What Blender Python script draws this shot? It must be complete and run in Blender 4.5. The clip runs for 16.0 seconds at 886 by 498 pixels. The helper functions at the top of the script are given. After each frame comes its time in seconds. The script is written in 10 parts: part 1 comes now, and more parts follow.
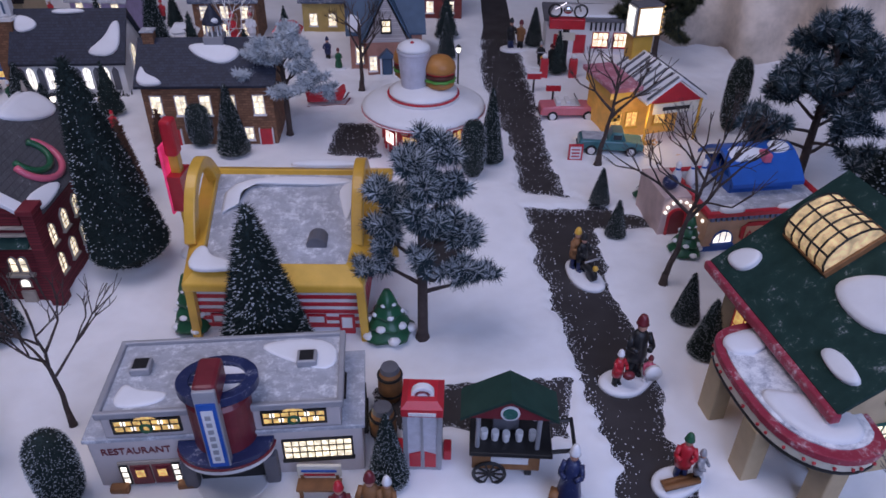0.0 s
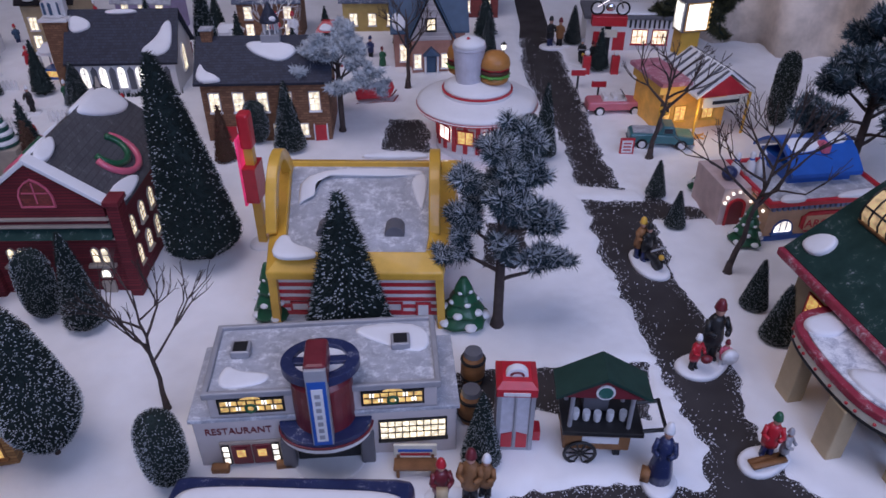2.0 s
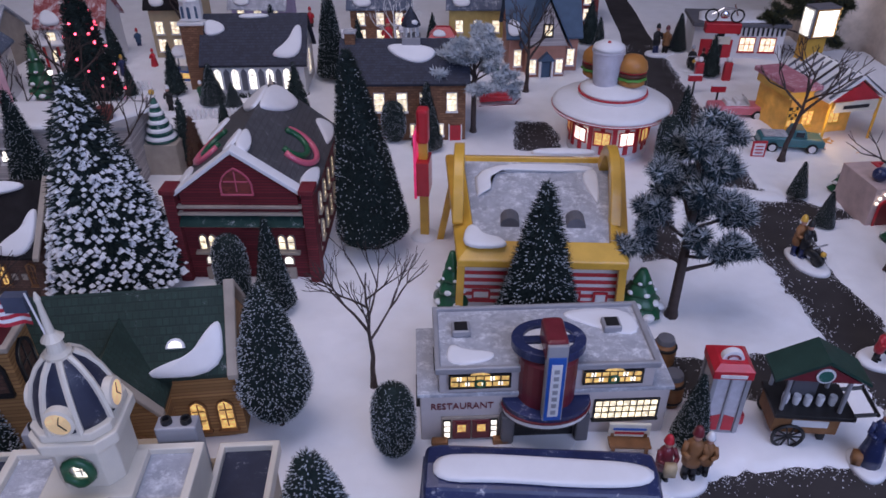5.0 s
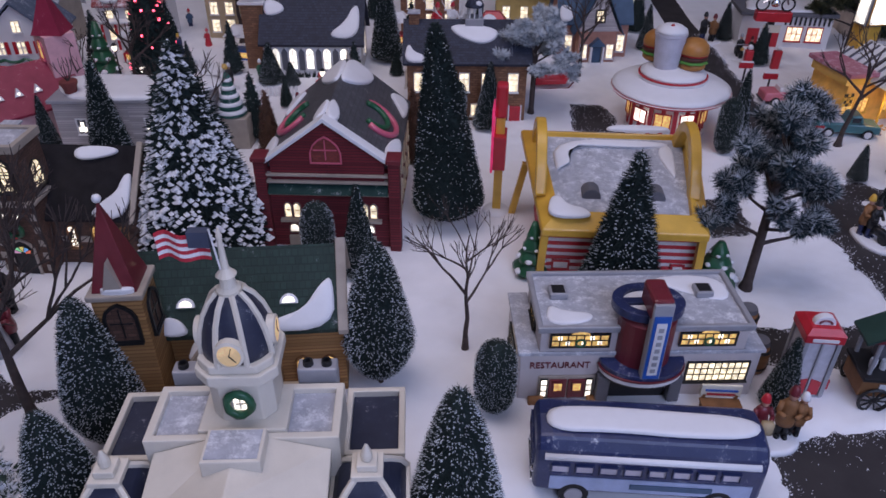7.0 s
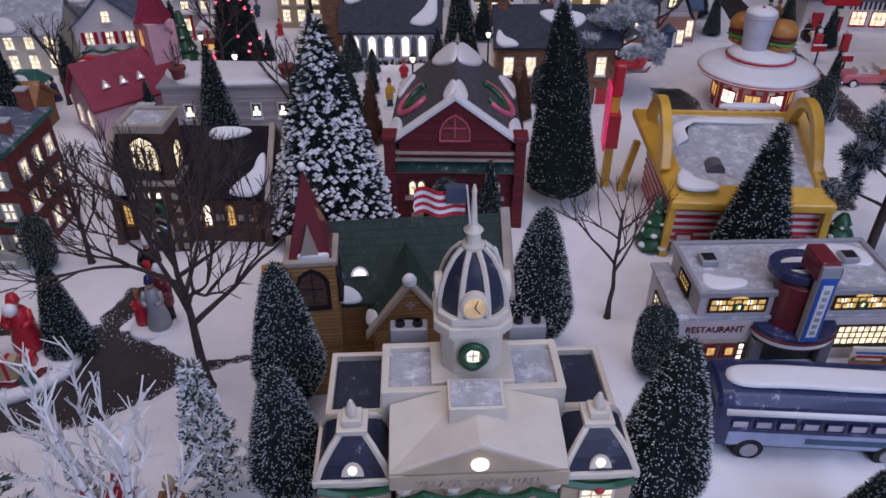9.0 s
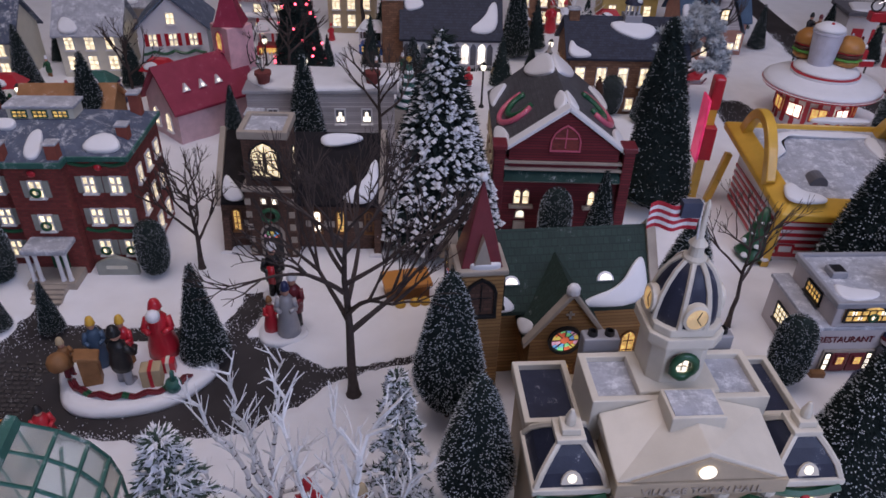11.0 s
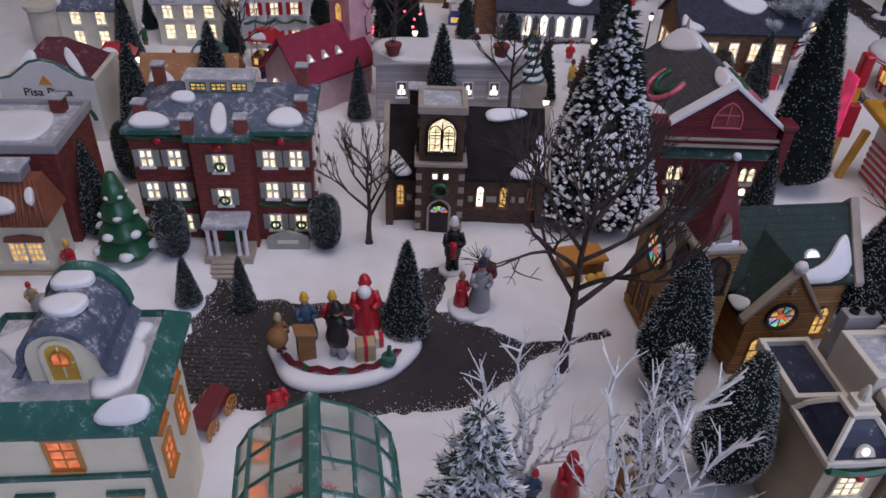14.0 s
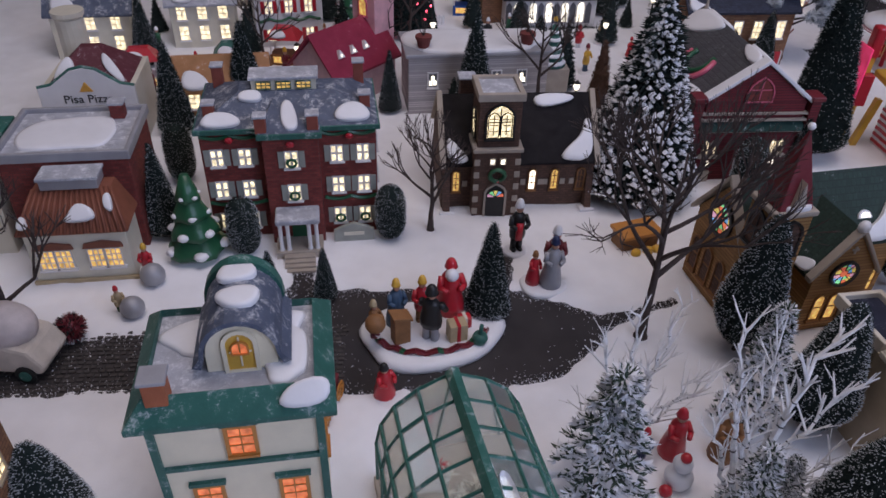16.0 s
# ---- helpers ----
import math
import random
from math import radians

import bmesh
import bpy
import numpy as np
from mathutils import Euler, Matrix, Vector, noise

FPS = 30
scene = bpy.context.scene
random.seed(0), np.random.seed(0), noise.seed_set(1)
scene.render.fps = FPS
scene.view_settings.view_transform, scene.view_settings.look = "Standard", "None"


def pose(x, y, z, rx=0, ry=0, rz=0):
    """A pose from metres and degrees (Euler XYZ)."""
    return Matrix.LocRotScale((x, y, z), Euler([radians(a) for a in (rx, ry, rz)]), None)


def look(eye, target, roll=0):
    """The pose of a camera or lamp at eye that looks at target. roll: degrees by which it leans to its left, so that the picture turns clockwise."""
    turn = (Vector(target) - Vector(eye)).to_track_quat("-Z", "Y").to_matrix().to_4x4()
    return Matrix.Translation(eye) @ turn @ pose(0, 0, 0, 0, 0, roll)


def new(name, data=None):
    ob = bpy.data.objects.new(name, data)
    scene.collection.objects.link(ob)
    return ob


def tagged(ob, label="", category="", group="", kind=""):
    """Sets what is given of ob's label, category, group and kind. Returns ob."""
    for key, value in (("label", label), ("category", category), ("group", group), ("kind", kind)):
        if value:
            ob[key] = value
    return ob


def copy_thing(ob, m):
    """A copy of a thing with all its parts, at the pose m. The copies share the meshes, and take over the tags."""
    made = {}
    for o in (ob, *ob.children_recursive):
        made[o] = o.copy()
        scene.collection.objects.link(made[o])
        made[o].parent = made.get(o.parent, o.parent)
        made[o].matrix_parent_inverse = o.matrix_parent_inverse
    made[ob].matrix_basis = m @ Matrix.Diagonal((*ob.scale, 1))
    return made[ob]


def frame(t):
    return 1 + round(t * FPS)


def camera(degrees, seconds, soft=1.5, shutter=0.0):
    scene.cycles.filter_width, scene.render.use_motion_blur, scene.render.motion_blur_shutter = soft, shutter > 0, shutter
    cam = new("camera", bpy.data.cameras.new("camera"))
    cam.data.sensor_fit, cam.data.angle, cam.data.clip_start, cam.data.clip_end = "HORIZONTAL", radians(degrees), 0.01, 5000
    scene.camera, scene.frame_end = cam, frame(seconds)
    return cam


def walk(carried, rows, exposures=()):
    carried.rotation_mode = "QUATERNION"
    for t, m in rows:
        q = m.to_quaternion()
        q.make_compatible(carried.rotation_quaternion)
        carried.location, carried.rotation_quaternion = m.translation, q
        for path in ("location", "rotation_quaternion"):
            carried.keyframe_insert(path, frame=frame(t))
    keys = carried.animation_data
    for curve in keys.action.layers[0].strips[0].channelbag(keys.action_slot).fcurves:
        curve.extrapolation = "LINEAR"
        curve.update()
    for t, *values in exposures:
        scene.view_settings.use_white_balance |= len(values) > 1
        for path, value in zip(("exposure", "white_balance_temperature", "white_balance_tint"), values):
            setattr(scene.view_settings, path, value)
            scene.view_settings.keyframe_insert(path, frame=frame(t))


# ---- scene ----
cam = camera(62.8, 16.0, 1.6)
PATH = [
    (0, (0.077, 0.111, 0.566), (0.097, 1.756, -0.572), 0.6),
    (0.5, (0.059, 0.108, 0.563), (0.083, 1.754, -0.573), 0.4),
    (1, (0.047, 0.103, 0.562), (0.07, 1.749, -0.573), 0.4),
    (1.5, (0.026, 0.092, 0.56), (0.044, 1.741, -0.572), 0.2),
    (2, (-0.003, 0.087, 0.561), (0.0, 1.737, -0.568), 0.0),
    (2.5, (-0.03, 0.074, 0.561), (-0.048, 1.726, -0.566), -0.2),
    (3, (-0.055, 0.065, 0.56), (-0.089, 1.721, -0.561), -0.4),
    (3.5, (-0.091, 0.062, 0.558), (-0.14, 1.723, -0.554), -0.4),
    (4, (-0.125, 0.055, 0.559), (-0.185, 1.722, -0.545), -0.4),
    (6.3, (-0.265, 0.013, 0.551), (-0.337, 1.682, -0.548), -0.1),
    (6.5, (-0.275, 0.006, 0.549), (-0.346, 1.676, -0.549), 0.2),
    (7, (-0.284, 0.0, 0.545), (-0.359, 1.661, -0.567), 0.5),
    (7.5, (-0.295, -0.017, 0.539), (-0.373, 1.636, -0.585), 0.7),
    (8, (-0.335, -0.034, 0.53), (-0.421, 1.614, -0.601), 0.5),
    (8.5, (-0.399, -0.052, 0.538), (-0.49, 1.599, -0.587), 0.0),
    (9, (-0.443, -0.043, 0.534), (-0.522, 1.614, -0.584), -0.1),
    (9.5, (-0.487, -0.038, 0.533), (-0.546, 1.626, -0.574), 0.2),
    (9.7, (-0.502, -0.036, 0.533), (-0.555, 1.629, -0.573), 0.3),
    (11.8, (-0.669, -0.062, 0.546), (-0.659, 1.597, -0.571), 2.4),
    (12, (-0.674, -0.058, 0.545), (-0.669, 1.598, -0.576), 2.5),
    (12.5, (-0.689, -0.05, 0.539), (-0.676, 1.595, -0.598), 2.9),
    (13, (-0.73, -0.05, 0.532), (-0.718, 1.584, -0.622), 2.9),
    (13.5, (-0.799, -0.064, 0.539), (-0.778, 1.563, -0.624), 2.9),
    (14, (-0.853, -0.058, 0.543), (-0.809, 1.559, -0.632), 3.1),
    (14.5, (-0.903, -0.059, 0.539), (-0.835, 1.555, -0.64), 3.1),
    (15, (-0.943, -0.071, 0.544), (-0.852, 1.54, -0.638), 2.9),
    (15.5, (-0.962, -0.076, 0.543), (-0.843, 1.531, -0.642), 2.4),
    (16, (-0.985, -0.085, 0.55), (-0.83, 1.515, -0.641), 2.1),
]
walk(cam, [(t, look(eye, target, roll)) for t, eye, target, roll in PATH],
     [(0, -0.02, 5880, 14), (4, 0.02, 5950, 14), (8.5, -0.04, 6280, 14), (12.5, 0.01, 6620, 10), (16, 0.03, 6560, 8)])

# ---- world and light ----
world = bpy.data.worlds.new("room_air")
scene.world = world
world.use_nodes = True
world.node_tree.nodes["Background"].inputs[0].default_value = (0.58, 0.62, 0.86, 1)
world.node_tree.nodes["Background"].inputs[1].default_value = 0.45


def area_lamp(name, eye, target, sx, sy, watts, colour):
    lamp = bpy.data.lights.new(name, "AREA")
    lamp.shape, lamp.size, lamp.size_y, lamp.energy, lamp.color = "RECTANGLE", sx, sy, watts, colour
    ob = new(name, lamp)
    ob.matrix_world = look(eye, target)
    return ob


# a long pale window on the camera's side, and the room's ceiling lamp
area_lamp("window_light", (0.85, -1.25, 1.5), (0.05, 0.65, 0.0), 2.2, 1.3, 38.0, (0.57, 0.66, 1.0))
area_lamp("ceiling_light", (-0.75, 0.6, 2.25), (-0.65, 0.85, 0.0), 1.8, 1.2, 20.0, (1.0, 0.87, 0.90))

bulb = bpy.data.lights.new("stand_bulb", "POINT")
bulb.energy, bulb.color, bulb.shadow_soft_size = 0.05, (1.0, 0.62, 0.22), 0.012
new("stand_bulb", bulb).location = (0.425, 1.225, 0.055)

# ---- materials ----
MATS = {}


def mat(name, colour, rough=0.6, metal=0.0, var=0.25, scale=60.0, bump=0.25, fine=700.0, frost=0.0, spec=0.4, coat=0.0, emit=None, strength=0.0, second=None):
    """A painted or natural surface: two scales of noise in colour and relief; frost lays flecks of snow on it."""
    if name in MATS:
        return MATS[name]
    m = bpy.data.materials.new(name)
    m.use_nodes = True
    nt = m.node_tree
    n, l = nt.nodes, nt.links
    b = n["Principled BSDF"]
    b.inputs["Roughness"].default_value, b.inputs["Metallic"].default_value = rough, metal
    b.inputs["Specular IOR Level"].default_value, b.inputs["Coat Weight"].default_value = spec, coat
    co = n.new("ShaderNodeTexCoord")
    big, small = n.new("ShaderNodeTexNoise"), n.new("ShaderNodeTexNoise")
    big.inputs["Scale"].default_value, small.inputs["Scale"].default_value = scale, fine
    big.inputs["Detail"].default_value = 4
    l.new(co.outputs["Object"], big.inputs["Vector"])
    l.new(co.outputs["Object"], small.inputs["Vector"])
    ramp = n.new("ShaderNodeMix")
    ramp.data_type = "RGBA"
    lo = tuple(max(0, c * (1 - var)) for c in colour)
    hi = second if second else tuple(min(1, c * (1 + 0.6 * var) + 0.02 * var) for c in colour)
    ramp.inputs[6].default_value, ramp.inputs[7].default_value = (*lo, 1), (*hi, 1)
    mixer = n.new("ShaderNodeMath")
    mixer.operation = "MULTIPLY_ADD"
    mixer.inputs[1].default_value, mixer.inputs[2].default_value = 0.35, 0.0
    l.new(small.outputs["Fac"], mixer.inputs[0])
    add = n.new("ShaderNodeMath")
    add.operation = "MULTIPLY_ADD"
    add.inputs[1].default_value = 1.5
    l.new(big.outputs["Fac"], add.inputs[0])
    sub = n.new("ShaderNodeMath")
    sub.operation = "SUBTRACT"
    sub.inputs[1].default_value = 0.42
    l.new(mixer.outputs[0], sub.inputs[0])
    l.new(sub.outputs[0], add.inputs[2])
    l.new(add.outputs[0], ramp.inputs[0])
    out = ramp.outputs[2]
    if frost:
        fl = n.new("ShaderNodeTexNoise")
        fl.inputs["Scale"].default_value, fl.inputs["Detail"].default_value, fl.inputs["Roughness"].default_value = 60.0, 10.0, 0.86
        l.new(co.outputs["Object"], fl.inputs["Vector"])
        st = n.new("ShaderNodeMapRange")
        st.inputs[1].default_value, st.inputs[2].default_value = 0.62 - 0.3 * frost, 0.78 - 0.3 * frost
        l.new(fl.outputs["Fac"], st.inputs[0])
        mx = n.new("ShaderNodeMix")
        mx.data_type = "RGBA"
        mx.inputs[7].default_value = (0.82, 0.83, 0.86, 1)
        l.new(st.outputs[0], mx.inputs[0])
        l.new(out, mx.inputs[6])
        out = mx.outputs[2]
    l.new(out, b.inputs["Base Color"])
    if bump:
        bp = n.new("ShaderNodeBump")
        bp.inputs["Strength"].default_value, bp.inputs["Distance"].default_value = bump, 0.0012
        l.new(add.outputs[0], bp.inputs["Height"])
        l.new(bp.outputs[0], b.inputs["Normal"])
    if emit:
        b.inputs["Emission Color"].default_value = (*emit, 1)
        glow = n.new("ShaderNodeMapRange")
        glow.inputs[1].default_value, glow.inputs[2].default_value = 0.35, 0.95
        glow.inputs[3].default_value, glow.inputs[4].default_value = 0.35 * strength, 1.5 * strength
        l.new(add.outputs[0], glow.inputs[0])
        l.new(glow.outputs[0], b.inputs["Emission Strength"])
    MATS[name] = m
    return m


def lined(name, colour, joint, bw, bh, mortar=0.12, rough=0.75, frost=0.0, offset=0.5, axis="XZ", var=0.35, bump=0.6):
    """Courses of brick, clapboard, shingle or stone on small ceramic walls."""
    if name in MATS:
        return MATS[name]
    m = mat(name, colour, rough=rough, frost=frost)
    nt = m.node_tree
    n, l = nt.nodes, nt.links
    b = n["Principled BSDF"]
    co = n.new("ShaderNodeTexCoord")
    sep = n.new("ShaderNodeSeparateXYZ")
    l.new(co.outputs["Object"], sep.inputs[0])
    s = n.new("ShaderNodeMath")
    s.operation = "ADD"
    l.new(sep.outputs[0], s.inputs[0])
    l.new(sep.outputs[1], s.inputs[1])
    cmb = n.new("ShaderNodeCombineXYZ")
    l.new(s.outputs[0], cmb.inputs[0])
    l.new(sep.outputs[2] if axis == "XZ" else sep.outputs[1], cmb.inputs[1])
    if axis == "XY":
        l.new(sep.outputs[0], cmb.inputs[0])
    br = n.new("ShaderNodeTexBrick")
    br.offset = offset
    br.inputs["Scale"].default_value = 1.0
    br.inputs["Brick Width"].default_value, br.inputs["Row Height"].default_value = bw, bh
    br.inputs["Mortar Size"].default_value = mortar * bh
    br.inputs["Mortar Smooth"].default_value = 0.3
    br.inputs["Color1"].default_value = (*[c * (1 - var) for c in colour], 1)
    br.inputs["Color2"].default_value = (*[min(1, c * (1 + var)) for c in colour], 1)
    br.inputs["Mortar"].default_value = (*joint, 1)
    l.new(cmb.outputs[0], br.inputs["Vector"])
    old = b.inputs["Base Color"].links[0].from_socket
    mx = n.new("ShaderNodeMix")
    mx.data_type = "RGBA"
    mx.inputs[0].default_value = 0.72
    l.new(old, mx.inputs[6])
    l.new(br.outputs["Color"], mx.inputs[7])
    if frost:
        mx.inputs[0].default_value = 0.4
    l.new(mx.outputs[2], b.inputs["Base Color"])
    bp = n.new("ShaderNodeBump")
    bp.invert = True
    bp.inputs["Strength"].default_value, bp.inputs["Distance"].default_value = bump, 0.0008
    l.new(br.outputs["Fac"], bp.inputs["Height"])
    l.new(b.inputs["Normal"].links[0].from_socket, bp.inputs["Normal"])
    l.new(bp.outputs[0], b.inputs["Normal"])
    return m


SNOW = mat("snow", (0.86, 0.86, 0.89), 0.9, var=0.08, scale=25, bump=0.5, fine=900, spec=0.2)
SNOWPAINT = mat("snow_paint", (0.80, 0.80, 0.83), 0.5, var=0.06, scale=40, bump=0.12, fine=300)
ROAD = mat("dark_road_felt", (0.045, 0.040, 0.042), 0.85, var=0.35, scale=22, bump=0.4, fine=900, spec=0.2)
GRAIN = mat("snow_grain", (0.82, 0.82, 0.86), 0.8, var=0.08)
NEEDLE = mat("dark_green_bristle", (0.020, 0.032, 0.030), 0.9, var=0.5, scale=40, bump=0, spec=0.15)
NEEDLE_BLUE = mat("blue_green_needle", (0.040, 0.066, 0.080), 0.85, var=0.5, scale=30, bump=0, spec=0.2)
FROST = mat("frosted_tip", (0.62, 0.66, 0.70), 0.9, var=0.2, bump=0)
FROSTGREY = mat("frosted_grey_needle", (0.30, 0.34, 0.38), 0.9, var=0.4, scale=60, bump=0)
BARK = mat("brown_bark", (0.062, 0.044, 0.040), 0.9, var=0.4, scale=120, bump=0.7)
BARK_GREY = mat("grey_bark", (0.11, 0.10, 0.10), 0.9, var=0.4, scale=120, bump=0.7)
BIRCH = mat("white_birch_bark", (0.86, 0.85, 0.85), 0.8, var=0.22, scale=170, bump=0.5)
IVORY = mat("ivory_glaze", (0.70, 0.645, 0.55), 0.4, var=0.10, scale=50, bump=0.12, coat=0.15)
WHITE = mat("white_glaze", (0.76, 0.75, 0.76), 0.35, var=0.08, scale=50, bump=0.1, coat=0.2)
WARMCREAM = mat("warm_cream_wall", (0.84, 0.76, 0.58), 0.5, var=0.10, scale=50, bump=0.12)
CREAM = mat("cream_glaze", (0.70, 0.66, 0.55), 0.4, var=0.12, scale=50, bump=0.12, coat=0.2)
DINERWALL = mat("pale_mauve_wall", (0.55, 0.50, 0.50), 0.45, var=0.12, scale=40, bump=0.15, coat=0.15)
GREYTRIM = mat("silver_grey_trim", (0.36, 0.36, 0.39), 0.45, 0.2, var=0.15)
FROSTROOF = mat("frosted_grey_roof", (0.40, 0.41, 0.46), 0.8, var=0.3, scale=70, bump=0.6, frost=0.42)
RED = mat("red_glaze", (0.50, 0.020, 0.035), 0.35, var=0.2, coat=0.3)
DARKRED = mat("dark_red_glaze", (0.16, 0.018, 0.028), 0.4, var=0.25, coat=0.2)
PINK = mat("pink_glaze", (0.62, 0.13, 0.20), 0.35, var=0.15, coat=0.3)
HOTPINK = mat("hot_pink_sign", (0.80, 0.06, 0.18), 0.4, var=0.1, emit=(1, 0.05, 0.2), strength=0.5)
YELLOW = mat("golden_yellow_glaze", (0.70, 0.41, 0.055), 0.35, var=0.2, scale=45, coat=0.3)
# amber for painted trim, and for the lamplit ground at the food stand
AMBER = mat("amber_paint_and_glow", (0.68, 0.36, 0.07), 0.45, var=0.2)
ORANGE = mat("orange_glaze", (0.56, 0.24, 0.055), 0.4, var=0.15)
NAVY = mat("navy_glaze", (0.020, 0.030, 0.10), 0.35, var=0.25, frost=0.18, coat=0.2)
NAVYROOF = lined("navy_shingle_roof", (0.030, 0.036, 0.062), (0.012, 0.014, 0.025), 0.006, 0.004, axis="XY", rough=0.6)
SLATE = mat("blue_slate_roof", (0.085, 0.105, 0.16), 0.6, var=0.3, scale=90, frost=0.35)
HALLROOF = mat("dark_blue_hall_roof", (0.022, 0.027, 0.055), 0.45, var=0.3, frost=0.12)
BLUE = mat("bright_blue_glaze", (0.020, 0.10, 0.42), 0.35, var=0.15, coat=0.3)
BLUEGREY = mat("blue_grey_roof", (0.055, 0.10, 0.17), 0.5, var=0.2)
TEAL = mat("teal_car_paint", (0.045, 0.16, 0.18), 0.3, var=0.15, coat=0.5)
CARPINK = mat("pink_car_paint", (0.60, 0.16, 0.20), 0.3, var=0.12, coat=0.5)
GREENROOF = lined("dark_green_shingle_roof", (0.022, 0.045, 0.036), (0.010, 0.02, 0.016), 0.006, 0.005, axis="XY", rough=0.7, frost=0.06)
DEPOTROOF = mat("deep_green_roof", (0.012, 0.040, 0.035), 0.75, var=0.35, scale=60, frost=0.14, spec=0.2)
GREEN = mat("green_glaze", (0.018, 0.10, 0.045), 0.4, var=0.25, coat=0.2)
GREENTRIM = mat("sea_green_trim", (0.030, 0.13, 0.105), 0.5, var=0.3, frost=0.24)
BRICK = lined("red_brick_wall", (0.22, 0.042, 0.036), (0.10, 0.045, 0.04), 0.0075, 0.0034)
REDSIDING = lined("red_siding_wall", (0.16, 0.018, 0.026), (0.07, 0.01, 0.014), 0.5, 0.0042, mortar=0.2)
BROWNBRICK = lined("brown_brick_wall", (0.24, 0.12, 0.065), (0.10, 0.05, 0.035), 0.010, 0.0045)
STONEBRICK = lined("dark_stone_wall", (0.115, 0.062, 0.045), (0.05, 0.03, 0.025), 0.008, 0.0042)
TANBRICK = lined("tan_brick_wall", (0.40, 0.22, 0.085), (0.22, 0.11, 0.04), 0.5, 0.0042, mortar=0.2)
SIDING = lined("grey_clapboard_wall", (0.50, 0.46, 0.46), (0.30, 0.28, 0.29), 0.5, 0.004, mortar=0.15)
BLACKROOF = mat("black_brown_roof", (0.016, 0.014, 0.016), 0.85, var=0.3, spec=0.15)
TERRACOTTA = mat("terracotta_roof", (0.22, 0.075, 0.045), 0.55, var=0.25)
TAN = mat("tan_plaster", (0.46, 0.36, 0.22), 0.55, var=0.15)
STONE = mat("pale_stone_trim", (0.40, 0.345, 0.29), 0.6, var=0.2)
WOOD = mat("brown_wood", (0.26, 0.12, 0.045), 0.6, var=0.35, scale=90)
DARK = mat("black_paint", (0.014, 0.014, 0.016), 0.4, var=0.3)
GREY = mat("mid_grey_paint", (0.13, 0.13, 0.15), 0.55, var=0.2)
CHROME = mat("chrome", (0.62, 0.62, 0.65), 0.18, 1.0, var=0.05, bump=0)
RUBBER = mat("black_rubber", (0.012, 0.012, 0.013), 0.7, var=0.2)
SKIN = mat("painted_face", (0.55, 0.30, 0.22), 0.5, var=0.1)
LIT = mat("lit_window_pane", (0.9, 0.8, 0.55), 0.3, var=0.25, scale=180, bump=0, emit=(1.0, 0.80, 0.50), strength=1.7)
LITWHITE = mat("bright_window_pane", (0.9, 0.88, 0.8), 0.3, var=0.1, bump=0, emit=(1.0, 0.88, 0.70), strength=2.6)
LITAMBER = mat("amber_window_pane", (0.75, 0.5, 0.15), 0.3, var=0.4, scale=220, bump=0, emit=(1.0, 0.58, 0.16), strength=0.8)
LITRED = mat("red_lamp_glow", (0.9, 0.2, 0.2), 0.3, bump=0, emit=(1.0, 0.08, 0.14), strength=9.0)
FLAGRED = mat("flag_red", (0.45, 0.02, 0.04), 0.7, var=0.1)
GLASS = bpy.data.materials.new("greenhouse_glass")
GLASS.use_nodes = True
g = GLASS.node_tree.nodes["Principled BSDF"]
g.inputs["Transmission Weight"].default_value, g.inputs["Roughness"].default_value, g.inputs["IOR"].default_value = 0.82, 0.12, 1.25
g.inputs["Base Color"].default_value = (0.74, 0.80, 0.77, 1)


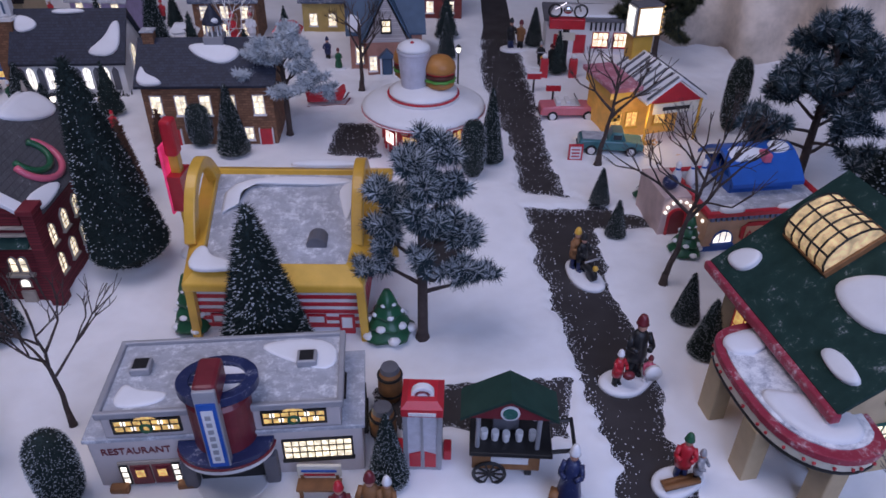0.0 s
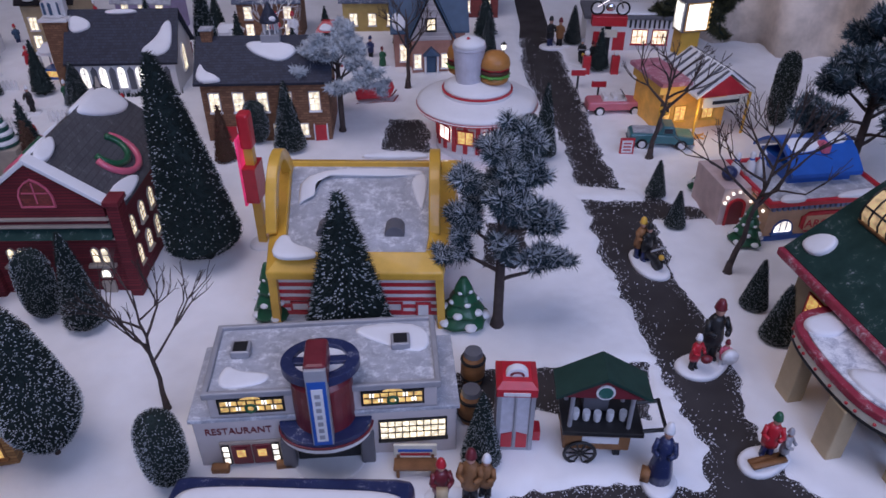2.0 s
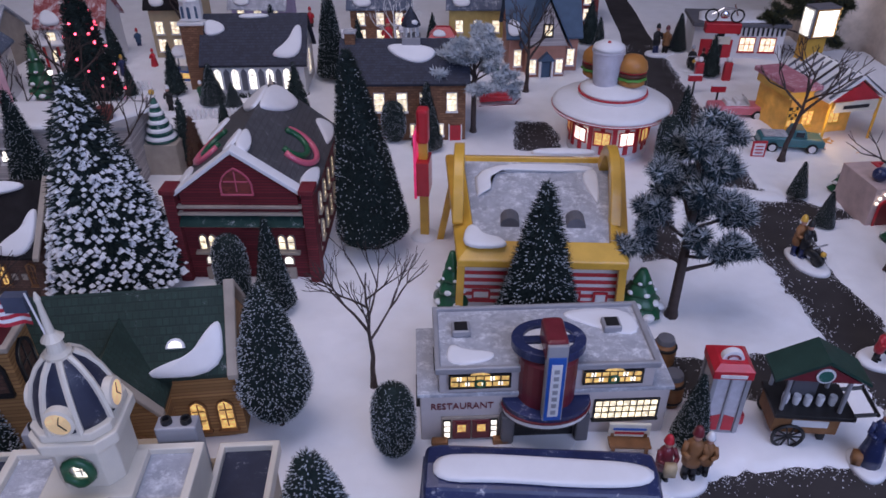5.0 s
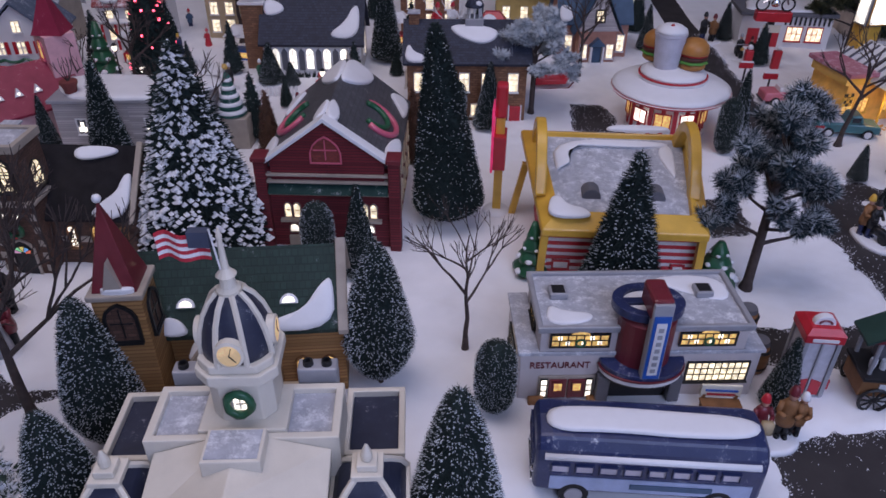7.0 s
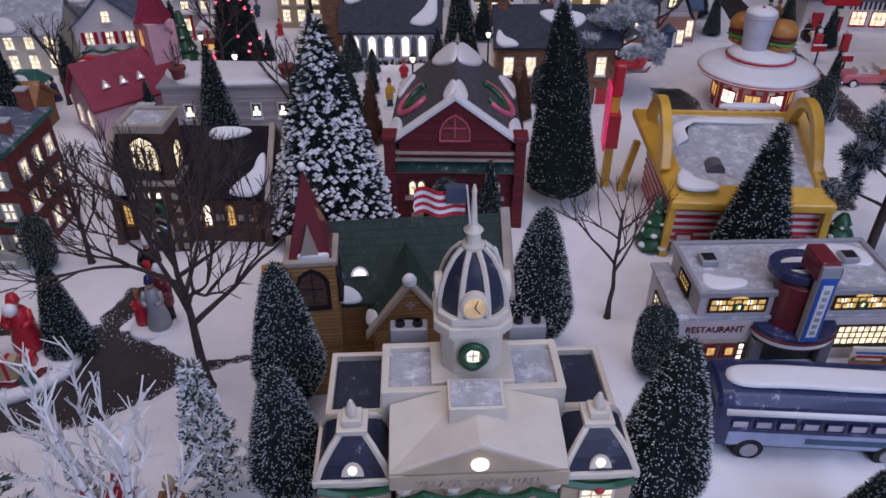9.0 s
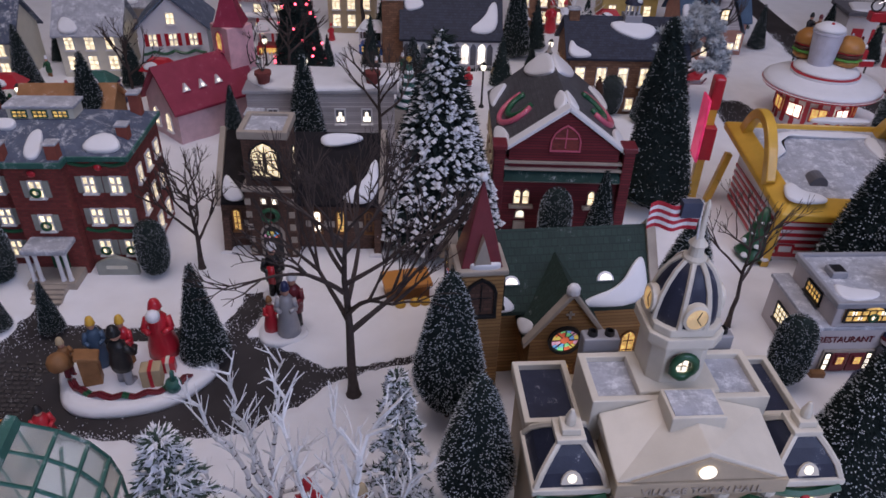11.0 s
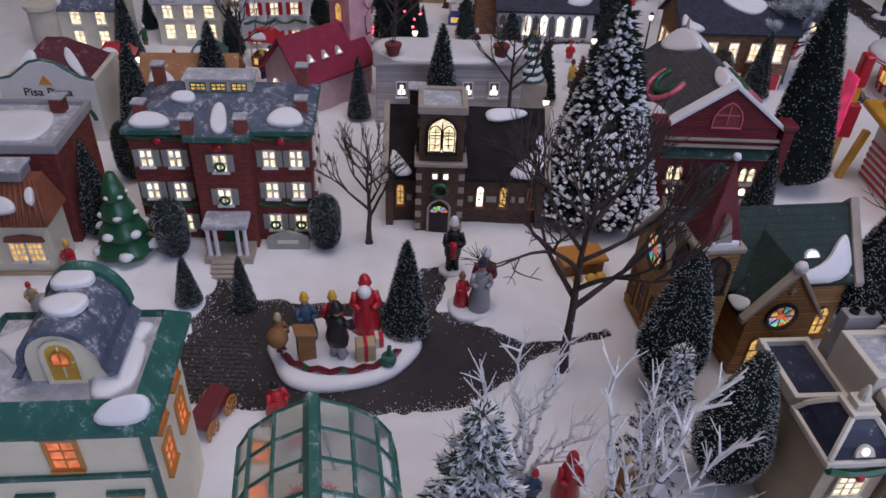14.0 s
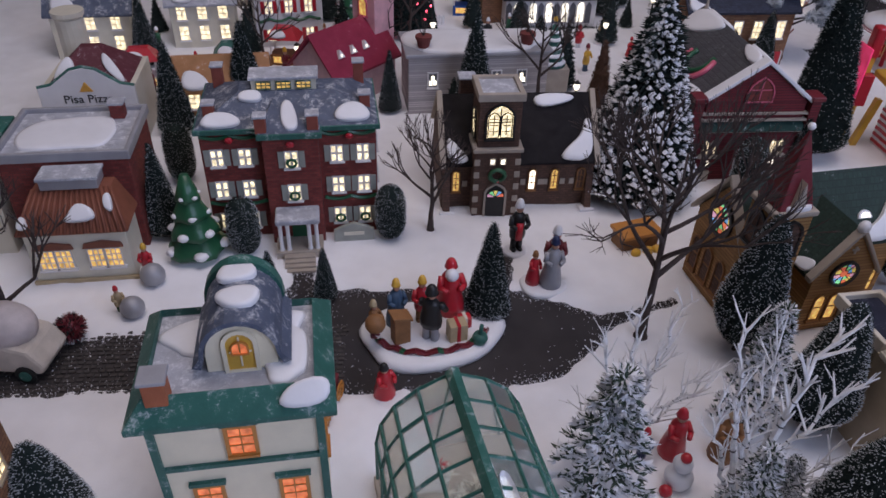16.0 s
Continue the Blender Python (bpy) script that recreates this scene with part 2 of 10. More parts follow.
# ---- mesh building ----
class Shape:
    """Collects faces; slot is the material slot that new faces take."""

    def __init__(self):
        self.v, self.f, self.m, self.slot = [], [], [], 0
        self.t = None
        self.end = None

    def add(self, verts, faces):
        k = len(self.v)
        self.end = None
        self.v += [tuple(self.t @ Vector(p)) for p in verts] if self.t else [tuple(p) for p in verts]
        self.f += [tuple(i + k for i in q) for q in faces]
        self.m += [self.slot] * len(faces)
        return self

    def box(self, x0, x1, y0, y1, z0, z1):
        return self.add([(x, y, z) for z in (z0, z1) for y in (y0, y1) for x in (x0, x1)],
                        [(0, 2, 3, 1), (4, 5, 7, 6), (0, 1, 5, 4), (2, 6, 7, 3), (0, 4, 6, 2), (1, 3, 7, 5)])

    def extrude(self, poly, a, b, axis="y"):
        """poly in (x, z) drawn out along y, or in (y, z) along x, or in (x, y) along z."""
        put = {"y": lambda p, q: (p[0], q, p[1]), "x": lambda p, q: (q, p[0], p[1]), "z": lambda p, q: (p[0], p[1], q)}[axis]
        n = len(poly)
        v = [put(p, a) for p in poly] + [put(p, b) for p in poly]
        return self.add(v, [tuple(range(n)), tuple(range(2 * n - 1, n - 1, -1))] + [(i, n + i, n + (i + 1) % n, (i + 1) % n) for i in range(n)])

    def lathe(self, prof, c=(0, 0, 0), n=20, sx=1.0, sy=1.0, wob=None):
        v, f = [], []
        for r, z in prof:
            for i in range(n):
                a = 2 * math.pi * i / n
                k = wob(a, z) if wob else 1.0
                v.append((c[0] + r * k * sx * math.cos(a), c[1] + r * k * sy * math.sin(a), c[2] + z))
        for j in range(len(prof) - 1):
            for i in range(n):
                f.append((j * n + i, j * n + (i + 1) % n, (j + 1) * n + (i + 1) % n, (j + 1) * n + i))
        f += [tuple(range(n - 1, -1, -1)), tuple((len(prof) - 1) * n + i for i in range(n))]
        return self.add(v, f)

    def ball(self, c, rx, ry=None, rz=None, n=12):
        ry, rz = ry or rx, rz or rx
        k = n // 2
        return self.lathe([(max(0.02, math.sin(math.pi * j / k)) * rx, -math.cos(math.pi * j / k) * rz) for j in range(k + 1)], c, n, 1.0, ry / rx)

    def tube(self, p, q, r0, r1, n=6):
        p, q = Vector(p), Vector(q)
        d = (q - p).normalized()
        if self.end and self.end[3:] == (n, self.slot) and (self.end[0] - p).length < 1e-7 and self.end[2].dot(d) > 0.2:
            # carries on from the last tube's end as one bent rod
            a = self.end[1] - d * self.end[1].dot(d)
            a.normalize()
            b = d.cross(a)
            k = len(self.v) - n
            v = [q + r1 * (math.cos(2 * math.pi * i / n) * a + math.sin(2 * math.pi * i / n) * b) for i in range(n)]
            self.v += [tuple(self.t @ o) for o in v] if self.t else [tuple(o) for o in v]
            f = [(k + i, k + (i + 1) % n, k + n + (i + 1) % n, k + n + i) for i in range(n)] + [tuple(range(k + n, k + 2 * n))]
            self.f.pop()
            self.m.pop()
            self.f += f
            self.m += [self.slot] * len(f)
            self.end = (q, a, d, n, self.slot)
            return self
        a = d.orthogonal().normalized()
        b = d.cross(a)
        self.end = None
        v = [tuple(o + r * (math.cos(2 * math.pi * i / n) * a + math.sin(2 * math.pi * i / n) * b)) for o, r in ((p, r0), (q, r1)) for i in range(n)]
        self.add(v, [(i, (i + 1) % n, n + (i + 1) % n, n + i) for i in range(n)] + [tuple(range(n - 1, -1, -1)), tuple(range(n, 2 * n))])
        self.end = (q, a, d, n, self.slot)
        return self

    def spike(self, p, d, length, w):
        p, d = Vector(p), Vector(d).normalized()
        a = d.orthogonal().normalized()
        b = d.cross(a)
        q = p + d * length
        return self.add([p + a * w, p - 0.5 * a * w + 0.87 * b * w, p - 0.5 * a * w - 0.87 * b * w, q], [(0, 1, 3), (1, 2, 3), (2, 0, 3)])

    def gable(self, x0, x1, y0, y1, ze, zr, th=0.004, axis="x"):
        """A chevron roof slab whose ridge runs along the axis."""
        if axis == "x":
            ym = (y0 + y1) / 2
            return self.extrude([(y0, ze), (ym, zr), (y1, ze), (y1, ze + th), (ym, zr + th * 1.3), (y0, ze + th)], x0, x1, "x")
        xm = (x0 + x1) / 2
        return self.extrude([(x0, ze), (xm, zr), (x1, ze), (x1, ze + th), (xm, zr + th * 1.3), (x0, ze + th)], y0, y1, "y")

    def mesh(self, name):
        me = bpy.data.meshes.new(name)
        me.from_pydata(self.v, [], self.f)
        me.polygons.foreach_set("material_index", self.m)
        bm = bmesh.new()
        bm.from_mesh(me)
        bmesh.ops.recalc_face_normals(bm, faces=bm.faces)
        bm.to_mesh(me)
        bm.free()
        return me


def part(name, shape, material, parent=None, label="", bevel=0.0, smooth=False, m=None):
    """Links a shape as one mesh object under a thing or under a part."""
    me = shape.mesh(name)
    for one in material if isinstance(material, (list, tuple)) else [material]:
        me.materials.append(one)
    if smooth:
        me.polygons.foreach_set("use_smooth", [True] * len(me.polygons))
    ob = new(name, me)
    if parent:
        ob.parent = parent
    if m is not None:
        ob.matrix_basis = m
    if bevel:
        mod = ob.modifiers.new("bevel", "BEVEL")
        mod.width, mod.segments, mod.limit_method, mod.angle_limit = bevel, 2, "ANGLE", radians(40)
    if label:
        ob["label"] = label
    return ob


def thing(name, x, y, z=0.0, turn=0.0, label="", category="", group="", kind="", size=(1, 1, 1)):
    ob = new(name)
    ob.empty_display_size = 0.02
    ob.matrix_basis = pose(x, y, z, 0, 0, turn) @ Matrix.Diagonal((*size, 1))
    return tagged(ob, label, category, group, kind)


def face(p, u, n):
    """Local frame on a wall: u runs along it, n points out of it."""
    u, n = Vector(u).normalized(), Vector(n).normalized()
    w = n.cross(u)
    return Matrix(((u.x, w.x, n.x, p[0]), (u.y, w.y, n.y, p[1]), (u.z, w.z, n.z, p[2]), (0, 0, 0, 1)))


FRONT, BACK, LEFT, RIGHT = ((1, 0, 0), (0, -1, 0)), ((-1, 0, 0), (0, 1, 0)), ((0, -1, 0), (-1, 0, 0)), ((0, 1, 0), (1, 0, 0))


def outline(w, h, top="flat"):
    a = w / 2
    if top == "flat":
        return [(-a, 0), (a, 0), (a, h), (-a, h)]
    pts = [(-a, 0), (a, 0)]
    if top == "round":
        return pts + [(a * math.cos(t), h - a + a * math.sin(t)) for t in np.linspace(0, math.pi, 9)]
    if top == "disc":
        return [(a * math.cos(t), h / 2 + h / 2 * math.sin(t)) for t in np.linspace(0, 2 * math.pi, 17)[:-1]]
    s = h - 1.1 * a
    return pts + [(a, s), (a * 0.8, s + 0.5 * a), (a * 0.45, s + 0.85 * a), (0, h), (-a * 0.45, s + 0.85 * a), (-a * 0.8, s + 0.5 * a), (-a, s)]


def window(parent, p, side, w, h, cols=2, rows=2, top="flat", frame=None, pane=None, name="window", rim=0.0018, sill=True, bar=0.0011):
    """A framed window on a wall: frame with bars, a lit pane set back in it, and a sill."""
    frame, pane = frame or WHITE, pane or LIT
    t = face(p, *side)
    f = Shape()
    f.t = t
    o = outline(w, h, top)
    cx, cy = 0, h / 2
    k = len(o)
    out = [(cx + (x - cx) * (1 + 2 * rim / w), cy + (y - cy) * (1 + 2 * rim / h)) for x, y in o]
    v = [(x, y, z) for ring, z in ((out, 0), (out, 0.0024), (o, 0.0024), (o, 0.0006)) for x, y in ring]
    f.add(v, [(j * k + i, j * k + (i + 1) % k, (j + 1) * k + (i + 1) % k, (j + 1) * k + i) for j in range(3) for i in range(k)])
    inset = 0.82 if top in ("point", "round", "disc") else 0.99
    for i in range(1, cols):
        x = -w / 2 + w * i / cols
        f.box(x - bar / 2, x + bar / 2, h * (1 - inset) / 2, h * (1 + inset) / 2, 0.0004, 0.0018)
    for j in range(1, rows):
        y = h * j / rows
        f.box(-w / 2 * inset, w / 2 * inset, y - bar / 2, y + bar / 2, 0.0004, 0.0018)
    ob = part(name, f, frame, parent)
    g = Shape()
    g.t = t
    g.add([(x, y, 0.0009) for x, y in o], [tuple(range(k))])
    part("pane", g, pane, ob)
    if sill:
        s = Shape()
        s.t = t
        s.box(-w / 2 - 0.003, w / 2 + 0.003, -0.0035, -0.0012, -0.0005, 0.004)
        part("sill", s, frame, ob)
    return ob


def smooth_ring(pts, times=2):
    for _ in range(times):
        q = []
        for i in range(len(pts)):
            a, b = pts[i], pts[(i + 1) % len(pts)]
            q += [(0.75 * a[0] + 0.25 * b[0], 0.75 * a[1] + 0.25 * b[1]), (0.25 * a[0] + 0.75 * b[0], 0.25 * a[1] + 0.75 * b[1])]
        pts = q
    return pts


def snow_patch(parent, p, u, up, pts, th=0.0035, name="snow_patch"):
    """A rounded slab of painted snow on a roof: pts in metres along u and up the slope."""
    u, up = Vector(u).normalized(), Vector(up).normalized()
    n = u.cross(up)
    t = Matrix(((u.x, up.x, n.x, p[0]), (u.y, up.y, n.y, p[1]), (u.z, up.z, n.z, p[2]), (0, 0, 0, 1)))
    r = smooth_ring(pts)
    k = len(r)
    cx, cy = sum(a for a, _ in r) / k, sum(b for _, b in r) / k
    s = Shape()
    s.t = t
    v = []
    for sc, z in ((1, -0.001), (1.0, th * 0.5), (0.93, th * 0.9), (0.7, th)):
        v += [(cx + (a - cx) * sc, cy + (b - cy) * sc, z) for a, b in r]
    s.add(v, [(j * k + i, j * k + (i + 1) % k, (j + 1) * k + (i + 1) % k, (j + 1) * k + i) for j in range(3) for i in range(k)] + [tuple(3 * k + i for i in range(k))])
    return part(name, s, SNOWPAINT, parent, smooth=True)


def lettering(parent, words, p, side, size, material, depth=0.0006, width=None):
    cu = bpy.data.curves.new("lettering", "FONT")
    cu.body, cu.size, cu.extrude, cu.align_x, cu.resolution_u = words, size, depth, "CENTER", 3
    cu.materials.append(material)
    ob = new("lettering", cu)
    ob.parent = parent
    ob.matrix_basis = face(p, *side) @ Matrix.Diagonal((width or 1.0, 1, 1, 1))
    return ob


def bars(parent, p, side, w, h, material, name="lettering_bar"):
    s = Shape()
    s.t = face(p, *side)
    s.box(-w / 2, w / 2, 0, h, 0.0, 0.0010)
    return part(name, s, material, parent)


def wreath(parent, p, side, r, name="wreath"):
    s = Shape()
    s.t = face(p, *side)
    n, k = 14, 6
    v = []
    for i in range(n):
        a = 2 * math.pi * i / n
        q = 0.34 * r * (0.85 + 0.3 * random.random())
        for j in range(k):
            b = 2 * math.pi * j / k
            v.append(((r + q * math.cos(b)) * math.cos(a), (r + q * math.cos(b)) * math.sin(a), 0.001 + q + q * math.sin(b)))
    s.add(v, [(i * k + j, ((i + 1) % n) * k + j, ((i + 1) % n) * k + (j + 1) % k, i * k + (j + 1) % k) for i in range(n) for j in range(k)])
    ob = part(name, s, GREEN, parent, smooth=True)
    b = Shape()
    b.t = s.t
    b.ball((0, -r, 0.5 * r), 0.4 * r, 0.3 * r, 0.25 * r, 8)
    part("bow", b, RED, ob, smooth=True)
    return ob

# ---- ground: one snow sheet that dips under the road felt ----
MAIN_ROAD = [(0.19, 2.3), (0.186, 1.90), (0.163, 1.647), (0.176, 1.43), (0.201, 1.197), (0.203, 1.085), (0.204, 0.931), (0.214, 0.82), (0.225, 0.727), (0.228, 0.66), (0.236, 0.60), (0.247, 0.565), (0.235, 0.525), (0.171, 0.524), (0.08, 0.522), (0.04, 0.507), (0.0, 0.480),
             (0.0, 0.30), (0.0, 0.0), (0.45, 0.0), (0.40, 0.45), (0.335, 0.53), (0.318, 0.60), (0.322, 0.66), (0.327, 0.70), (0.314, 0.80), (0.311, 0.90), (0.314, 0.972), (0.43, 0.975), (0.43, 1.018), (0.35, 1.030), (0.280, 1.086), (0.272, 1.219), (0.277, 1.38), (0.275, 1.615), (0.266, 1.84), (0.28, 2.3)]
BACK_LANE = [(0.005, 0.606), (0.10, 0.606), (0.215, 0.592), (0.235, 0.69), (0.12, 0.682), (0.005, 0.676)]
LOT = [(0.045, 0.86), (0.115, 0.87), (0.125, 0.98), (0.05, 0.99)]
SNOW_STRIP = [(0.17, 1.050), (0.30, 1.040), (0.30, 1.064), (0.17, 1.078)]
DRIVE_PATCH = [(-0.115, 1.21), (-0.035, 1.185), (-0.01, 1.20), (-0.03, 1.34), (-0.11, 1.345)]
PLAZA = [(-1.10, 0.585), (-0.872, 0.585), (-0.868, 0.66), (-0.822, 0.66), (-0.828, 0.575), (-0.74, 0.530), (-0.64, 0.556), (-0.63, 0.532), (-0.72, 0.508), (-0.748, 0.465), (-0.80, 0.425), (-0.866, 0.405), (-1.05, 0.41), (-1.10, 0.42)]
COBBLES = [(-1.75, 0.495), (-1.115, 0.515), (-1.106, 0.625), (-1.066, 0.625), (-1.055, 0.54), (-1.03, 0.50), (-1.03, 0.425), (-1.75, 0.42)]
ROADS = [MAIN_ROAD, BACK_LANE, LOT, DRIVE_PATCH, PLAZA, COBBLES]


def inside_depth(poly, px, py):
    """Signed distance to a polygon's edge: positive inside."""
    hit = np.zeros(px.shape, bool)
    best = np.full(px.shape, 9.0)
    for (ax, ay), (bx, by) in zip(poly, poly[1:] + poly[:1]):
        dx, dy = bx - ax, by - ay
        t = np.clip(((px - ax) * dx + (py - ay) * dy) / (dx * dx + dy * dy), 0, 1)
        best = np.minimum(best, np.hypot(px - ax - t * dx, py - ay - t * dy))
        if dy:
            hit ^= ((ay > py) != (by > py)) & (px < ax + (py - ay) * dx / dy)
    return np.where(hit, best, -best)


def value_noise(px, py, size, seed):
    rng = np.random.RandomState(seed)
    table = rng.rand(256, 256)
    gx, gy = px / size, py / size
    ix, iy = np.floor(gx).astype(int), np.floor(gy).astype(int)
    fx, fy = gx - ix, gy - iy
    fx, fy = fx * fx * (3 - 2 * fx), fy * fy * (3 - 2 * fy)
    at = lambda a, b: table[a % 256, b % 256]
    return (at(ix, iy) * (1 - fx) + at(ix + 1, iy) * fx) * (1 - fy) + (at(ix, iy + 1) * (1 - fx) + at(ix + 1, iy + 1) * fx) * fy


def build_ground():
    xs = np.concatenate([[-40, -15, -6, -3, -2.2], np.arange(-1.75, 0.85, 0.004), [1.3, 2.2, 4, 12, 40]])
    ys = np.concatenate([[-40, -15, -5, -2, -0.5, 0.0], np.arange(0.18, 1.75, 0.004), [1.9, 2.1, 2.5, 4, 12, 40]])
    px, py = np.meshgrid(xs, ys)
    depth = np.max([inside_depth(r, px, py) for r in ROADS], axis=0)
    depth = np.minimum(depth, -inside_depth(SNOW_STRIP, px, py))
    rag = 0.011 * (value_noise(px, py, 0.030, 1) - 0.5) + 0.008 * (value_noise(px, py, 0.010, 2) - 0.5)
    d = depth + rag
    drift = 0.004 * (value_noise(px, py, 0.09, 3) - 0.5) + 0.0018 * (value_noise(px, py, 0.022, 4) - 0.5) + 0.0008 * (value_noise(px, py, 0.008, 5) - 0.5)
    z = np.clip(0.0015 - 0.35 * d, -0.006, 0.0022) + drift * np.clip(-depth / 0.05, 0.25, 1.0)
    nx, ny = len(xs), len(ys)
    me = bpy.data.meshes.new("ground")
    v = np.stack([px.ravel(), py.ravel(), z.ravel()], 1)
    i = (np.arange(ny - 1)[:, None] * nx + np.arange(nx - 1)[None, :]).ravel()
    q = np.stack([i, i + 1, i + nx + 1, i + nx], 1)
    me.vertices.add(len(v))
    me.vertices.foreach_set("co", v.ravel())
    me.loops.add(q.size)
    me.loops.foreach_set("vertex_index", q.ravel())
    me.polygons.add(len(q))
    me.polygons.foreach_set("loop_start", np.arange(len(q)) * 4)
    me.polygons.foreach_set("use_smooth", np.ones(len(q), bool))
    me.update(calc_edges=True)
    me.materials.append(SNOW)
    tagged(new("ground", me), "loose white artificial snow spread over the display", "snow", kind="structure")
    # grains of snow strewn over the roads, thick along their edges
    rng = np.random.RandomState(7)
    gx, gy = rng.uniform(-1.6, 0.42, 1300000), rng.uniform(0.36, 1.8, 1300000)
    dd = np.max([inside_depth(r, gx, gy) for r in ROADS], axis=0)
    dd = np.minimum(dd, -inside_depth(SNOW_STRIP, gx, gy)) + 0.011 * (value_noise(gx, gy, 0.030, 1) - 0.5) - 0.006
    keep = (dd > -0.006) & (rng.rand(len(gx)) < 0.0014 + 0.9 * np.exp(-np.maximum(dd, 0) / 0.0050) + 0.020 * np.exp(-np.maximum(dd, 0) / 0.02) + 0.010 * (value_noise(gx, gy, 0.05, 9) > 0.75) + 0.05 * (gx < -1.03))
    gx, gy = gx[keep], gy[keep]
    s = Shape()
    for x, y in zip(gx[:150000], gy[:150000]):
        r = 0.0005 + 0.0009 * rng.rand() ** 3
        a = rng.rand() * 6.28
        p = [(x + r * (0.6 + 0.8 * rng.rand()) * math.cos(a + k * 2.09), y + r * (0.6 + 0.8 * rng.rand()) * math.sin(a + k * 2.09), -0.0012) for k in range(3)]
        s.add(p + [(x, y, -0.0005 + r * 0.8)], [(0, 1, 3), (1, 2, 3), (2, 0, 3)])
    tagged(part("snow_grains", s, GRAIN), "loose grains of artificial snow strewn on the road", "snow", kind="stuff")


build_ground()
road = Shape()
road.box(-2.2, 1.3, -0.3, 2.5, -0.012, -0.001)
tagged(part("road", road, ROAD), "dark brown-grey felt road under the snow", "road", kind="structure")



def build_cobbles():
    """Small dark setts on the western lane, laid in uneven rows."""
    rng = random.Random(21)
    s = Shape()
    y = 0.424
    row = 0
    while y < 0.512:
        x = -1.56 + 0.004 * (row % 2)
        while x < -1.035:
            w, h = rng.uniform(0.0058, 0.0078), rng.uniform(0.0, 0.0012)
            if rng.random() > 0.06:
                a, b = y + 0.0006, y + 0.0056
                z = -0.0002 + h
                s.add([(x, a, -0.003), (x + w, a, -0.003), (x + w, b, -0.003), (x, b, -0.003), (x + 0.0008, a + 0.0008, z), (x + w - 0.0008, a + 0.0008, z), (x + w - 0.0008, b - 0.0008, z), (x + 0.0008, b - 0.0008, z)],
                      [(4, 5, 6, 7), (0, 1, 5, 4), (1, 2, 6, 5), (2, 3, 7, 6), (3, 0, 4, 7)])
            x += w + 0.0007
        y += 0.0062
        row += 1
    tagged(part("cobbles", s, mat("dark_cobble", (0.060, 0.052, 0.050), 0.7, var=0.4, scale=160, frost=0.10)), "dark cobbled lane dusted with snow", "cobbles", kind="stuff")


build_cobbles()

# ---- the room that closes the display ----
WALLPAINT = mat("dark_room_wall", (0.10, 0.085, 0.085), 0.9, var=0.2, scale=3, fine=60)
CEIL = mat("ceiling_paint", (0.7, 0.69, 0.68), 0.9, var=0.05, scale=3, fine=60)
CURTAIN = mat("beige_backdrop_cloth", (0.68, 0.58, 0.49), 0.9, var=0.45, scale=14, fine=90, bump=0.6)
for nm, b in (("wall_north", (-4, 4, 2.6, 2.7, -0.9, 2.4)), ("wall_south", (-4, 4, -2.7, -2.6, -0.9, 2.4)), ("wall_west", (-4.1, -4, -2.7, 2.7, -0.9, 2.4)), ("wall_east", (4, 4.1, -2.7, 2.7, -0.9, 2.4))):
    w = Shape()
    w.box(*b)
    tagged(part(nm, w, WALLPAINT), "plain dark painted room wall", "wall", kind="structure")
c = Shape()
c.box(-4.1, 4.1, -2.7, 2.7, 2.4, 2.5)
tagged(part("ceiling", c, CEIL), "plain white room ceiling", "ceiling", kind="structure")


def build_backdrop():
    """Crumpled beige cloth that hangs behind the display's corner."""
    s = Shape()
    nu, nv = 60, 24
    v = []
    for j in range(nv):
        for i in range(nu):
            a, b = i / (nu - 1), j / (nv - 1)
            x, y = 0.55 + 0.85 * a, 1.88 - 0.72 * a
            k = 0.03 * math.sin(a * 40 + 2 * b) + 0.05 * noise.noise((a * 6, b * 3, 1.0)) + 0.02 * noise.noise((a * 30, b * 6, 4.0))
            v.append((x + 0.6 * k - 0.0 * b, y + k + 0.10 * b, -0.002 + 0.62 * b))
    s.add(v, [(j * nu + i, j * nu + i + 1, (j + 1) * nu + i + 1, (j + 1) * nu + i) for j in range(nv - 1) for i in range(nu - 1)])
    ob = part("backdrop", s, CURTAIN, smooth=True)
    mod = ob.modifiers.new("cloth", "SOLIDIFY")
    mod.thickness = 0.004
    tagged(ob, "crumpled beige backdrop cloth behind the display", "backdrop", kind="structure")


build_backdrop()

# ---- trees ----
def bristle_crown(radius, n, seed, length=0.045, w=0.006, frost=0.2, tilt=0.25, core=0.86, frost_w=1.0, speck=0.012):
    """A bottle-brush crown of unit height: dark core, thousands of bristles, some with white tips."""
    rng = random.Random(seed)
    s = Shape()
    s.lathe([(max(0.004, radius(z) * core), z) for z in [i / 14 for i in range(15)]], n=18, wob=lambda a, z: 1 + 0.06 * math.sin(3 * a + 9 * z))
    top = max(radius(i / 20) for i in range(21))
    k = 0
    while k < n:
        z = rng.random()
        if rng.random() > radius(z) / top + 0.08:
            continue
        a = rng.random() * 2 * math.pi
        r = radius(z) * (core + 0.03)
        d = Vector((math.cos(a), math.sin(a), tilt + 0.5 * (rng.random() - 0.4)))
        d += 0.35 * Vector((rng.random() - 0.5, rng.random() - 0.5, rng.random() - 0.5))
        s.slot = 1 if rng.random() < frost else 0
        if s.slot:
            r *= 1.04 + 0.10 * rng.random()
            s.spike((r * math.cos(a), r * math.sin(a), z), d, speck * (0.6 + 0.9 * rng.random()), speck * 0.38 * frost_w)
        else:
            s.spike((r * math.cos(a), r * math.sin(a), z), d, length * (0.5 + 0.8 * rng.random()), w)
        k += 1
    return s


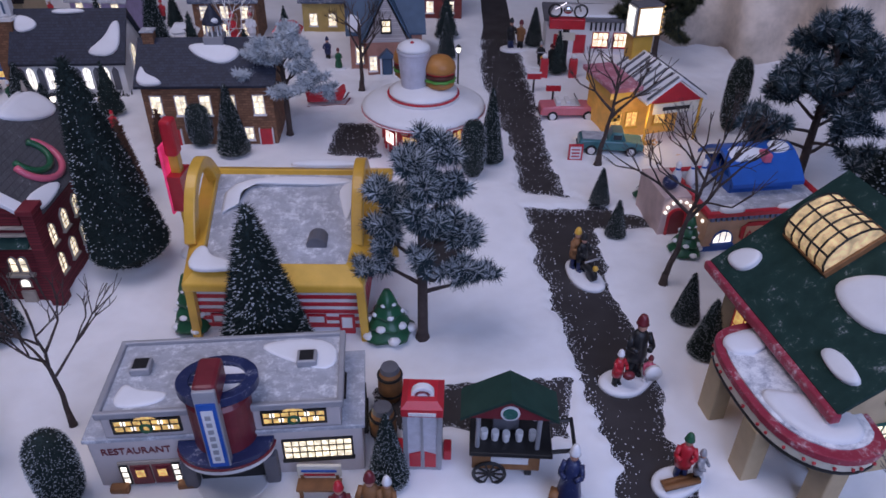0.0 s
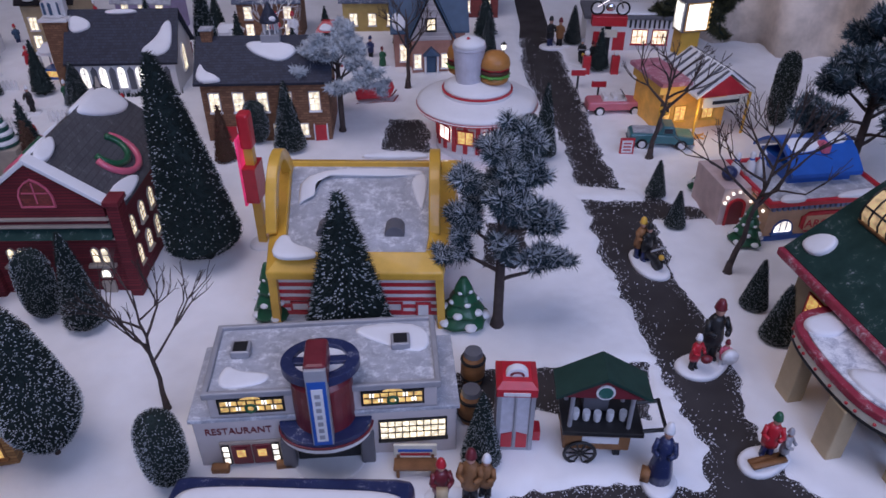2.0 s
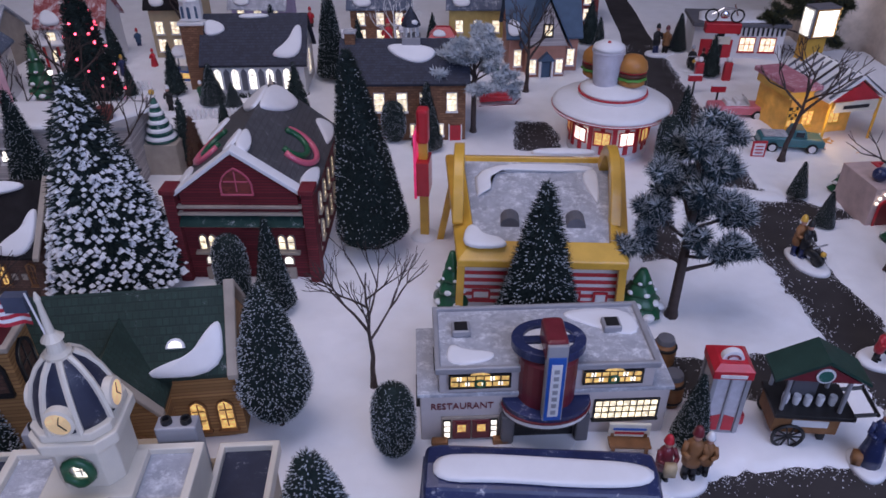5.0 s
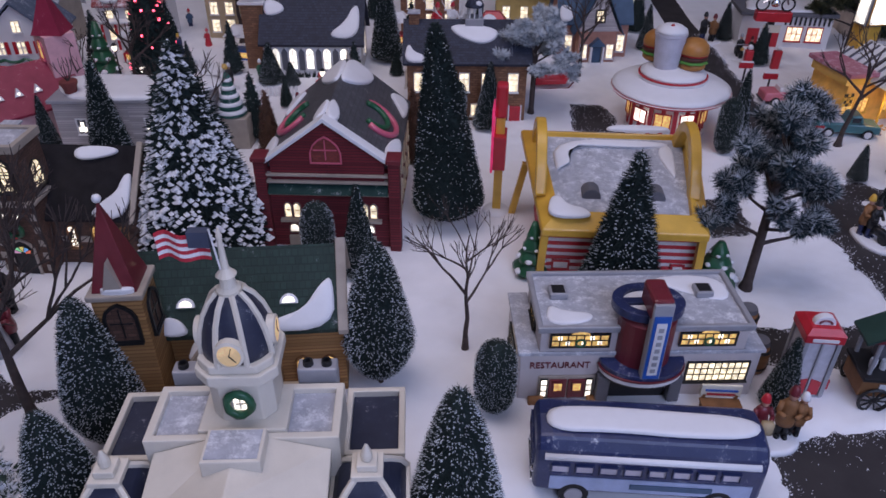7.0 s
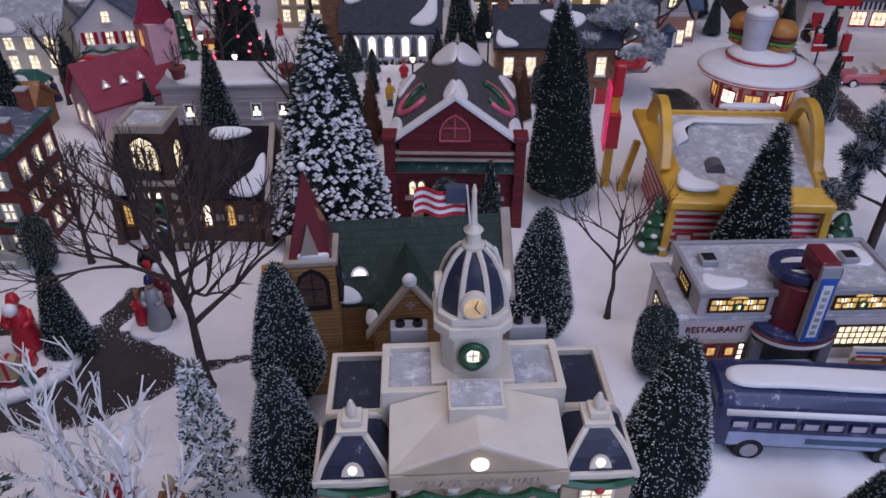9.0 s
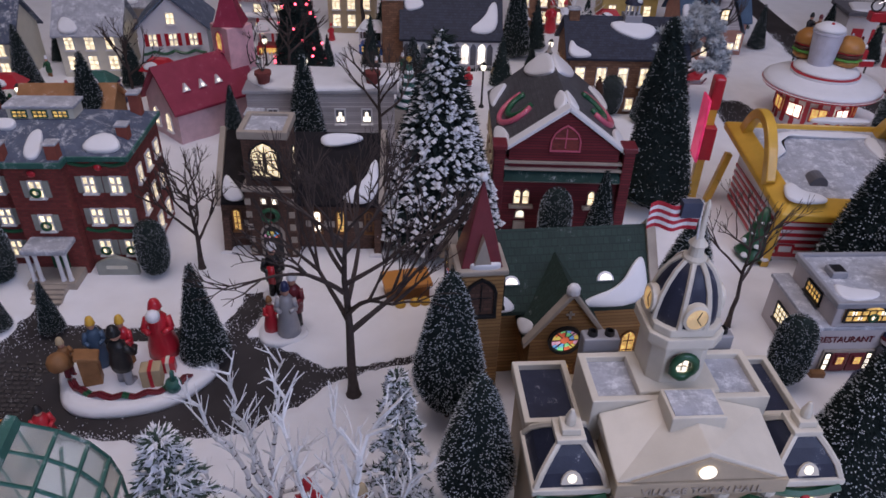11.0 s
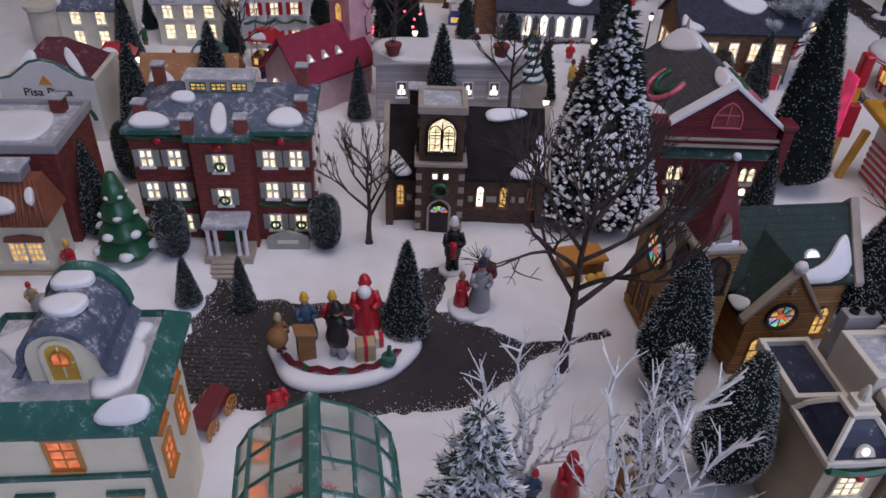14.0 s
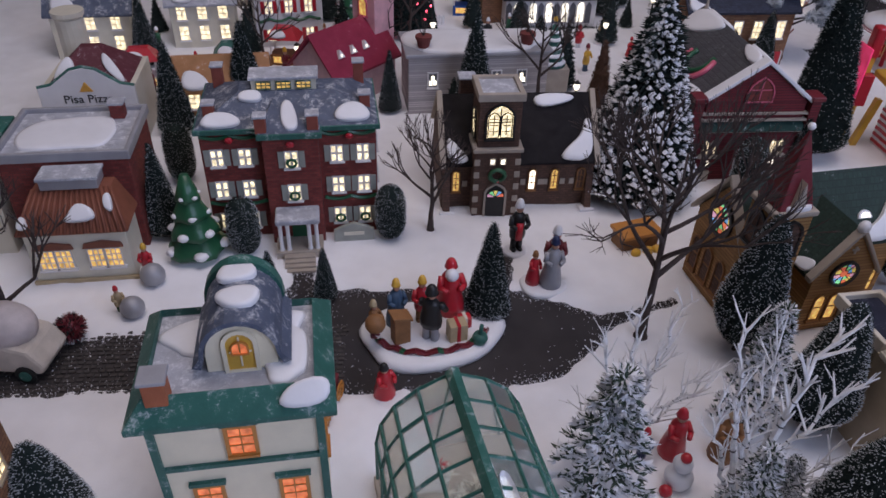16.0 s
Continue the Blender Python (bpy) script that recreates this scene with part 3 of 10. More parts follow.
def cone_r(base, power=0.9, foot=0.05):
    return lambda z: base * ((1 - z) ** power) * min(1.0, (z + 0.012) / foot) ** 0.5 + 0.004


def egg_r(base):
    return lambda z: base * min(1.0, ((z + 0.01) / 0.30) ** 0.55) * (max(0.0, 1 - z) ** 0.62) * 1.22 + 0.004


def oval_r(base):
    return lambda z: base * max(0.0, 1 - abs(2 * z - 1) ** 3.2) ** 0.5 + 0.004


def trunked(name, crown, mats, foot, label, trunk_r=0.03, snowy=False):
    """A tree of unit height with a short trunk; copied to its places below."""
    ob = thing(name, 0, 0, label=label, category="tree")
    t = Shape()
    t.tube((0, 0, -0.01), (0, 0, foot + 0.1), trunk_r, trunk_r * 0.8, 8)
    part("trunk", t, BARK, ob)
    part("crown", crown, mats, ob, m=Matrix.Translation((0, 0, foot)) @ Matrix.Diagonal((1, 1, 1 - foot, 1)))
    return ob


def forest(proto, spots):
    for i, (x, y, h, wf, lab) in enumerate(spots):
        m = pose(x, y, 0.0, 0, 0, 47.0 * i + 13 * x) @ Matrix.Diagonal((h * wf, h * wf, h, 1))
        if i < len(spots) - 1:
            proto.matrix_basis = Matrix.Identity(4)
            ob = copy_thing(proto, m)
        else:
            proto.matrix_basis = m
            ob = proto
        if lab:
            ob["label"] = lab


cone = trunked("bottle_brush_tree", bristle_crown(cone_r(0.20, 0.92), 9000, 1, 0.032, 0.0030, 0.15), [NEEDLE, FROST], 0.04, "dark green bottle-brush tree dusted with snow", 0.02)
tagged(cone, group="bottle brush trees")
# x, y, height, width factor
forest(cone, [
    (-0.106, 0.706, 0.204, 1.30, "dark green bottle-brush tree before the striped restaurant"),
    (0.166, 1.177, 0.132, 0.85, ""), (0.323, 1.049, 0.062, 1.3, ""), (0.329, 0.961, 0.060, 1.3, ""), (0.376, 0.778, 0.072, 1.2, ""), (0.381, 0.719, 0.080, 1.25, ""),
    (-0.26, 1.205, 0.124, 1.15, ""), (0.099, 1.66, 0.105, 1.0, ""), (-0.699, 1.40, 0.085, 1.6, ""), (-0.655, 1.39, 0.05, 1.8, ""),
    (0.034, 0.546, 0.091, 1.1, ""), (-0.422, 0.748, 0.132, 0.98, ""), (-0.128, 0.325, 0.10, 1.5, ""),
    (-0.873, 0.530, 0.124, 1.1, "dark green bottle-brush tree behind the stage"), (-1.056, 0.565, 0.070, 1.05, ""), (-1.117, 0.565, 0.068, 1.15, ""),
    (-1.264, 0.70, 0.13, 0.95, ""), (-0.974, 1.048, 0.108, 0.95, ""), (-0.841, 0.990, 0.187, 1.0, "tall dark green tree before the grey building"), (0.67, 0.93, 0.20, 1.55, "tall dark green bottle-brush tree by the depot"),
    (-0.48, 1.545, 0.20, 0.9, ""), (-1.21, 1.06, 0.15, 1.2, ""), (-1.36, 0.80, 0.12, 0.8, ""), (-0.62, 1.62, 0.14, 1.0, ""), (-1.31, 0.98, 0.15, 1.0, ""), (-1.42, 1.25, 0.13, 1.1, ""), (0.30, 1.75, 0.09, 1.2, ""), (-1.06, 1.22, 0.08, 1.2, "")])

tall = trunked("tall_bottle_brush_tree", bristle_crown(cone_r(0.19, 0.72, 0.08), 14000, 5, 0.022, 0.0022, 0.07, speck=0.008), [NEEDLE, FROST], 0.05, "tall dark green bottle-brush tree with sparse snow flecks", 0.02)
forest(tall, [(-0.314, 0.887, 0.283, 1.0, "")])
tall.matrix_basis = pose(-0.314, 0.887, 0, 0, -4.5, 0) @ Matrix.Diagonal((0.283, 0.283, 0.283, 1))

egg = trunked("egg_shaped_tree", bristle_crown(egg_r(0.21), 13000, 2, 0.024, 0.0024, 0.22, speck=0.010), [NEEDLE, FROST], 0.09, "dark green egg-shaped tree dusted with snow", 0.016)
tagged(egg, group="egg shaped trees")
forest(egg, [(-0.373, 0.554, 0.180, 1.0, ""), (-0.612, 0.456, 0.178, 0.95, ""), (-0.588, 0.346, 0.162, 1.0, ""), (-0.288, 0.350, 0.198, 0.92, ""), (-0.55, 0.19, 0.15, 1.2, ""), (-0.62, 0.225, 0.14, 1.2, ""), (-1.243, 0.262, 0.128, 1.1, "")])

oval = trunked("round_topiary", bristle_crown(oval_r(0.25), 8000, 3, 0.035, 0.0035, 0.22, speck=0.014), [NEEDLE, FROST], 0.02, "clipped dark green topiary with a frosted top", 0.03)
tagged(oval, group="clipped topiaries")
forest(oval, [(-0.255, 0.524, 0.089, 0.95, ""), (-0.321, 1.235, 0.079, 1.1, ""), (-0.477, 0.764, 0.096, 0.9, ""), (-0.979, 0.681, 0.078, 1.0, ""), (-1.158, 0.654, 0.080, 1.0, ""), (0.135, 1.13, 0.10, 0.8, ""), (-1.27, 0.83, 0.09, 0.9, ""), (0.60, 1.30, 0.14, 0.6, "")])

def snow_clumps(crown, radius, n, seed):
    """Small rounded lumps of snow on the tips of a crown."""
    rng = random.Random(seed)
    crown.slot = 1
    for _ in range(n):
        z = 1 - rng.random() ** 0.62
        a = rng.random() * 2 * math.pi
        r = radius(z) * (0.93 + 0.12 * rng.random())
        k = 0.008 + 0.009 * rng.random()
        c = Vector((r * math.cos(a), r * math.sin(a), z))
        v = [c + k * Vector(d) for d in ((1.0, 0.2, 0), (-1.0, -0.2, 0.1), (-0.2, 1.0, 0), (0.2, -1.0, -0.1), (0.1, 0, 1.0), (0, 0.1, -0.9))]
        crown.add(v, [(0, 2, 4), (2, 1, 4), (1, 3, 4), (3, 0, 4), (2, 0, 5), (1, 2, 5), (3, 1, 5), (0, 3, 5)])
    return crown


snowy = trunked("snow_laden_tree", snow_clumps(bristle_crown(cone_r(0.29, 0.9), 5200, 8, 0.045, 0.008, 0.10, 0.05, 0.86, 1.2), cone_r(0.30, 0.9), 1900, 4), [NEEDLE, SNOWPAINT], 0.05, "big dark evergreen with heavy snow on every branch tip", 0.02)
forest(snowy, [(-0.631, 0.790, 0.285, 1.03, "")])


def layered_fir(seed, frost=0.5):
    """Boughs in whorls, each a drooping fan of tufts."""
    rng = random.Random(seed)
    s = Shape()
    for ring in range(11):
        z = 0.08 + 0.085 * ring
        r = 0.27 * (1 - z) ** 0.8 + 0.02
        for k in range(7):
            a = k * 0.9 + ring * 0.5 + rng.random() * 0.4
            for j in range(9):
                q = r * (0.25 + 0.75 * j / 8) * (0.9 + 0.2 * rng.random())
                p = (q * math.cos(a), q * math.sin(a), z + 0.05 * math.sin(j / 8 * 2.6) - 0.05 * j / 8)
                for _ in range(5):
                    s.slot = 1 if rng.random() < frost else 0
                    d = Vector((math.cos(a) + rng.uniform(-1, 1), math.sin(a) + rng.uniform(-1, 1), rng.uniform(-0.2, 0.9)))
                    s.spike(p, d, 0.05 * (0.6 + 0.6 * rng.random()), 0.012)
    s.slot = 0
    s.spike((0, 0, 0.9), (0, 0, 1), 0.12, 0.02)
    return s


fir = trunked("snowy_fir", layered_fir(3, 0.62), [mat("grey_green_needle", (0.055, 0.085, 0.060), 0.85, var=0.5, scale=30, bump=0), SNOWPAINT], 0.03, "layered fir with thick snow on its boughs", 0.025)
tagged(fir, group="snowy firs")
forest(fir, [(-0.652, 0.348, 0.165, 0.70, ""), (-0.81, 0.280, 0.165, 1.05, ""), (-0.70, 0.24, 0.12, 0.9, ""), (-0.655, 0.262, 0.075, 1.0, "")])


def ceramic_pine(name, x, y, h, r, label):
    ob = thing(name, x, y, label=label, category="tree", group="ceramic pines")
    for i in range(4):
        s = Shape()
        z0 = h * (0.10 + 0.21 * i)
        rr = r * (1 - 0.2 * i)
        s.lathe([(rr * 0.5, z0), (rr, z0 + 0.01 * h), (rr * 0.93, z0 + 0.06 * h), (rr * 0.35, z0 + 0.3 * h)], n=16, wob=lambda a, z: 1 + 0.10 * math.sin(5 * a + i))
        tier = part("tier", s, GREEN, ob, smooth=True)
        for k in range(5):
            a = k * 1.26 + i * 0.6
            b = Shape()
            b.ball((rr * 0.86 * math.cos(a), rr * 0.86 * math.sin(a), z0 + 0.055 * h), rr * 0.26, rr * 0.26, rr * 0.15, 8)
            part("snow_lump", b, SNOWPAINT, tier, smooth=True)
    t = Shape()
    t.tube((0, 0, -0.002), (0, 0, h * 0.3), r * 0.2, r * 0.15, 8)
    part("trunk", t, BARK, ob)
    return ob


for x, y, h, r in ((-0.205, 0.765, 0.075, 0.024), (0.022, 0.755, 0.062, 0.030), (-1.216, 0.655, 0.110, 0.036), (0.400, 1.065, 0.05, 0.022), (0.415, 0.92, 0.06, 0.022), (-1.05, 1.42, 0.11, 0.03)):
    ceramic_pine("ceramic_pine", x, y, h, r, "green ceramic pine with snow lumps on its tiers")


def branching(s, p, d, length, r, depth, rng, spread=0.6, kids=(2, 3), tips=None, up=0.15, sparse=False):
    """Tapered limbs that fork; tips collects the ends of the twigs."""
    q = Vector(p)
    d = Vector(d).normalized()
    for i in range(3):
        e = (d + 0.12 * Vector((rng.uniform(-1, 1), rng.uniform(-1, 1), rng.uniform(-1, 1)))).normalized()
        w = q + e * length / 3
        s.tube(q, w, r * (1 - 0.12 * i), r * (1 - 0.12 * (i + 1)), 6 if r > 0.002 else 4)
        q, d = w, e
        if tips is not None and (depth < 1 and i > 0 if sparse else depth < 2):
            tips.append((q.copy(), d.copy()))
    if depth == 0:
        return
    for _ in range(rng.choice(kids)):
        e = (d + spread * Vector((rng.uniform(-1, 1), rng.uniform(-1, 1), rng.uniform(-0.6, 1) + up))).normalized()
        branching(s, q, e, length * rng.uniform(0.6, 0.85), r * 0.62, depth - 1, rng, spread, kids, tips, up, sparse)


def bare_tree(x, y, h, seed, material, label, r=0.0035, trunk=0.4, spread=0.6, depth=4, name="bare_tree", lean=(0, 0), kids=(2, 3), limbs=7):
    """A straight leader with upswept limbs that fork into twigs."""
    rng = random.Random(seed)
    ob = thing(name, x, y, label=label, category="tree", group="bare trees")
    t = Shape()
    t.lathe([(r * 2.0, -0.002), (r * 1.3, 0.006), (r, 0.02)], n=8)
    q = Vector((0, 0, 0.01))
    line = [q]
    for i in range(8):
        f = (i + 1) / 8
        w = Vector((lean[0] * h * f, lean[1] * h * f, 0.01 + 0.80 * h * f)) + 0.010 * h * Vector((rng.uniform(-1, 1), rng.uniform(-1, 1), 0))
        t.tube(q, w, r * (1 - 0.8 * i / 8), r * (1 - 0.8 * (i + 1) / 8), 8)
        q = w
        line.append(q)
    part("trunk", t, material, ob, smooth=True)
    for k in range(limbs):
        s = Shape()
        f = trunk + (0.92 - trunk) * k / limbs
        p = line[int(8 * f)].lerp(line[min(8, int(8 * f) + 1)], 8 * f - int(8 * f))
        a = k * 2.4 + rng.random() * 0.7
        branching(s, p, (math.cos(a), math.sin(a), 0.75 + 0.5 * rng.random()), h * (0.22 - 0.10 * k / limbs), r * (0.62 - 0.3 * k / limbs), depth - 1, rng, spread, kids, up=0.35)
        part("limb", s, material, ob)
    return ob


bare_tree(-0.286, 0.612, 0.180, 11, BARK, "bare brown twig tree standing in the snow", 0.0030)
bare_tree(0.368, 0.848, 0.245, 12, BARK, "tall bare brown twig tree by the road", 0.0042, 0.45, lean=(0.12, 0), limbs=10)
bare_tree(0.344, 1.175, 0.205, 14, BARK, "bare dark tree beside the parked cars", 0.0045, 0.45, lean=(0.1, 0))
bare_tree(-0.071, 1.483, 0.185, 15, BARK, "bare dark tree before the blue house", 0.0045)
bare_tree(-0.708, 0.482, 0.275, 16, BARK, "large bare dark tree with roots by the plaza", 0.0052, 0.34, 0.55, 5, kids=(3,), limbs=11)
bare_tree(-0.927, 0.694, 0.165, 17, BARK, "small bare brown tree beside the stone church", 0.0034, 0.25, kids=(3,), limbs=10)
bare_tree(-1.37, 0.50, 0.200, 18, BARK, "bare brown tree by the cobbled lane", 0.0045, 0.3, 0.7, kids=(3,), limbs=9)
bare_tree(-0.73, 1.02, 0.200, 19, BARK, "bare brown tree behind the snow-laden tree", 0.0040, 0.4)
bare_tree(-0.98, 1.20, 0.16, 20, BARK, "bare brown tree among the far houses", 0.0035, 0.4)
bare_tree(-1.20, 1.20, 0.16, 21, BARK, "bare brown tree among the far houses", 0.0035, 0.4)
bare_tree(0.420, 0.430, 0.16, 22, BARK_GREY, "bare grey twigs before the depot", 0.0030, 0.25, 0.9)
bare_tree(-0.35, 1.60, 0.17, 23, BIRCH, "white frosted twig tree behind the school", 0.0030, 0.3, 0.7)
bare_tree(-0.93, 1.30, 0.17, 26, BARK, "bare dark tree among the far houses", 0.0045, 0.5)
bare_tree(-0.83, 1.65, 0.20, 27, BARK, "bare dark tree among the far houses", 0.0055, 0.5)


def birch(x, y, stems, seed, label):
    """Straight white stems that fan from one foot, with dark-nicked bark and short twigs."""
    rng = random.Random(seed)
    ob = thing("birch_tree", x, y, label=label, category="tree", group="birches")
    for dx, dy, h, r in stems:
        dx, dy, h = 0.8 * dx, 0.8 * dy, 0.84 * h
        s = Shape()
        tip = Vector((dx, dy, h))
        q = Vector((0, 0, -0.002))
        n = 12
        for i in range(n):
            w = tip * ((i + 1) / n) + 0.004 * Vector((rng.uniform(-1, 1), rng.uniform(-1, 1), 0))
            s.slot = 0
            s.tube(q, w, r * (1 - 0.8 * i / n), r * (1 - 0.8 * (i + 1) / n), 6)
            if i < n - 2:
                s.slot = 1
                m = q.lerp(w, rng.uniform(0.2, 0.8))
                rr = r * (1 - 0.8 * i / n)
                s.tube(m, m + (w - q).normalized() * rr * rng.uniform(0.3, 0.7), rr * 1.03, rr * 1.03, 6)
            s.slot = 0
            if i > 3:
                for _ in range(2):
                    d = (tip.normalized() + 0.7 * Vector((rng.uniform(-1, 1), rng.uniform(-1, 1), rng.uniform(-0.3, 0.6)))).normalized()
                    e = w + d * rng.uniform(0.012, 0.030)
                    s.tube(w, e, r * 0.34, r * 0.16, 4)
                    d2 = (d + 0.6 * Vector((rng.uniform(-1, 1), rng.uniform(-1, 1), rng.uniform(-0.3, 0.6)))).normalized()
                    s.tube(w.lerp(e, 0.6), w.lerp(e, 0.6) + d2 * 0.016, r * 0.18, r * 0.1, 4)
            q = w
        part("stem", s, [BIRCH, DARK], ob)
    return ob


birch(-0.765, 0.345, [(-0.055, -0.01, 0.165, 0.0030), (-0.020, 0.0, 0.185, 0.0032), (0.0, -0.02, 0.150, 0.0026), (0.030, 0.01, 0.190, 0.0030), (0.055, -0.02, 0.12, 0.0024), (-0.07, -0.03, 0.09, 0.0022), (0.075, 0.0, 0.08, 0.0022)], 3, "white birch with many slender fanned stems")
birch(-0.700, 0.262, [(0.048, 0.02, 0.220, 0.0055), (-0.03, 0.03, 0.225, 0.0035), (0.085, 0.02, 0.165, 0.0034), (0.01, 0.04, 0.20, 0.0030), (0.10, -0.01, 0.11, 0.0026), (-0.045, 0.01, 0.15, 0.0028), (0.03, 0.05, 0.16, 0.0028), (0.12, 0.0, 0.06, 0.0022)], 4, "large white birch with dark-nicked bark")


def needle_tree(name, x, y, h, seed, label, mats, limbs, length, needles, frost, ball, trunk_r=0.006, trunk=0.45, flat=0.75, w=0.0011, spread=0.85, depth=2, sparse=False):
    """A trunk with forking limbs that end in tufts of long needles."""
    rng = random.Random(seed)
    ob = thing(name, x, y, label=label, category="tree")
    t = Shape()
    t.lathe([(trunk_r * 1.6, -0.002), (trunk_r, 0.012), (trunk_r * 0.9, h * trunk), (trunk_r * 0.5, h * 0.72)], n=10, wob=lambda a, z: 1 + 0.1 * math.sin(3 * a + 90 * z))
    part("trunk", t, BARK, ob, smooth=True)
    tips = []
    for k in range(limbs):
        s = Shape()
        a = k * 2.4 + rng.random() * 0.6
        f = trunk * 0.75 + (0.75 - trunk * 0.75) * k / limbs
        branching(s, (0, 0, h * f), (math.cos(a) * flat * 1.6, math.sin(a) * flat * 1.6, 0.35 + 0.9 * k / limbs), length * (1.15 - 0.55 * k / limbs), trunk_r * 0.45, depth, rng, spread, (2, 3), tips, 0.1, sparse)
        part("limb", s, BARK, ob)
    tips.append((Vector((0, 0, h * 0.86)), Vector((0, 0, 1))))
    s = Shape()
    for p, d in tips:
        c = p + d * ball * 0.3
        for _ in range(needles):
            e = Vector((rng.gauss(0, 1), rng.gauss(0, 1), rng.gauss(0, 0.8) + 0.25)).normalized()
            s.slot = 1 if (rng.random() < frost * (1.0 + 0.8 * e.z)) else 0
            s.spike(c + e * ball * 0.15, e + 0.2 * d, ball * rng.uniform(0.6, 1.1), w * (1.3 if s.slot else 1))
    part("crown", s, mats, ob)
    return ob


needle_tree("pine_tree", 0.062, 0.746, 0.300, 31, "large blue-green pine with frosted needle tufts", [NEEDLE_BLUE, FROST], 14, 0.030, 110, 0.24, 0.0135, 0.0060, 0.30, 0.62, 0.0007, 0.85, 2, False)
needle_tree("frosted_tree", -0.180, 1.278, 0.205, 32, "round tree thick with white frost", [FROSTGREY, FROST], 14, 0.034, 55, 0.55, 0.012, 0.0050, 0.45, 0.62, 0.0011)
needle_tree("dark_pine_tree", 0.655, 1.125, 0.285, 33, "large dark pine at the display's edge", [NEEDLE_BLUE, FROSTGREY], 18, 0.044, 80, 0.14, 0.017, 0.007, 0.22, 0.75, 0.0011, 0.85, 2, False)
needle_tree("dark_pine_tree", 0.56, 1.68, 0.22, 35, "dark green pine behind the lit food stand", [mat("olive_needle", (0.06, 0.065, 0.03), 0.9, bump=0), NEEDLE], 12, 0.036, 70, 0.20, 0.016, 0.006, 0.3, 0.8, 0.0012, 0.8, 2, False)

# ---- buildings of the front row ----
def flat_snow(parent, x0, x1, y0, y1, z, seed, th=0.003):
    """An uneven snow pad on a flat roof."""
    rng = random.Random(seed)
    cx, cy, a, b = (x0 + x1) / 2, (y0 + y1) / 2, (x1 - x0) / 2, (y1 - y0) / 2
    pts = []
    for k in range(12):
        t = 2 * math.pi * k / 12
        q = 0.75 + 0.35 * rng.random()
        c, s = math.cos(t), math.sin(t)
        pts.append((cx + a * q * math.copysign(abs(c) ** 0.6, c), cy + b * q * math.copysign(abs(s) ** 0.6, s)))
    return snow_patch(parent, (0, 0, z), (1, 0, 0), (0, 1, 0), pts, th)


def parapet(s, x0, x1, y0, y1, z0, z1, t):
    """A raised rim round a flat roof."""
    v = [(x, y, z) for q in (0, t) for z in (z0, z1) for x, y in ((x0 + q, y0 + q), (x1 - q, y0 + q), (x1 - q, y1 - q), (x0 + q, y1 - q))]
    s.add(v, [(a * 4 + i, a * 4 + (i + 1) % 4, b * 4 + (i + 1) % 4, b * 4 + i) for a, b in ((0, 1), (1, 3), (3, 2), (2, 0)) for i in range(4)])


def marquee_window(parent, x, z, w, h):
    """A wide amber window with an arched middle and a small wreath."""
    ob = window(parent, (x, -0.0005, z), FRONT, w, h, 7, 2, "flat", DARK, LITAMBER, rim=0.0022, sill=False, bar=0.0013)
    s = Shape()
    s.t = face((x, -0.0005, z), *FRONT)
    s.extrude([(0.013 * math.cos(t), h + 0.0015 + 0.005 * math.sin(t)) for t in np.linspace(0, math.pi, 8)], -0.0, 0.0022, "z")
    part("arch", s, DARK, ob)
    s = Shape()
    s.t = face((x, -0.0005, z), *FRONT)
    s.extrude([(0.010 * math.cos(t), h + 0.0020 + 0.0033 * math.sin(t)) for t in np.linspace(0, math.pi, 8)], 0.0, 0.0027, "z")
    part("arch_pane", s, LITAMBER, ob)
    for k in (-2, -1, 1, 2, 3):
        b = Shape()
        b.t = s.t
        q = -w / 2 + w * (k + 3.0) / 7
        b.box(q - 0.0022, q + 0.0022, h * (0.1 if k % 2 else 0.56), h * (0.44 if k % 2 else 0.9), 0.0008, 0.0016)
        part("bright_pane", b, LITWHITE, ob)
    wreath(parent, (x, -0.003, z + h * 0.45), FRONT, 0.0048)
    return ob


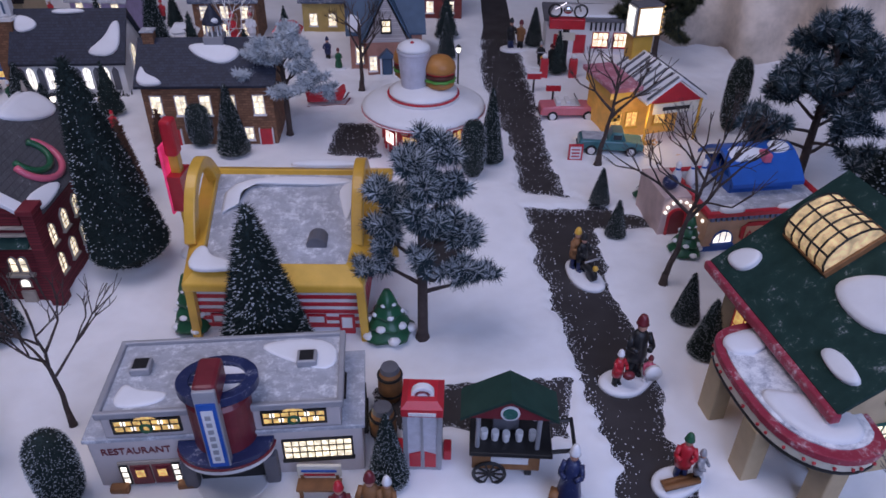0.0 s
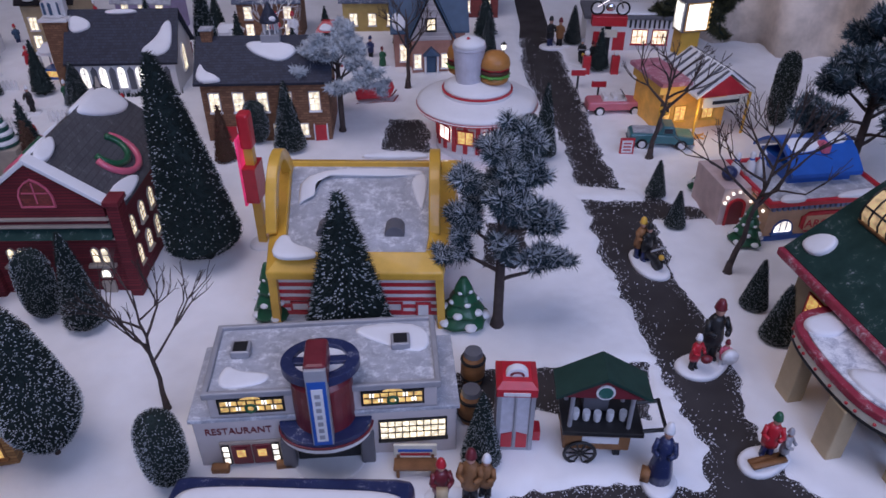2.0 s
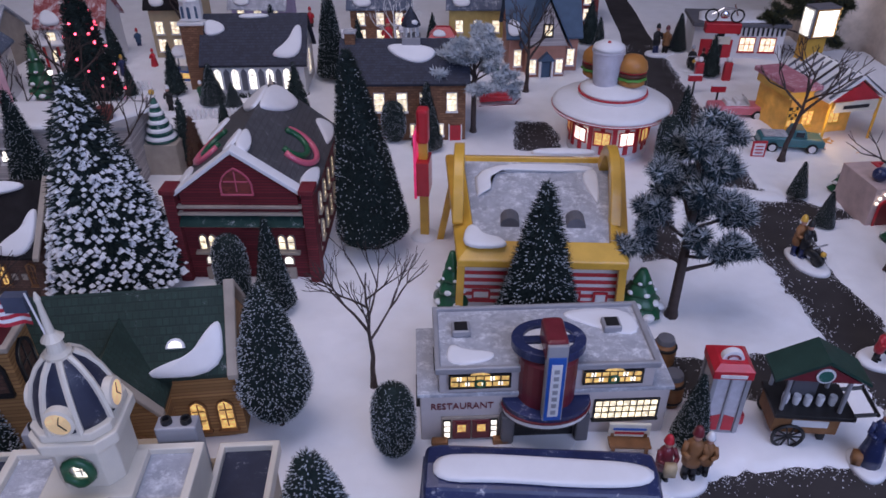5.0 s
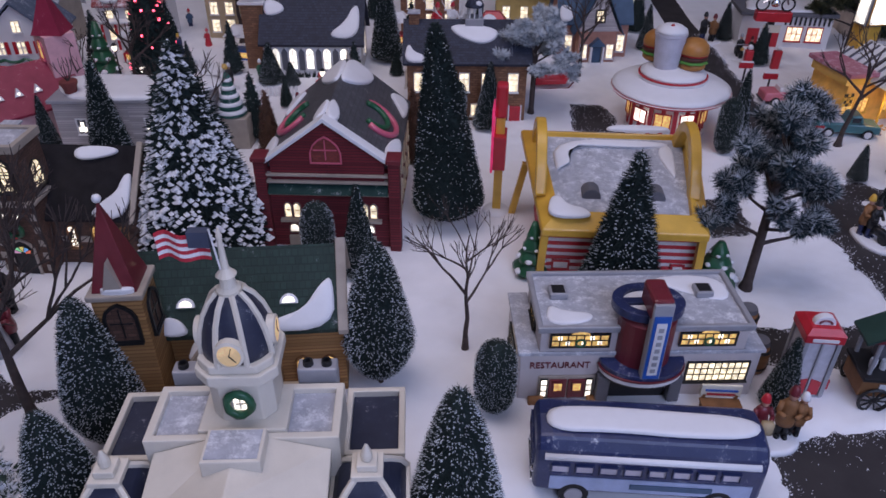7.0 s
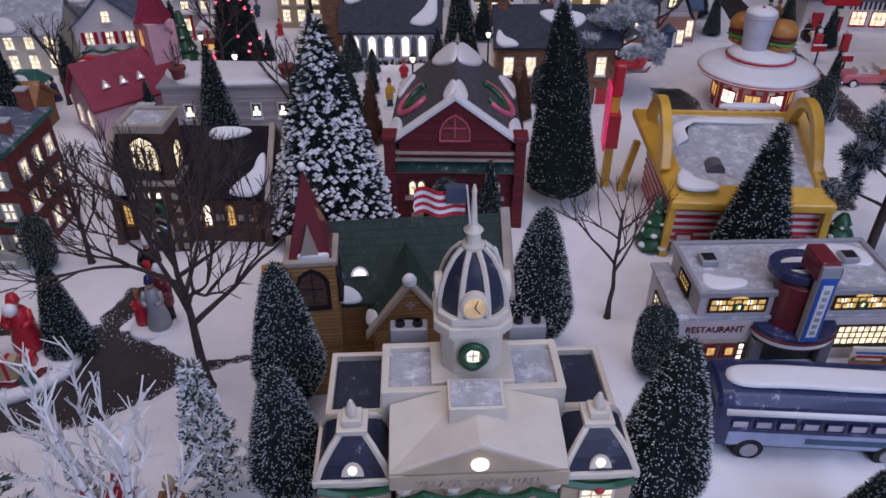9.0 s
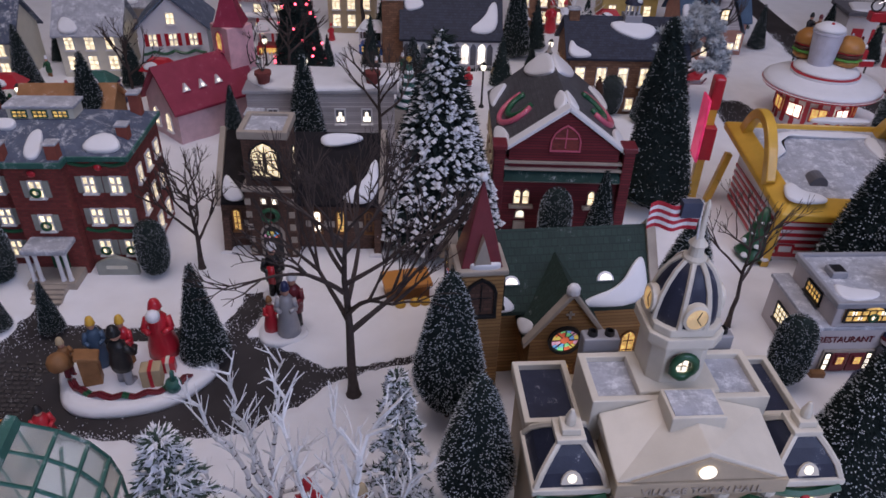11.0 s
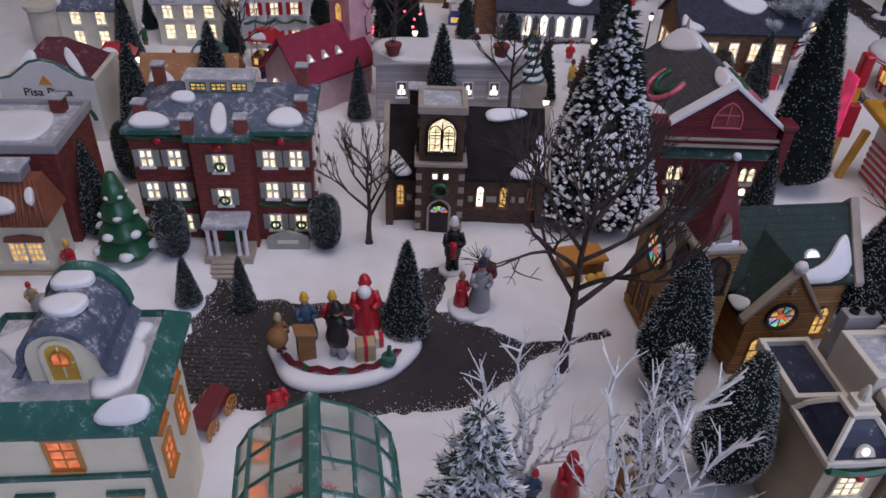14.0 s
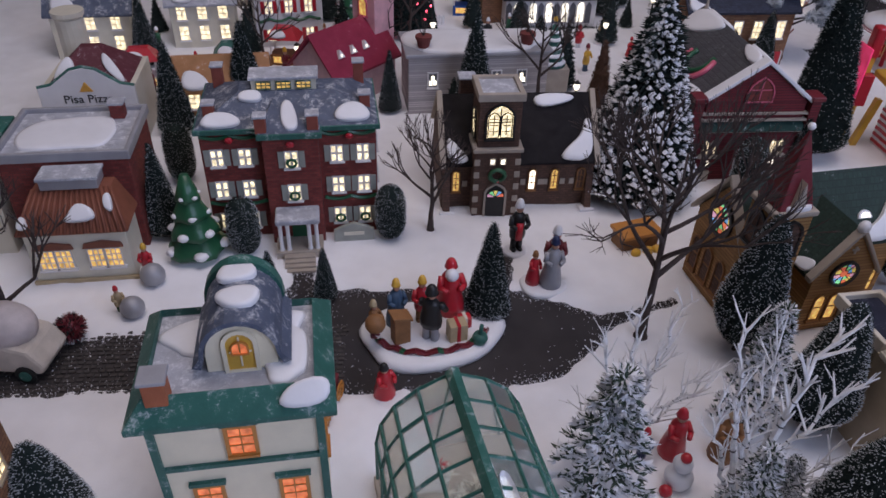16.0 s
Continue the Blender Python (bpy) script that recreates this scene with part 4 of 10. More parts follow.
def build_diner():
    ob = thing("restaurant_building", -0.110, 0.551, 0, 4.5, "pale mauve corner restaurant with a round marquee and frosted flat roof", "restaurant", size=(0.918, 0.80, 0.90))
    s = Shape()
    s.box(-0.132, 0.132, 0.0, 0.118, -0.002, 0.066)
    part("lower_storey", s, DINERWALL, ob, bevel=0.0015)
    s = Shape()
    s.box(-0.112, 0.112, 0.001, 0.112, 0.066, 0.100)
    part("upper_storey", s, DINERWALL, ob, bevel=0.0012)
    s = Shape()
    s.box(-0.135, 0.135, -0.003, 0.0, 0.066, 0.071)
    s.box(-0.135, -0.112, 0.0, 0.121, 0.066, 0.071)
    s.box(0.112, 0.135, 0.0, 0.121, 0.066, 0.071)
    part("lower_cornice", s, FROSTROOF, ob, bevel=0.001)
    s = Shape()
    parapet(s, -0.116, 0.116, -0.003, 0.116, 0.098, 0.106, 0.006)
    part("parapet", s, GREYTRIM, ob, bevel=0.0015)
    s = Shape()
    s.box(-0.110, 0.110, 0.003, 0.110, 0.1, 0.1015)
    part("roof", s, FROSTROOF, ob)
    snow_patch(ob, (0, 0, 0.1015), (1, 0, 0), (0, 1, 0), [(-0.105, 0.008), (-0.06, 0.012), (-0.05, 0.03), (-0.085, 0.035), (-0.1, 0.05)], 0.002)
    snow_patch(ob, (0, 0, 0.1015), (1, 0, 0), (0, 1, 0), [(0.05, 0.075), (0.108, 0.045), (0.108, 0.108), (0.02, 0.105)], 0.002)
    for x in (-0.086, 0.078):
        s = Shape()
        s.box(x - 0.010, x + 0.010, 0.058, 0.080, 0.1015, 0.110)
        v = part("roof_vent", s, GREYTRIM, ob, "grey square roof vent", 0.002)
        s = Shape()
        s.box(x - 0.007, x + 0.007, 0.061, 0.077, 0.1101, 0.1108)
        part("opening", s, DARK, v)
    marquee_window(ob, -0.070, 0.0795, 0.060, 0.0150)
    marquee_window(ob, 0.068, 0.0795, 0.058, 0.0150)
    # doors with lit sidelights
    s = Shape()
    s.box(-0.110, -0.048, -0.003, 0.0, 0.003, 0.036)
    d = part("door_surround", s, STONE, ob, bevel=0.001)
    for x in (-0.0885, -0.0675):
        s = Shape()
        s.box(x - 0.0098, x + 0.0098, -0.005, -0.0028, 0.004, 0.032)
        door = part("door", s, DARKRED, d, bevel=0.0008)
        window(door, (x, -0.005, 0.016), FRONT, 0.009, 0.012, 1, 1, "flat", DARKRED, LITAMBER, rim=0.001, sill=False)
    for x in (-0.104, -0.054):
        window(d, (x, -0.0032, 0.006), FRONT, 0.006, 0.026, 1, 3, "flat", DARK, LITWHITE, rim=0.001, sill=False)
    lettering(ob, "RESTAURANT", (-0.088, -0.0012, 0.0470), FRONT, 0.0125, DARKRED, width=0.86)
    window(ob, (0.087, -0.0005, 0.026), FRONT, 0.066, 0.026, 9, 3, "flat", DARK, LIT, rim=0.002)
    for x in (-0.126, 0.126):
        window(ob, (math.copysign(0.1325, x), 0.06, 0.026), RIGHT if x > 0 else LEFT, 0.05, 0.022, 6, 3, "flat", DARK, LIT, rim=0.002)
        window(ob, (math.copysign(0.1122, x), 0.055, 0.078), RIGHT if x > 0 else LEFT, 0.035, 0.013, 5, 2, "flat", DARK, LITAMBER, rim=0.002)
    for x in (-0.112, -0.046):
        s = Shape()
        s.box(x - 0.009, x + 0.009, -0.014, -0.0035, -0.002, 0.008)
        part("planter", s, WOOD, ob, "brown stone planter", 0.002)
    # round marquee
    half = [(0.046 * math.cos(t), 0.038 * math.sin(t)) for t in np.linspace(math.pi, 2 * math.pi, 17)]
    for nm, k, z0, z1, m in (("canopy_soffit", 0.92, 0.042, 0.047, DARK), ("canopy_band", 1.0, 0.047, 0.053, WHITE), ("canopy_stripe", 1.035, 0.053, 0.056, DARKRED), ("canopy_top", 1.0, 0.056, 0.062, NAVY)):
        s = Shape()
        s.extrude([(x * k, y * k - 0.001) for x, y in half], z0, z1, "z")
        part(nm, s, m, ob, bevel=0.0006)
    s = Shape()
    s.lathe([(0.030, 0.062), (0.030, 0.118), (0.026, 0.122)], (0, 0.004, 0), 28)
    part("marquee_tower", s, DARKRED, ob, "dark red round tower", smooth=False)
    for x in (-0.040, 0.040):
        s = Shape()
        s.box(x - 0.007, x + 0.007, -0.014, -0.001, -0.002, 0.042)
        part("pier", s, GREY, ob, "grey marquee pier", 0.002)
    s = Shape()
    s.extrude([(0.038 * math.cos(t), 0.040 * math.sin(t)) for t in np.linspace(math.pi, 2 * math.pi, 14)], -0.001, 0.004, "z")
    part("entrance_step", s, SNOWPAINT, ob, bevel=0.001)
    s = Shape()
    s.box(-0.032, 0.032, -0.003, -0.001, 0.002, 0.034)
    part("entrance", s, DARK, ob)
    # ring sign, leaning back
    s = Shape()
    n = 40
    v = []
    for i in range(n):
        a = 2 * math.pi * i / n
        for r, z in ((0.038, -0.0), (0.038, 0.010), (0.026, 0.010), (0.026, 0.0)):
            v.append((r * math.cos(a), r * math.sin(a), z))
    s.add(v, [(i * 4 + j, ((i + 1) % n) * 4 + j, ((i + 1) % n) * 4 + (j + 1) % 4, i * 4 + (j + 1) % 4) for i in range(n) for j in range(4)])
    s.box(-0.026, 0.026, -0.006, 0.006, 0.001, 0.009)
    ring = part("ring_sign", s, NAVY, ob, "navy blue ring sign dusted with snow", 0.0008, m=pose(0, 0.014, 0.122, -4, 0, 0))
    for y, a in ((0.014, 1), (-0.014, -1)):
        b = Shape()
        b.extrude([(0.0245 * math.cos(t), a * 0.007 + a * 0.0175 * math.sin(t)) for t in np.linspace(0, math.pi, 12)], 0.0005, 0.006, "z")
        part("snow_pad", b, SNOWPAINT, ring)
    s = Shape()
    s.box(-0.010, 0.010, -0.039, -0.028, 0.060, 0.160)
    fin = part("fin_sign", s, GREYTRIM, ob, "upright blue and white sign fin", 0.001)
    s = Shape()
    s.box(-0.0108, 0.0108, -0.036, 0.010, 0.136, 0.163)
    part("fin_cap", s, DARKRED, fin, bevel=0.004)
    s = Shape()
    s.box(-0.0085, 0.0085, -0.0405, -0.0388, 0.062, 0.146)
    part("fin_face", s, BLUE, fin)
    s = Shape()
    s.box(-0.0052, 0.0052, -0.0415, -0.0403, 0.068, 0.138)
    part("fin_panel", s, WHITE, fin)
    for k in range(7):
        bars(fin, (0.0, -0.0414, 0.072 + 0.0092 * k), FRONT, 0.005, 0.0050, GREYTRIM)


build_diner()


def build_arch_restaurant():
    ob = thing("arch_restaurant", -0.100, 0.758, 0, -0.5, "striped takeaway restaurant with golden yellow arches and snowy roof", "restaurant")
    s = Shape()
    s.extrude([(0.0, -0.002), (0.160, -0.002), (0.160, 0.106), (0.0, 0.075)], -0.094, 0.094, "x")
    body = part("wall", s, WHITE, ob)
    for k in range(6):
        z = 0.008 + 0.0105 * k
        s = Shape()
        s.box(-0.095, 0.095, -0.0012, 0.0, z, z + 0.0048)
        part("stripe", s, RED, body)
        s = Shape()
        s.box(-0.0952, -0.094, 0.0, 0.16, z, z + 0.0048)
        part("stripe", s, RED, body)
        s = Shape()
        s.box(0.094, 0.0952, 0.0, 0.16, z, z + 0.0048)
        part("stripe", s, RED, body)
    s = Shape()
    s.box(0.066, 0.084, -0.0035, -0.001, -0.002, 0.028)
    d = part("door", s, RED, ob, bevel=0.0006)
    s = Shape()
    s.box(0.069, 0.081, -0.0045, -0.0034, 0.010, 0.025)
    part("door_pane", s, WHITE, d)
    for x in (0.040, -0.07):
        window(ob, (x, -0.0012, 0.016), FRONT, 0.018, 0.010, 1, 1, "flat", RED, WHITE, rim=0.0022, sill=False)
    # yellow roof rim round a frosted well; it rises and widens to the back
    def rise(y):
        return 0.080 + 0.19 * (y + 0.022)

    def half(y):
        return 0.099 + 0.11 * (y + 0.022)

    s = Shape()
    v = []
    for inset, y0, y1, dz in ((0.0, -0.022, 0.178, -0.006), (0.0, -0.022, 0.178, 0.004), (0.022, -0.002, 0.156, 0.017), (0.024, 0.0, 0.154, 0.006)):
        v += [(sx * (half(y) - inset), y, rise(y) + dz) for sx, y in ((-1, y0), (1, y0), (1, y1), (-1, y1))]
    s.add(v, [(j * 4 + i, j * 4 + (i + 1) % 4, (j + 1) * 4 + (i + 1) % 4, (j + 1) * 4 + i) for j in range(3) for i in range(4)] + [(0, 1, 2, 3)])
    part("roof_rim", s, YELLOW, ob, "golden yellow sloping roof rim", 0.002)
    s = Shape()
    v = [(sx * (half(y) - 0.0235), y, rise(y) + dz) for dz in (-0.002, 0.010) for sx, y in ((-1, -0.001), (1, -0.001), (1, 0.155), (-1, 0.155))]
    s.add(v, [(0, 1, 2, 3), (4, 5, 6, 7)] + [(i, (i + 1) % 4, 4 + (i + 1) % 4, 4 + i) for i in range(4)])
    part("roof", s, FROSTROOF, ob)
    up = Vector((0, 1, 0.19)).normalized()
    well = (0, -0.022, 0.0905)
    snow_patch(ob, well, (1, 0, 0), up, [(-0.076, 0.09), (-0.072, 0.145), (-0.05, 0.160), (0.070, 0.158), (0.076, 0.174), (-0.082, 0.174)], 0.003)
    snow_patch(ob, well, (1, 0, 0), up, [(0.055, 0.155), (0.066, 0.11), (0.074, 0.09), (0.080, 0.17)], 0.003)
    snow_patch(ob, (0, -0.022, 0.098), (1, 0, 0), up, [(-0.094, 0.004), (-0.040, 0.006), (-0.046, 0.020), (-0.070, 0.026), (-0.078, 0.044), (-0.090, 0.040)], 0.004)
    snow_patch(ob, (0, -0.022, 0.098), (1, 0, 0), up, [(-0.01, 0.184), (0.08, 0.184), (0.076, 0.196), (0.0, 0.196)], 0.004)
    for x in (-0.037, 0.042):
        s = Shape()
        s.t = pose(x, 0.040, 0.101, 0, 90, 90)
        s.lathe([(0.0115, -0.011), (0.0115, 0.011)], n=18)
        part("roof_vent", s, GREY, ob, "grey drum roof vent", 0.001)
    # arches: each a flat golden hoop from front foot to back foot
    for x in (-0.100, 0.088):
        s = Shape()
        n = 30
        v = []
        for i in range(n):
            t = i / (n - 1)
            y = 0.035 + 0.115 * t
            z = rise(y) + 0.006 + 0.056 * (1 - abs(2 * t - 1) ** 2.3)
            for dx in (-0.0065, 0.0065):
                for dz in (-0.0065, 0.0065):
                    v.append((x + dx, y + dz * (2 * t - 1), z + dz))
        s.add(v, [(i * 4 + a, i * 4 + b, i * 4 + 4 + b, i * 4 + 4 + a) for i in range(n - 1) for a, b in ((0, 1), (1, 3), (3, 2), (2, 0))] + [(0, 1, 3, 2), tuple((n - 1) * 4 + k for k in (0, 1, 3, 2))])
        part("arch", s, YELLOW, ob, "golden yellow arch", 0.0015)
    for x, y, dx in ((-0.094, -0.012, -0.003), (0.094, -0.012, 0.003), (-0.112, 0.155, -0.016), (0.112, 0.155, 0.010)):
        s = Shape()
        s.tube((x, y, 0.082), (x + dx, y, -0.002), 0.0065, 0.0065, 4)
        part("arch_leg", s, YELLOW, ob)


build_arch_restaurant()


def build_arch_sign():
    ob = thing("pole_sign", -0.248, 0.92, 0, -4, "tall red and yellow roadside sign with a hot pink face", "sign")
    s = Shape()
    s.box(-0.006, 0.006, -0.006, 0.006, -0.002, 0.16)
    part("post", s, YELLOW, ob, bevel=0.001)
    s = Shape()
    s.box(-0.008, 0.008, -0.010, 0.010, 0.148, 0.196)
    part("top_panel", s, RED, ob, bevel=0.004)
    s = Shape()
    s.box(-0.008, 0.009, -0.018, 0.018, 0.075, 0.125)
    p = part("panel", s, RED, ob, bevel=0.001)
    s = Shape()
    s.box(-0.0115, -0.008, -0.017, 0.020, 0.070, 0.165)
    part("panel_face", s, HOTPINK, p, "glowing hot pink sign face", 0.001)
    s = Shape()
    s.lathe([(0.022, -0.002), (0.018, 0.004), (0.01, 0.007)], n=16)
    part("foot", s, SNOWPAINT, ob, smooth=True)


build_arch_sign()


def build_lyceum():
    ob = thing("red_hall", -0.468, 0.808, 0, 1.0, "dark red brick hall with a gabled front and snowy roof", "hall", size=(0.90, 1, 0.93))
    s = Shape()
    s.box(-0.094, 0.094, 0.004, 0.225, -0.002, 0.1235)
    part("wall", s, REDSIDING, ob, bevel=0.001)
    s = Shape()
    s.extrude([(-0.080, 0.110), (0.080, 0.110), (0.080, 0.138), (0.0, 0.196), (-0.080, 0.138)], 0.0, 0.010, "y")
    part("gable_wall", s, REDSIDING, ob)
    for sgn in (-1, 1):
        s = Shape()
        s.extrude([(sgn * 0.086, 0.136), (0.0, 0.197), (0.0, 0.204), (sgn * 0.090, 0.140)], -0.004, 0.014, "y")
        part("gable_coping", s, SNOWPAINT, ob, "snow-covered gable coping", 0.001)
        s = Shape()
        s.box(sgn * 0.094 - 0.008, sgn * 0.094 + 0.008, -0.006, 0.016, -0.002, 0.140)
        part("corner_pier", s, REDSIDING, ob, bevel=0.001)
        s = Shape()
        s.box(sgn * 0.094 - 0.0105, sgn * 0.094 + 0.0105, -0.0085, 0.0185, 0.140, 0.147)
        part("pier_cap", s, DARKRED, ob, bevel=0.001)
    for z, h, d in ((0.089, 0.003, 0.004), (0.108, 0.003, 0.005), (0.118, 0.003, 0.004)):
        s = Shape()
        s.box(-0.086, 0.086, -d, 0.0038, z, z + h)
        part("string_course", s, STONE, ob)
    s = Shape()
    s.extrude([(-0.011, 0.094), (0.0038, 0.107), (0.0038, 0.094)], -0.085, 0.085, "x")
    part("porch_roof", s, DEPOTROOF, ob, "dark green strip roof")
    window(ob, (0, -0.0004, 0.139), FRONT, 0.040, 0.036, 2, 2, "point", PINK, BRICK, rim=0.0022, sill=False, bar=0.0016)
    for x in (-0.056, 0.056):
        for q in (-0.0065, 0.0065):
            window(ob, (x + q, 0.0036, 0.050), FRONT, 0.0085, 0.022, 1, 2, "point", STONE, LIT, rim=0.0014, sill=False)
        s = Shape()
        s.box(x - 0.018, x + 0.018, -0.003, 0.0038, 0.044, 0.048)
        part("ledge", s, STONE, ob)
        window(ob, (x, 0.0036, 0.026), FRONT, 0.012, 0.012, 1, 1, "round", STONE, LITWHITE, rim=0.0014, sill=False)
        s = Shape()
        s.box(x - 0.009, x + 0.009, -0.001, 0.0038, -0.002, 0.020)
        part("door", s, STONE, ob, bevel=0.001)
    for y in (0.03, 0.065, 0.10, 0.135, 0.17, 0.205):
        for z in (0.03, 0.075):
            window(ob, (0.0942, y, z), RIGHT, 0.014, 0.028, 2, 3, "point", STONE, LIT, rim=0.0015)
            window(ob, (-0.0942, y, z), LEFT, 0.014, 0.028, 2, 3, "point", STONE, LIT, rim=0.0015)
    # long gabled roof, tiled grey, with painted wreaths and snow along the ridge
    tile = lined("grey_fish_scale_roof", (0.085, 0.085, 0.095), (0.03, 0.03, 0.035), 0.006, 0.005, rough=0.55, frost=0.10)
    s = Shape()
    s.extrude([(-0.100, 0.124), (0.100, 0.124), (0.0, 0.200)], 0.0105, 0.232, "y")
    part("roof", s, tile, ob, "grey scale-tiled gabled roof", 0.001)
    for sgn in (-1, 1):
        nrm = Vector((sgn * 0.605, 0, 0.796))
        u, up = (0, sgn, 0), (-sgn * 0.796, 0, 0.605)
        at = (sgn * 0.100, 0.120, 0.1245)
        for pts in ([(0.020, 0.112), (0.05, 0.086), (0.085, 0.072), (0.108, 0.080), (0.108, 0.126), (0.020, 0.126)], [(-0.108, 0.104), (-0.070, 0.108), (-0.050, 0.126), (-0.108, 0.126)], [(-0.105, 0.002), (-0.03, 0.004), (-0.05, 0.022), (-0.10, 0.030)], [(0.03, 0.004), (0.105, 0.004), (0.09, 0.045), (0.06, 0.022)]):
            snow_patch(ob, at, u, up, [(sgn * a, b) for a, b in pts][::sgn], 0.0045)
        for r, m, cx in ((0.034, PINK, 0.050), (0.026, GREEN, 0.058)):
            g = Shape()
            g.t = face((sgn * (0.100 - cx * 0.796), 0.100, 0.1245 + cx * 0.605), u, nrm)
            for i in range(16):
                a, b = math.pi * (0.9 + 1.3 * i / 16), math.pi * (0.9 + 1.3 * (i + 1) / 16)
                g.tube((r * math.cos(a), r * math.sin(a), 0.002), (r * math.cos(b), r * math.sin(b), 0.002), 0.0048, 0.0048, 6)
            part("garland", g, m, ob, "painted wreath swag", smooth=True)
    s = Shape()
    s.tube((0, 0.222, 0.198), (0, 0.222, 0.214), 0.004, 0.001, 8)
    part("finial", s, STONE, ob)


build_lyceum()


def build_chapel():
    ob = thing("chapel", -0.505, 0.530, 0, 8.0, "tan brick chapel with a dark green roof and red spire", "church")
    s = Shape()
    s.extrude([(0.0, -0.002), (0.084, -0.002), (0.084, 0.098), (0.042, 0.148), (0.0, 0.098)], -0.104, 0.100, "x")
    part("nave", s, TANBRICK, ob)
    s = Shape()
    s.gable(-0.098, 0.096, -0.010, 0.094, 0.087, 0.151, 0.004)
    part("roof", s, GREENROOF, ob)
    for x in (-0.108, 0.096):
        s = Shape()
        s.gable(x, x + 0.010, -0.013, 0.097, 0.086, 0.155, 0.006)
        part("gable_coping", s, STONE, ob, bevel=0.001)
    up = Vector((0, 0.052, 0.064)).normalized()
    snow_patch(ob, (0.095, -0.010, 0.0915), (1, 0, 0), up, [(-0.002, 0.0), (-0.075, 0.0), (-0.066, 0.010), (-0.03, 0.020), (-0.012, 0.048), (-0.002, 0.050)], 0.005)
    snow_patch(ob, (-0.06, -0.010, 0.0915), (1, 0, 0), up, [(-0.012, 0.0), (0.018, 0.0), (0.008, 0.016), (-0.008, 0.020)], 0.005)
    for x in (-0.047, 0.050):
        s = Shape()
        s.t = face((x, 0.008, 0.111), (1, 0, 0), (0, -0.8, 0.6))
        s.extrude([(0.009 * math.cos(t), 0.010 * math.sin(t)) for t in np.linspace(0, math.pi, 9)], -0.004, 0.004, "z")
        d = part("roof_dormer", s, SNOWPAINT, ob, "small round lit dormer", 0.001)
        s2 = Shape()
        s2.t = s.t
        s2.extrude([(0.006 * math.cos(t), 0.001 + 0.006 * math.sin(t)) for t in np.linspace(0, math.pi, 9)], 0.004, 0.0046, "z")
        part("pane", s2, LITWHITE, d)
    # projecting gabled porch with a rose window
    s = Shape()
    s.extrude([(-0.036, -0.002), (0.036, -0.002), (0.036, 0.084), (0.0, 0.132), (-0.036, 0.084)], -0.044, 0.03, "y")
    part("porch", s, TANBRICK, ob)
    s = Shape()
    s.gable(-0.043, 0.043, -0.048, -0.038, 0.075, 0.134, 0.006, "y")
    part("porch_coping", s, STONE, ob, bevel=0.001)
    s = Shape()
    s.gable(-0.041, 0.041, -0.038, 0.034, 0.075, 0.132, 0.004, "y")
    part("porch_roof", s, GREENROOF, ob)
    s = Shape()
    s.ball((0, -0.043, 0.140), 0.007, 0.006, 0.008, 10)
    part("snow_lump", s, SNOWPAINT, ob, smooth=True)
    snow_patch(ob, (-0.041, -0.036, 0.0785), (0, -1, 0), Vector((0.041, 0, 0.043)).normalized(), [(-0.03, 0.0), (0.0, 0.0), (0.0, 0.02), (-0.02, 0.012)], 0.004)
    rose(ob, (-0.002, -0.0444, 0.082), FRONT, 0.0135)
    s = Shape()
    s.t = face((0, -0.0444, 0.108), *FRONT)
    s.box(-0.0012, 0.0012, 0.0, 0.009, 0, 0.0012)
    s.box(-0.004, 0.004, 0.004, 0.0062, 0, 0.0012)
    part("cross", s, STONE, ob)
    for x in (-0.018, 0.0, 0.018):
        window(ob, (x, -0.0444, 0.020), FRONT, 0.011, 0.034, 1, 2, "point", WOOD, LITAMBER, rim=0.0015)
    for x in (0.058, 0.084):
        window(ob, (x, -0.0004, 0.012), FRONT, 0.014, 0.038, 2, 3, "point", WOOD, LITAMBER, rim=0.0016)
    rose(ob, (-0.1044, 0.040, 0.108), LEFT, 0.018)
    for y in (0.016, 0.042, 0.068):
        window(ob, (-0.1044, y, 0.020), LEFT, 0.014, 0.044, 1, 2, "point", WOOD, STONEBRICK, rim=0.0016)
    # tower and spire
    s = Shape()
    s.box(-0.108, -0.066, -0.042, -0.0005, -0.002, 0.162)
    part("tower", s, TANBRICK, ob, bevel=0.001)
    s = Shape()
    s.box(-0.111, -0.063, -0.045, 0.002, 0.162, 0.168)
    part("tower_cornice", s, STONE, ob, bevel=0.0015)
    window(ob, (-0.087, -0.0424, 0.118), FRONT, 0.024, 0.038, 2, 2, "point", DARK, STONEBRICK, rim=0.003)
    window(ob, (-0.1084, -0.021, 0.118), LEFT, 0.024, 0.038, 2, 2, "point", DARK, STONEBRICK, rim=0.003)
    window(ob, (-0.0656, -0.021, 0.118), RIGHT, 0.022, 0.038, 2, 2, "point", DARK, STONEBRICK, rim=0.003)
    s = Shape()
    cx, cy = -0.087, -0.021
    s.add([(cx - 0.019, cy - 0.019, 0.168), (cx + 0.019, cy - 0.019, 0.168), (cx + 0.019, cy + 0.019, 0.168), (cx - 0.019, cy + 0.019, 0.168), (cx, cy, 0.250)], [(0, 3, 2, 1), (0, 1, 4), (1, 2, 4), (2, 3, 4), (3, 0, 4)])
    part("spire", s, DARKRED, ob, "dark red pointed spire", 0.0008)
    s = Shape()
    s.extrude([(cx - 0.008, 0.172), (cx + 0.008, 0.172), (cx, 0.200)], cy - 0.021, cy - 0.005, "y")
    part("spire_dormer", s, STONE, ob)
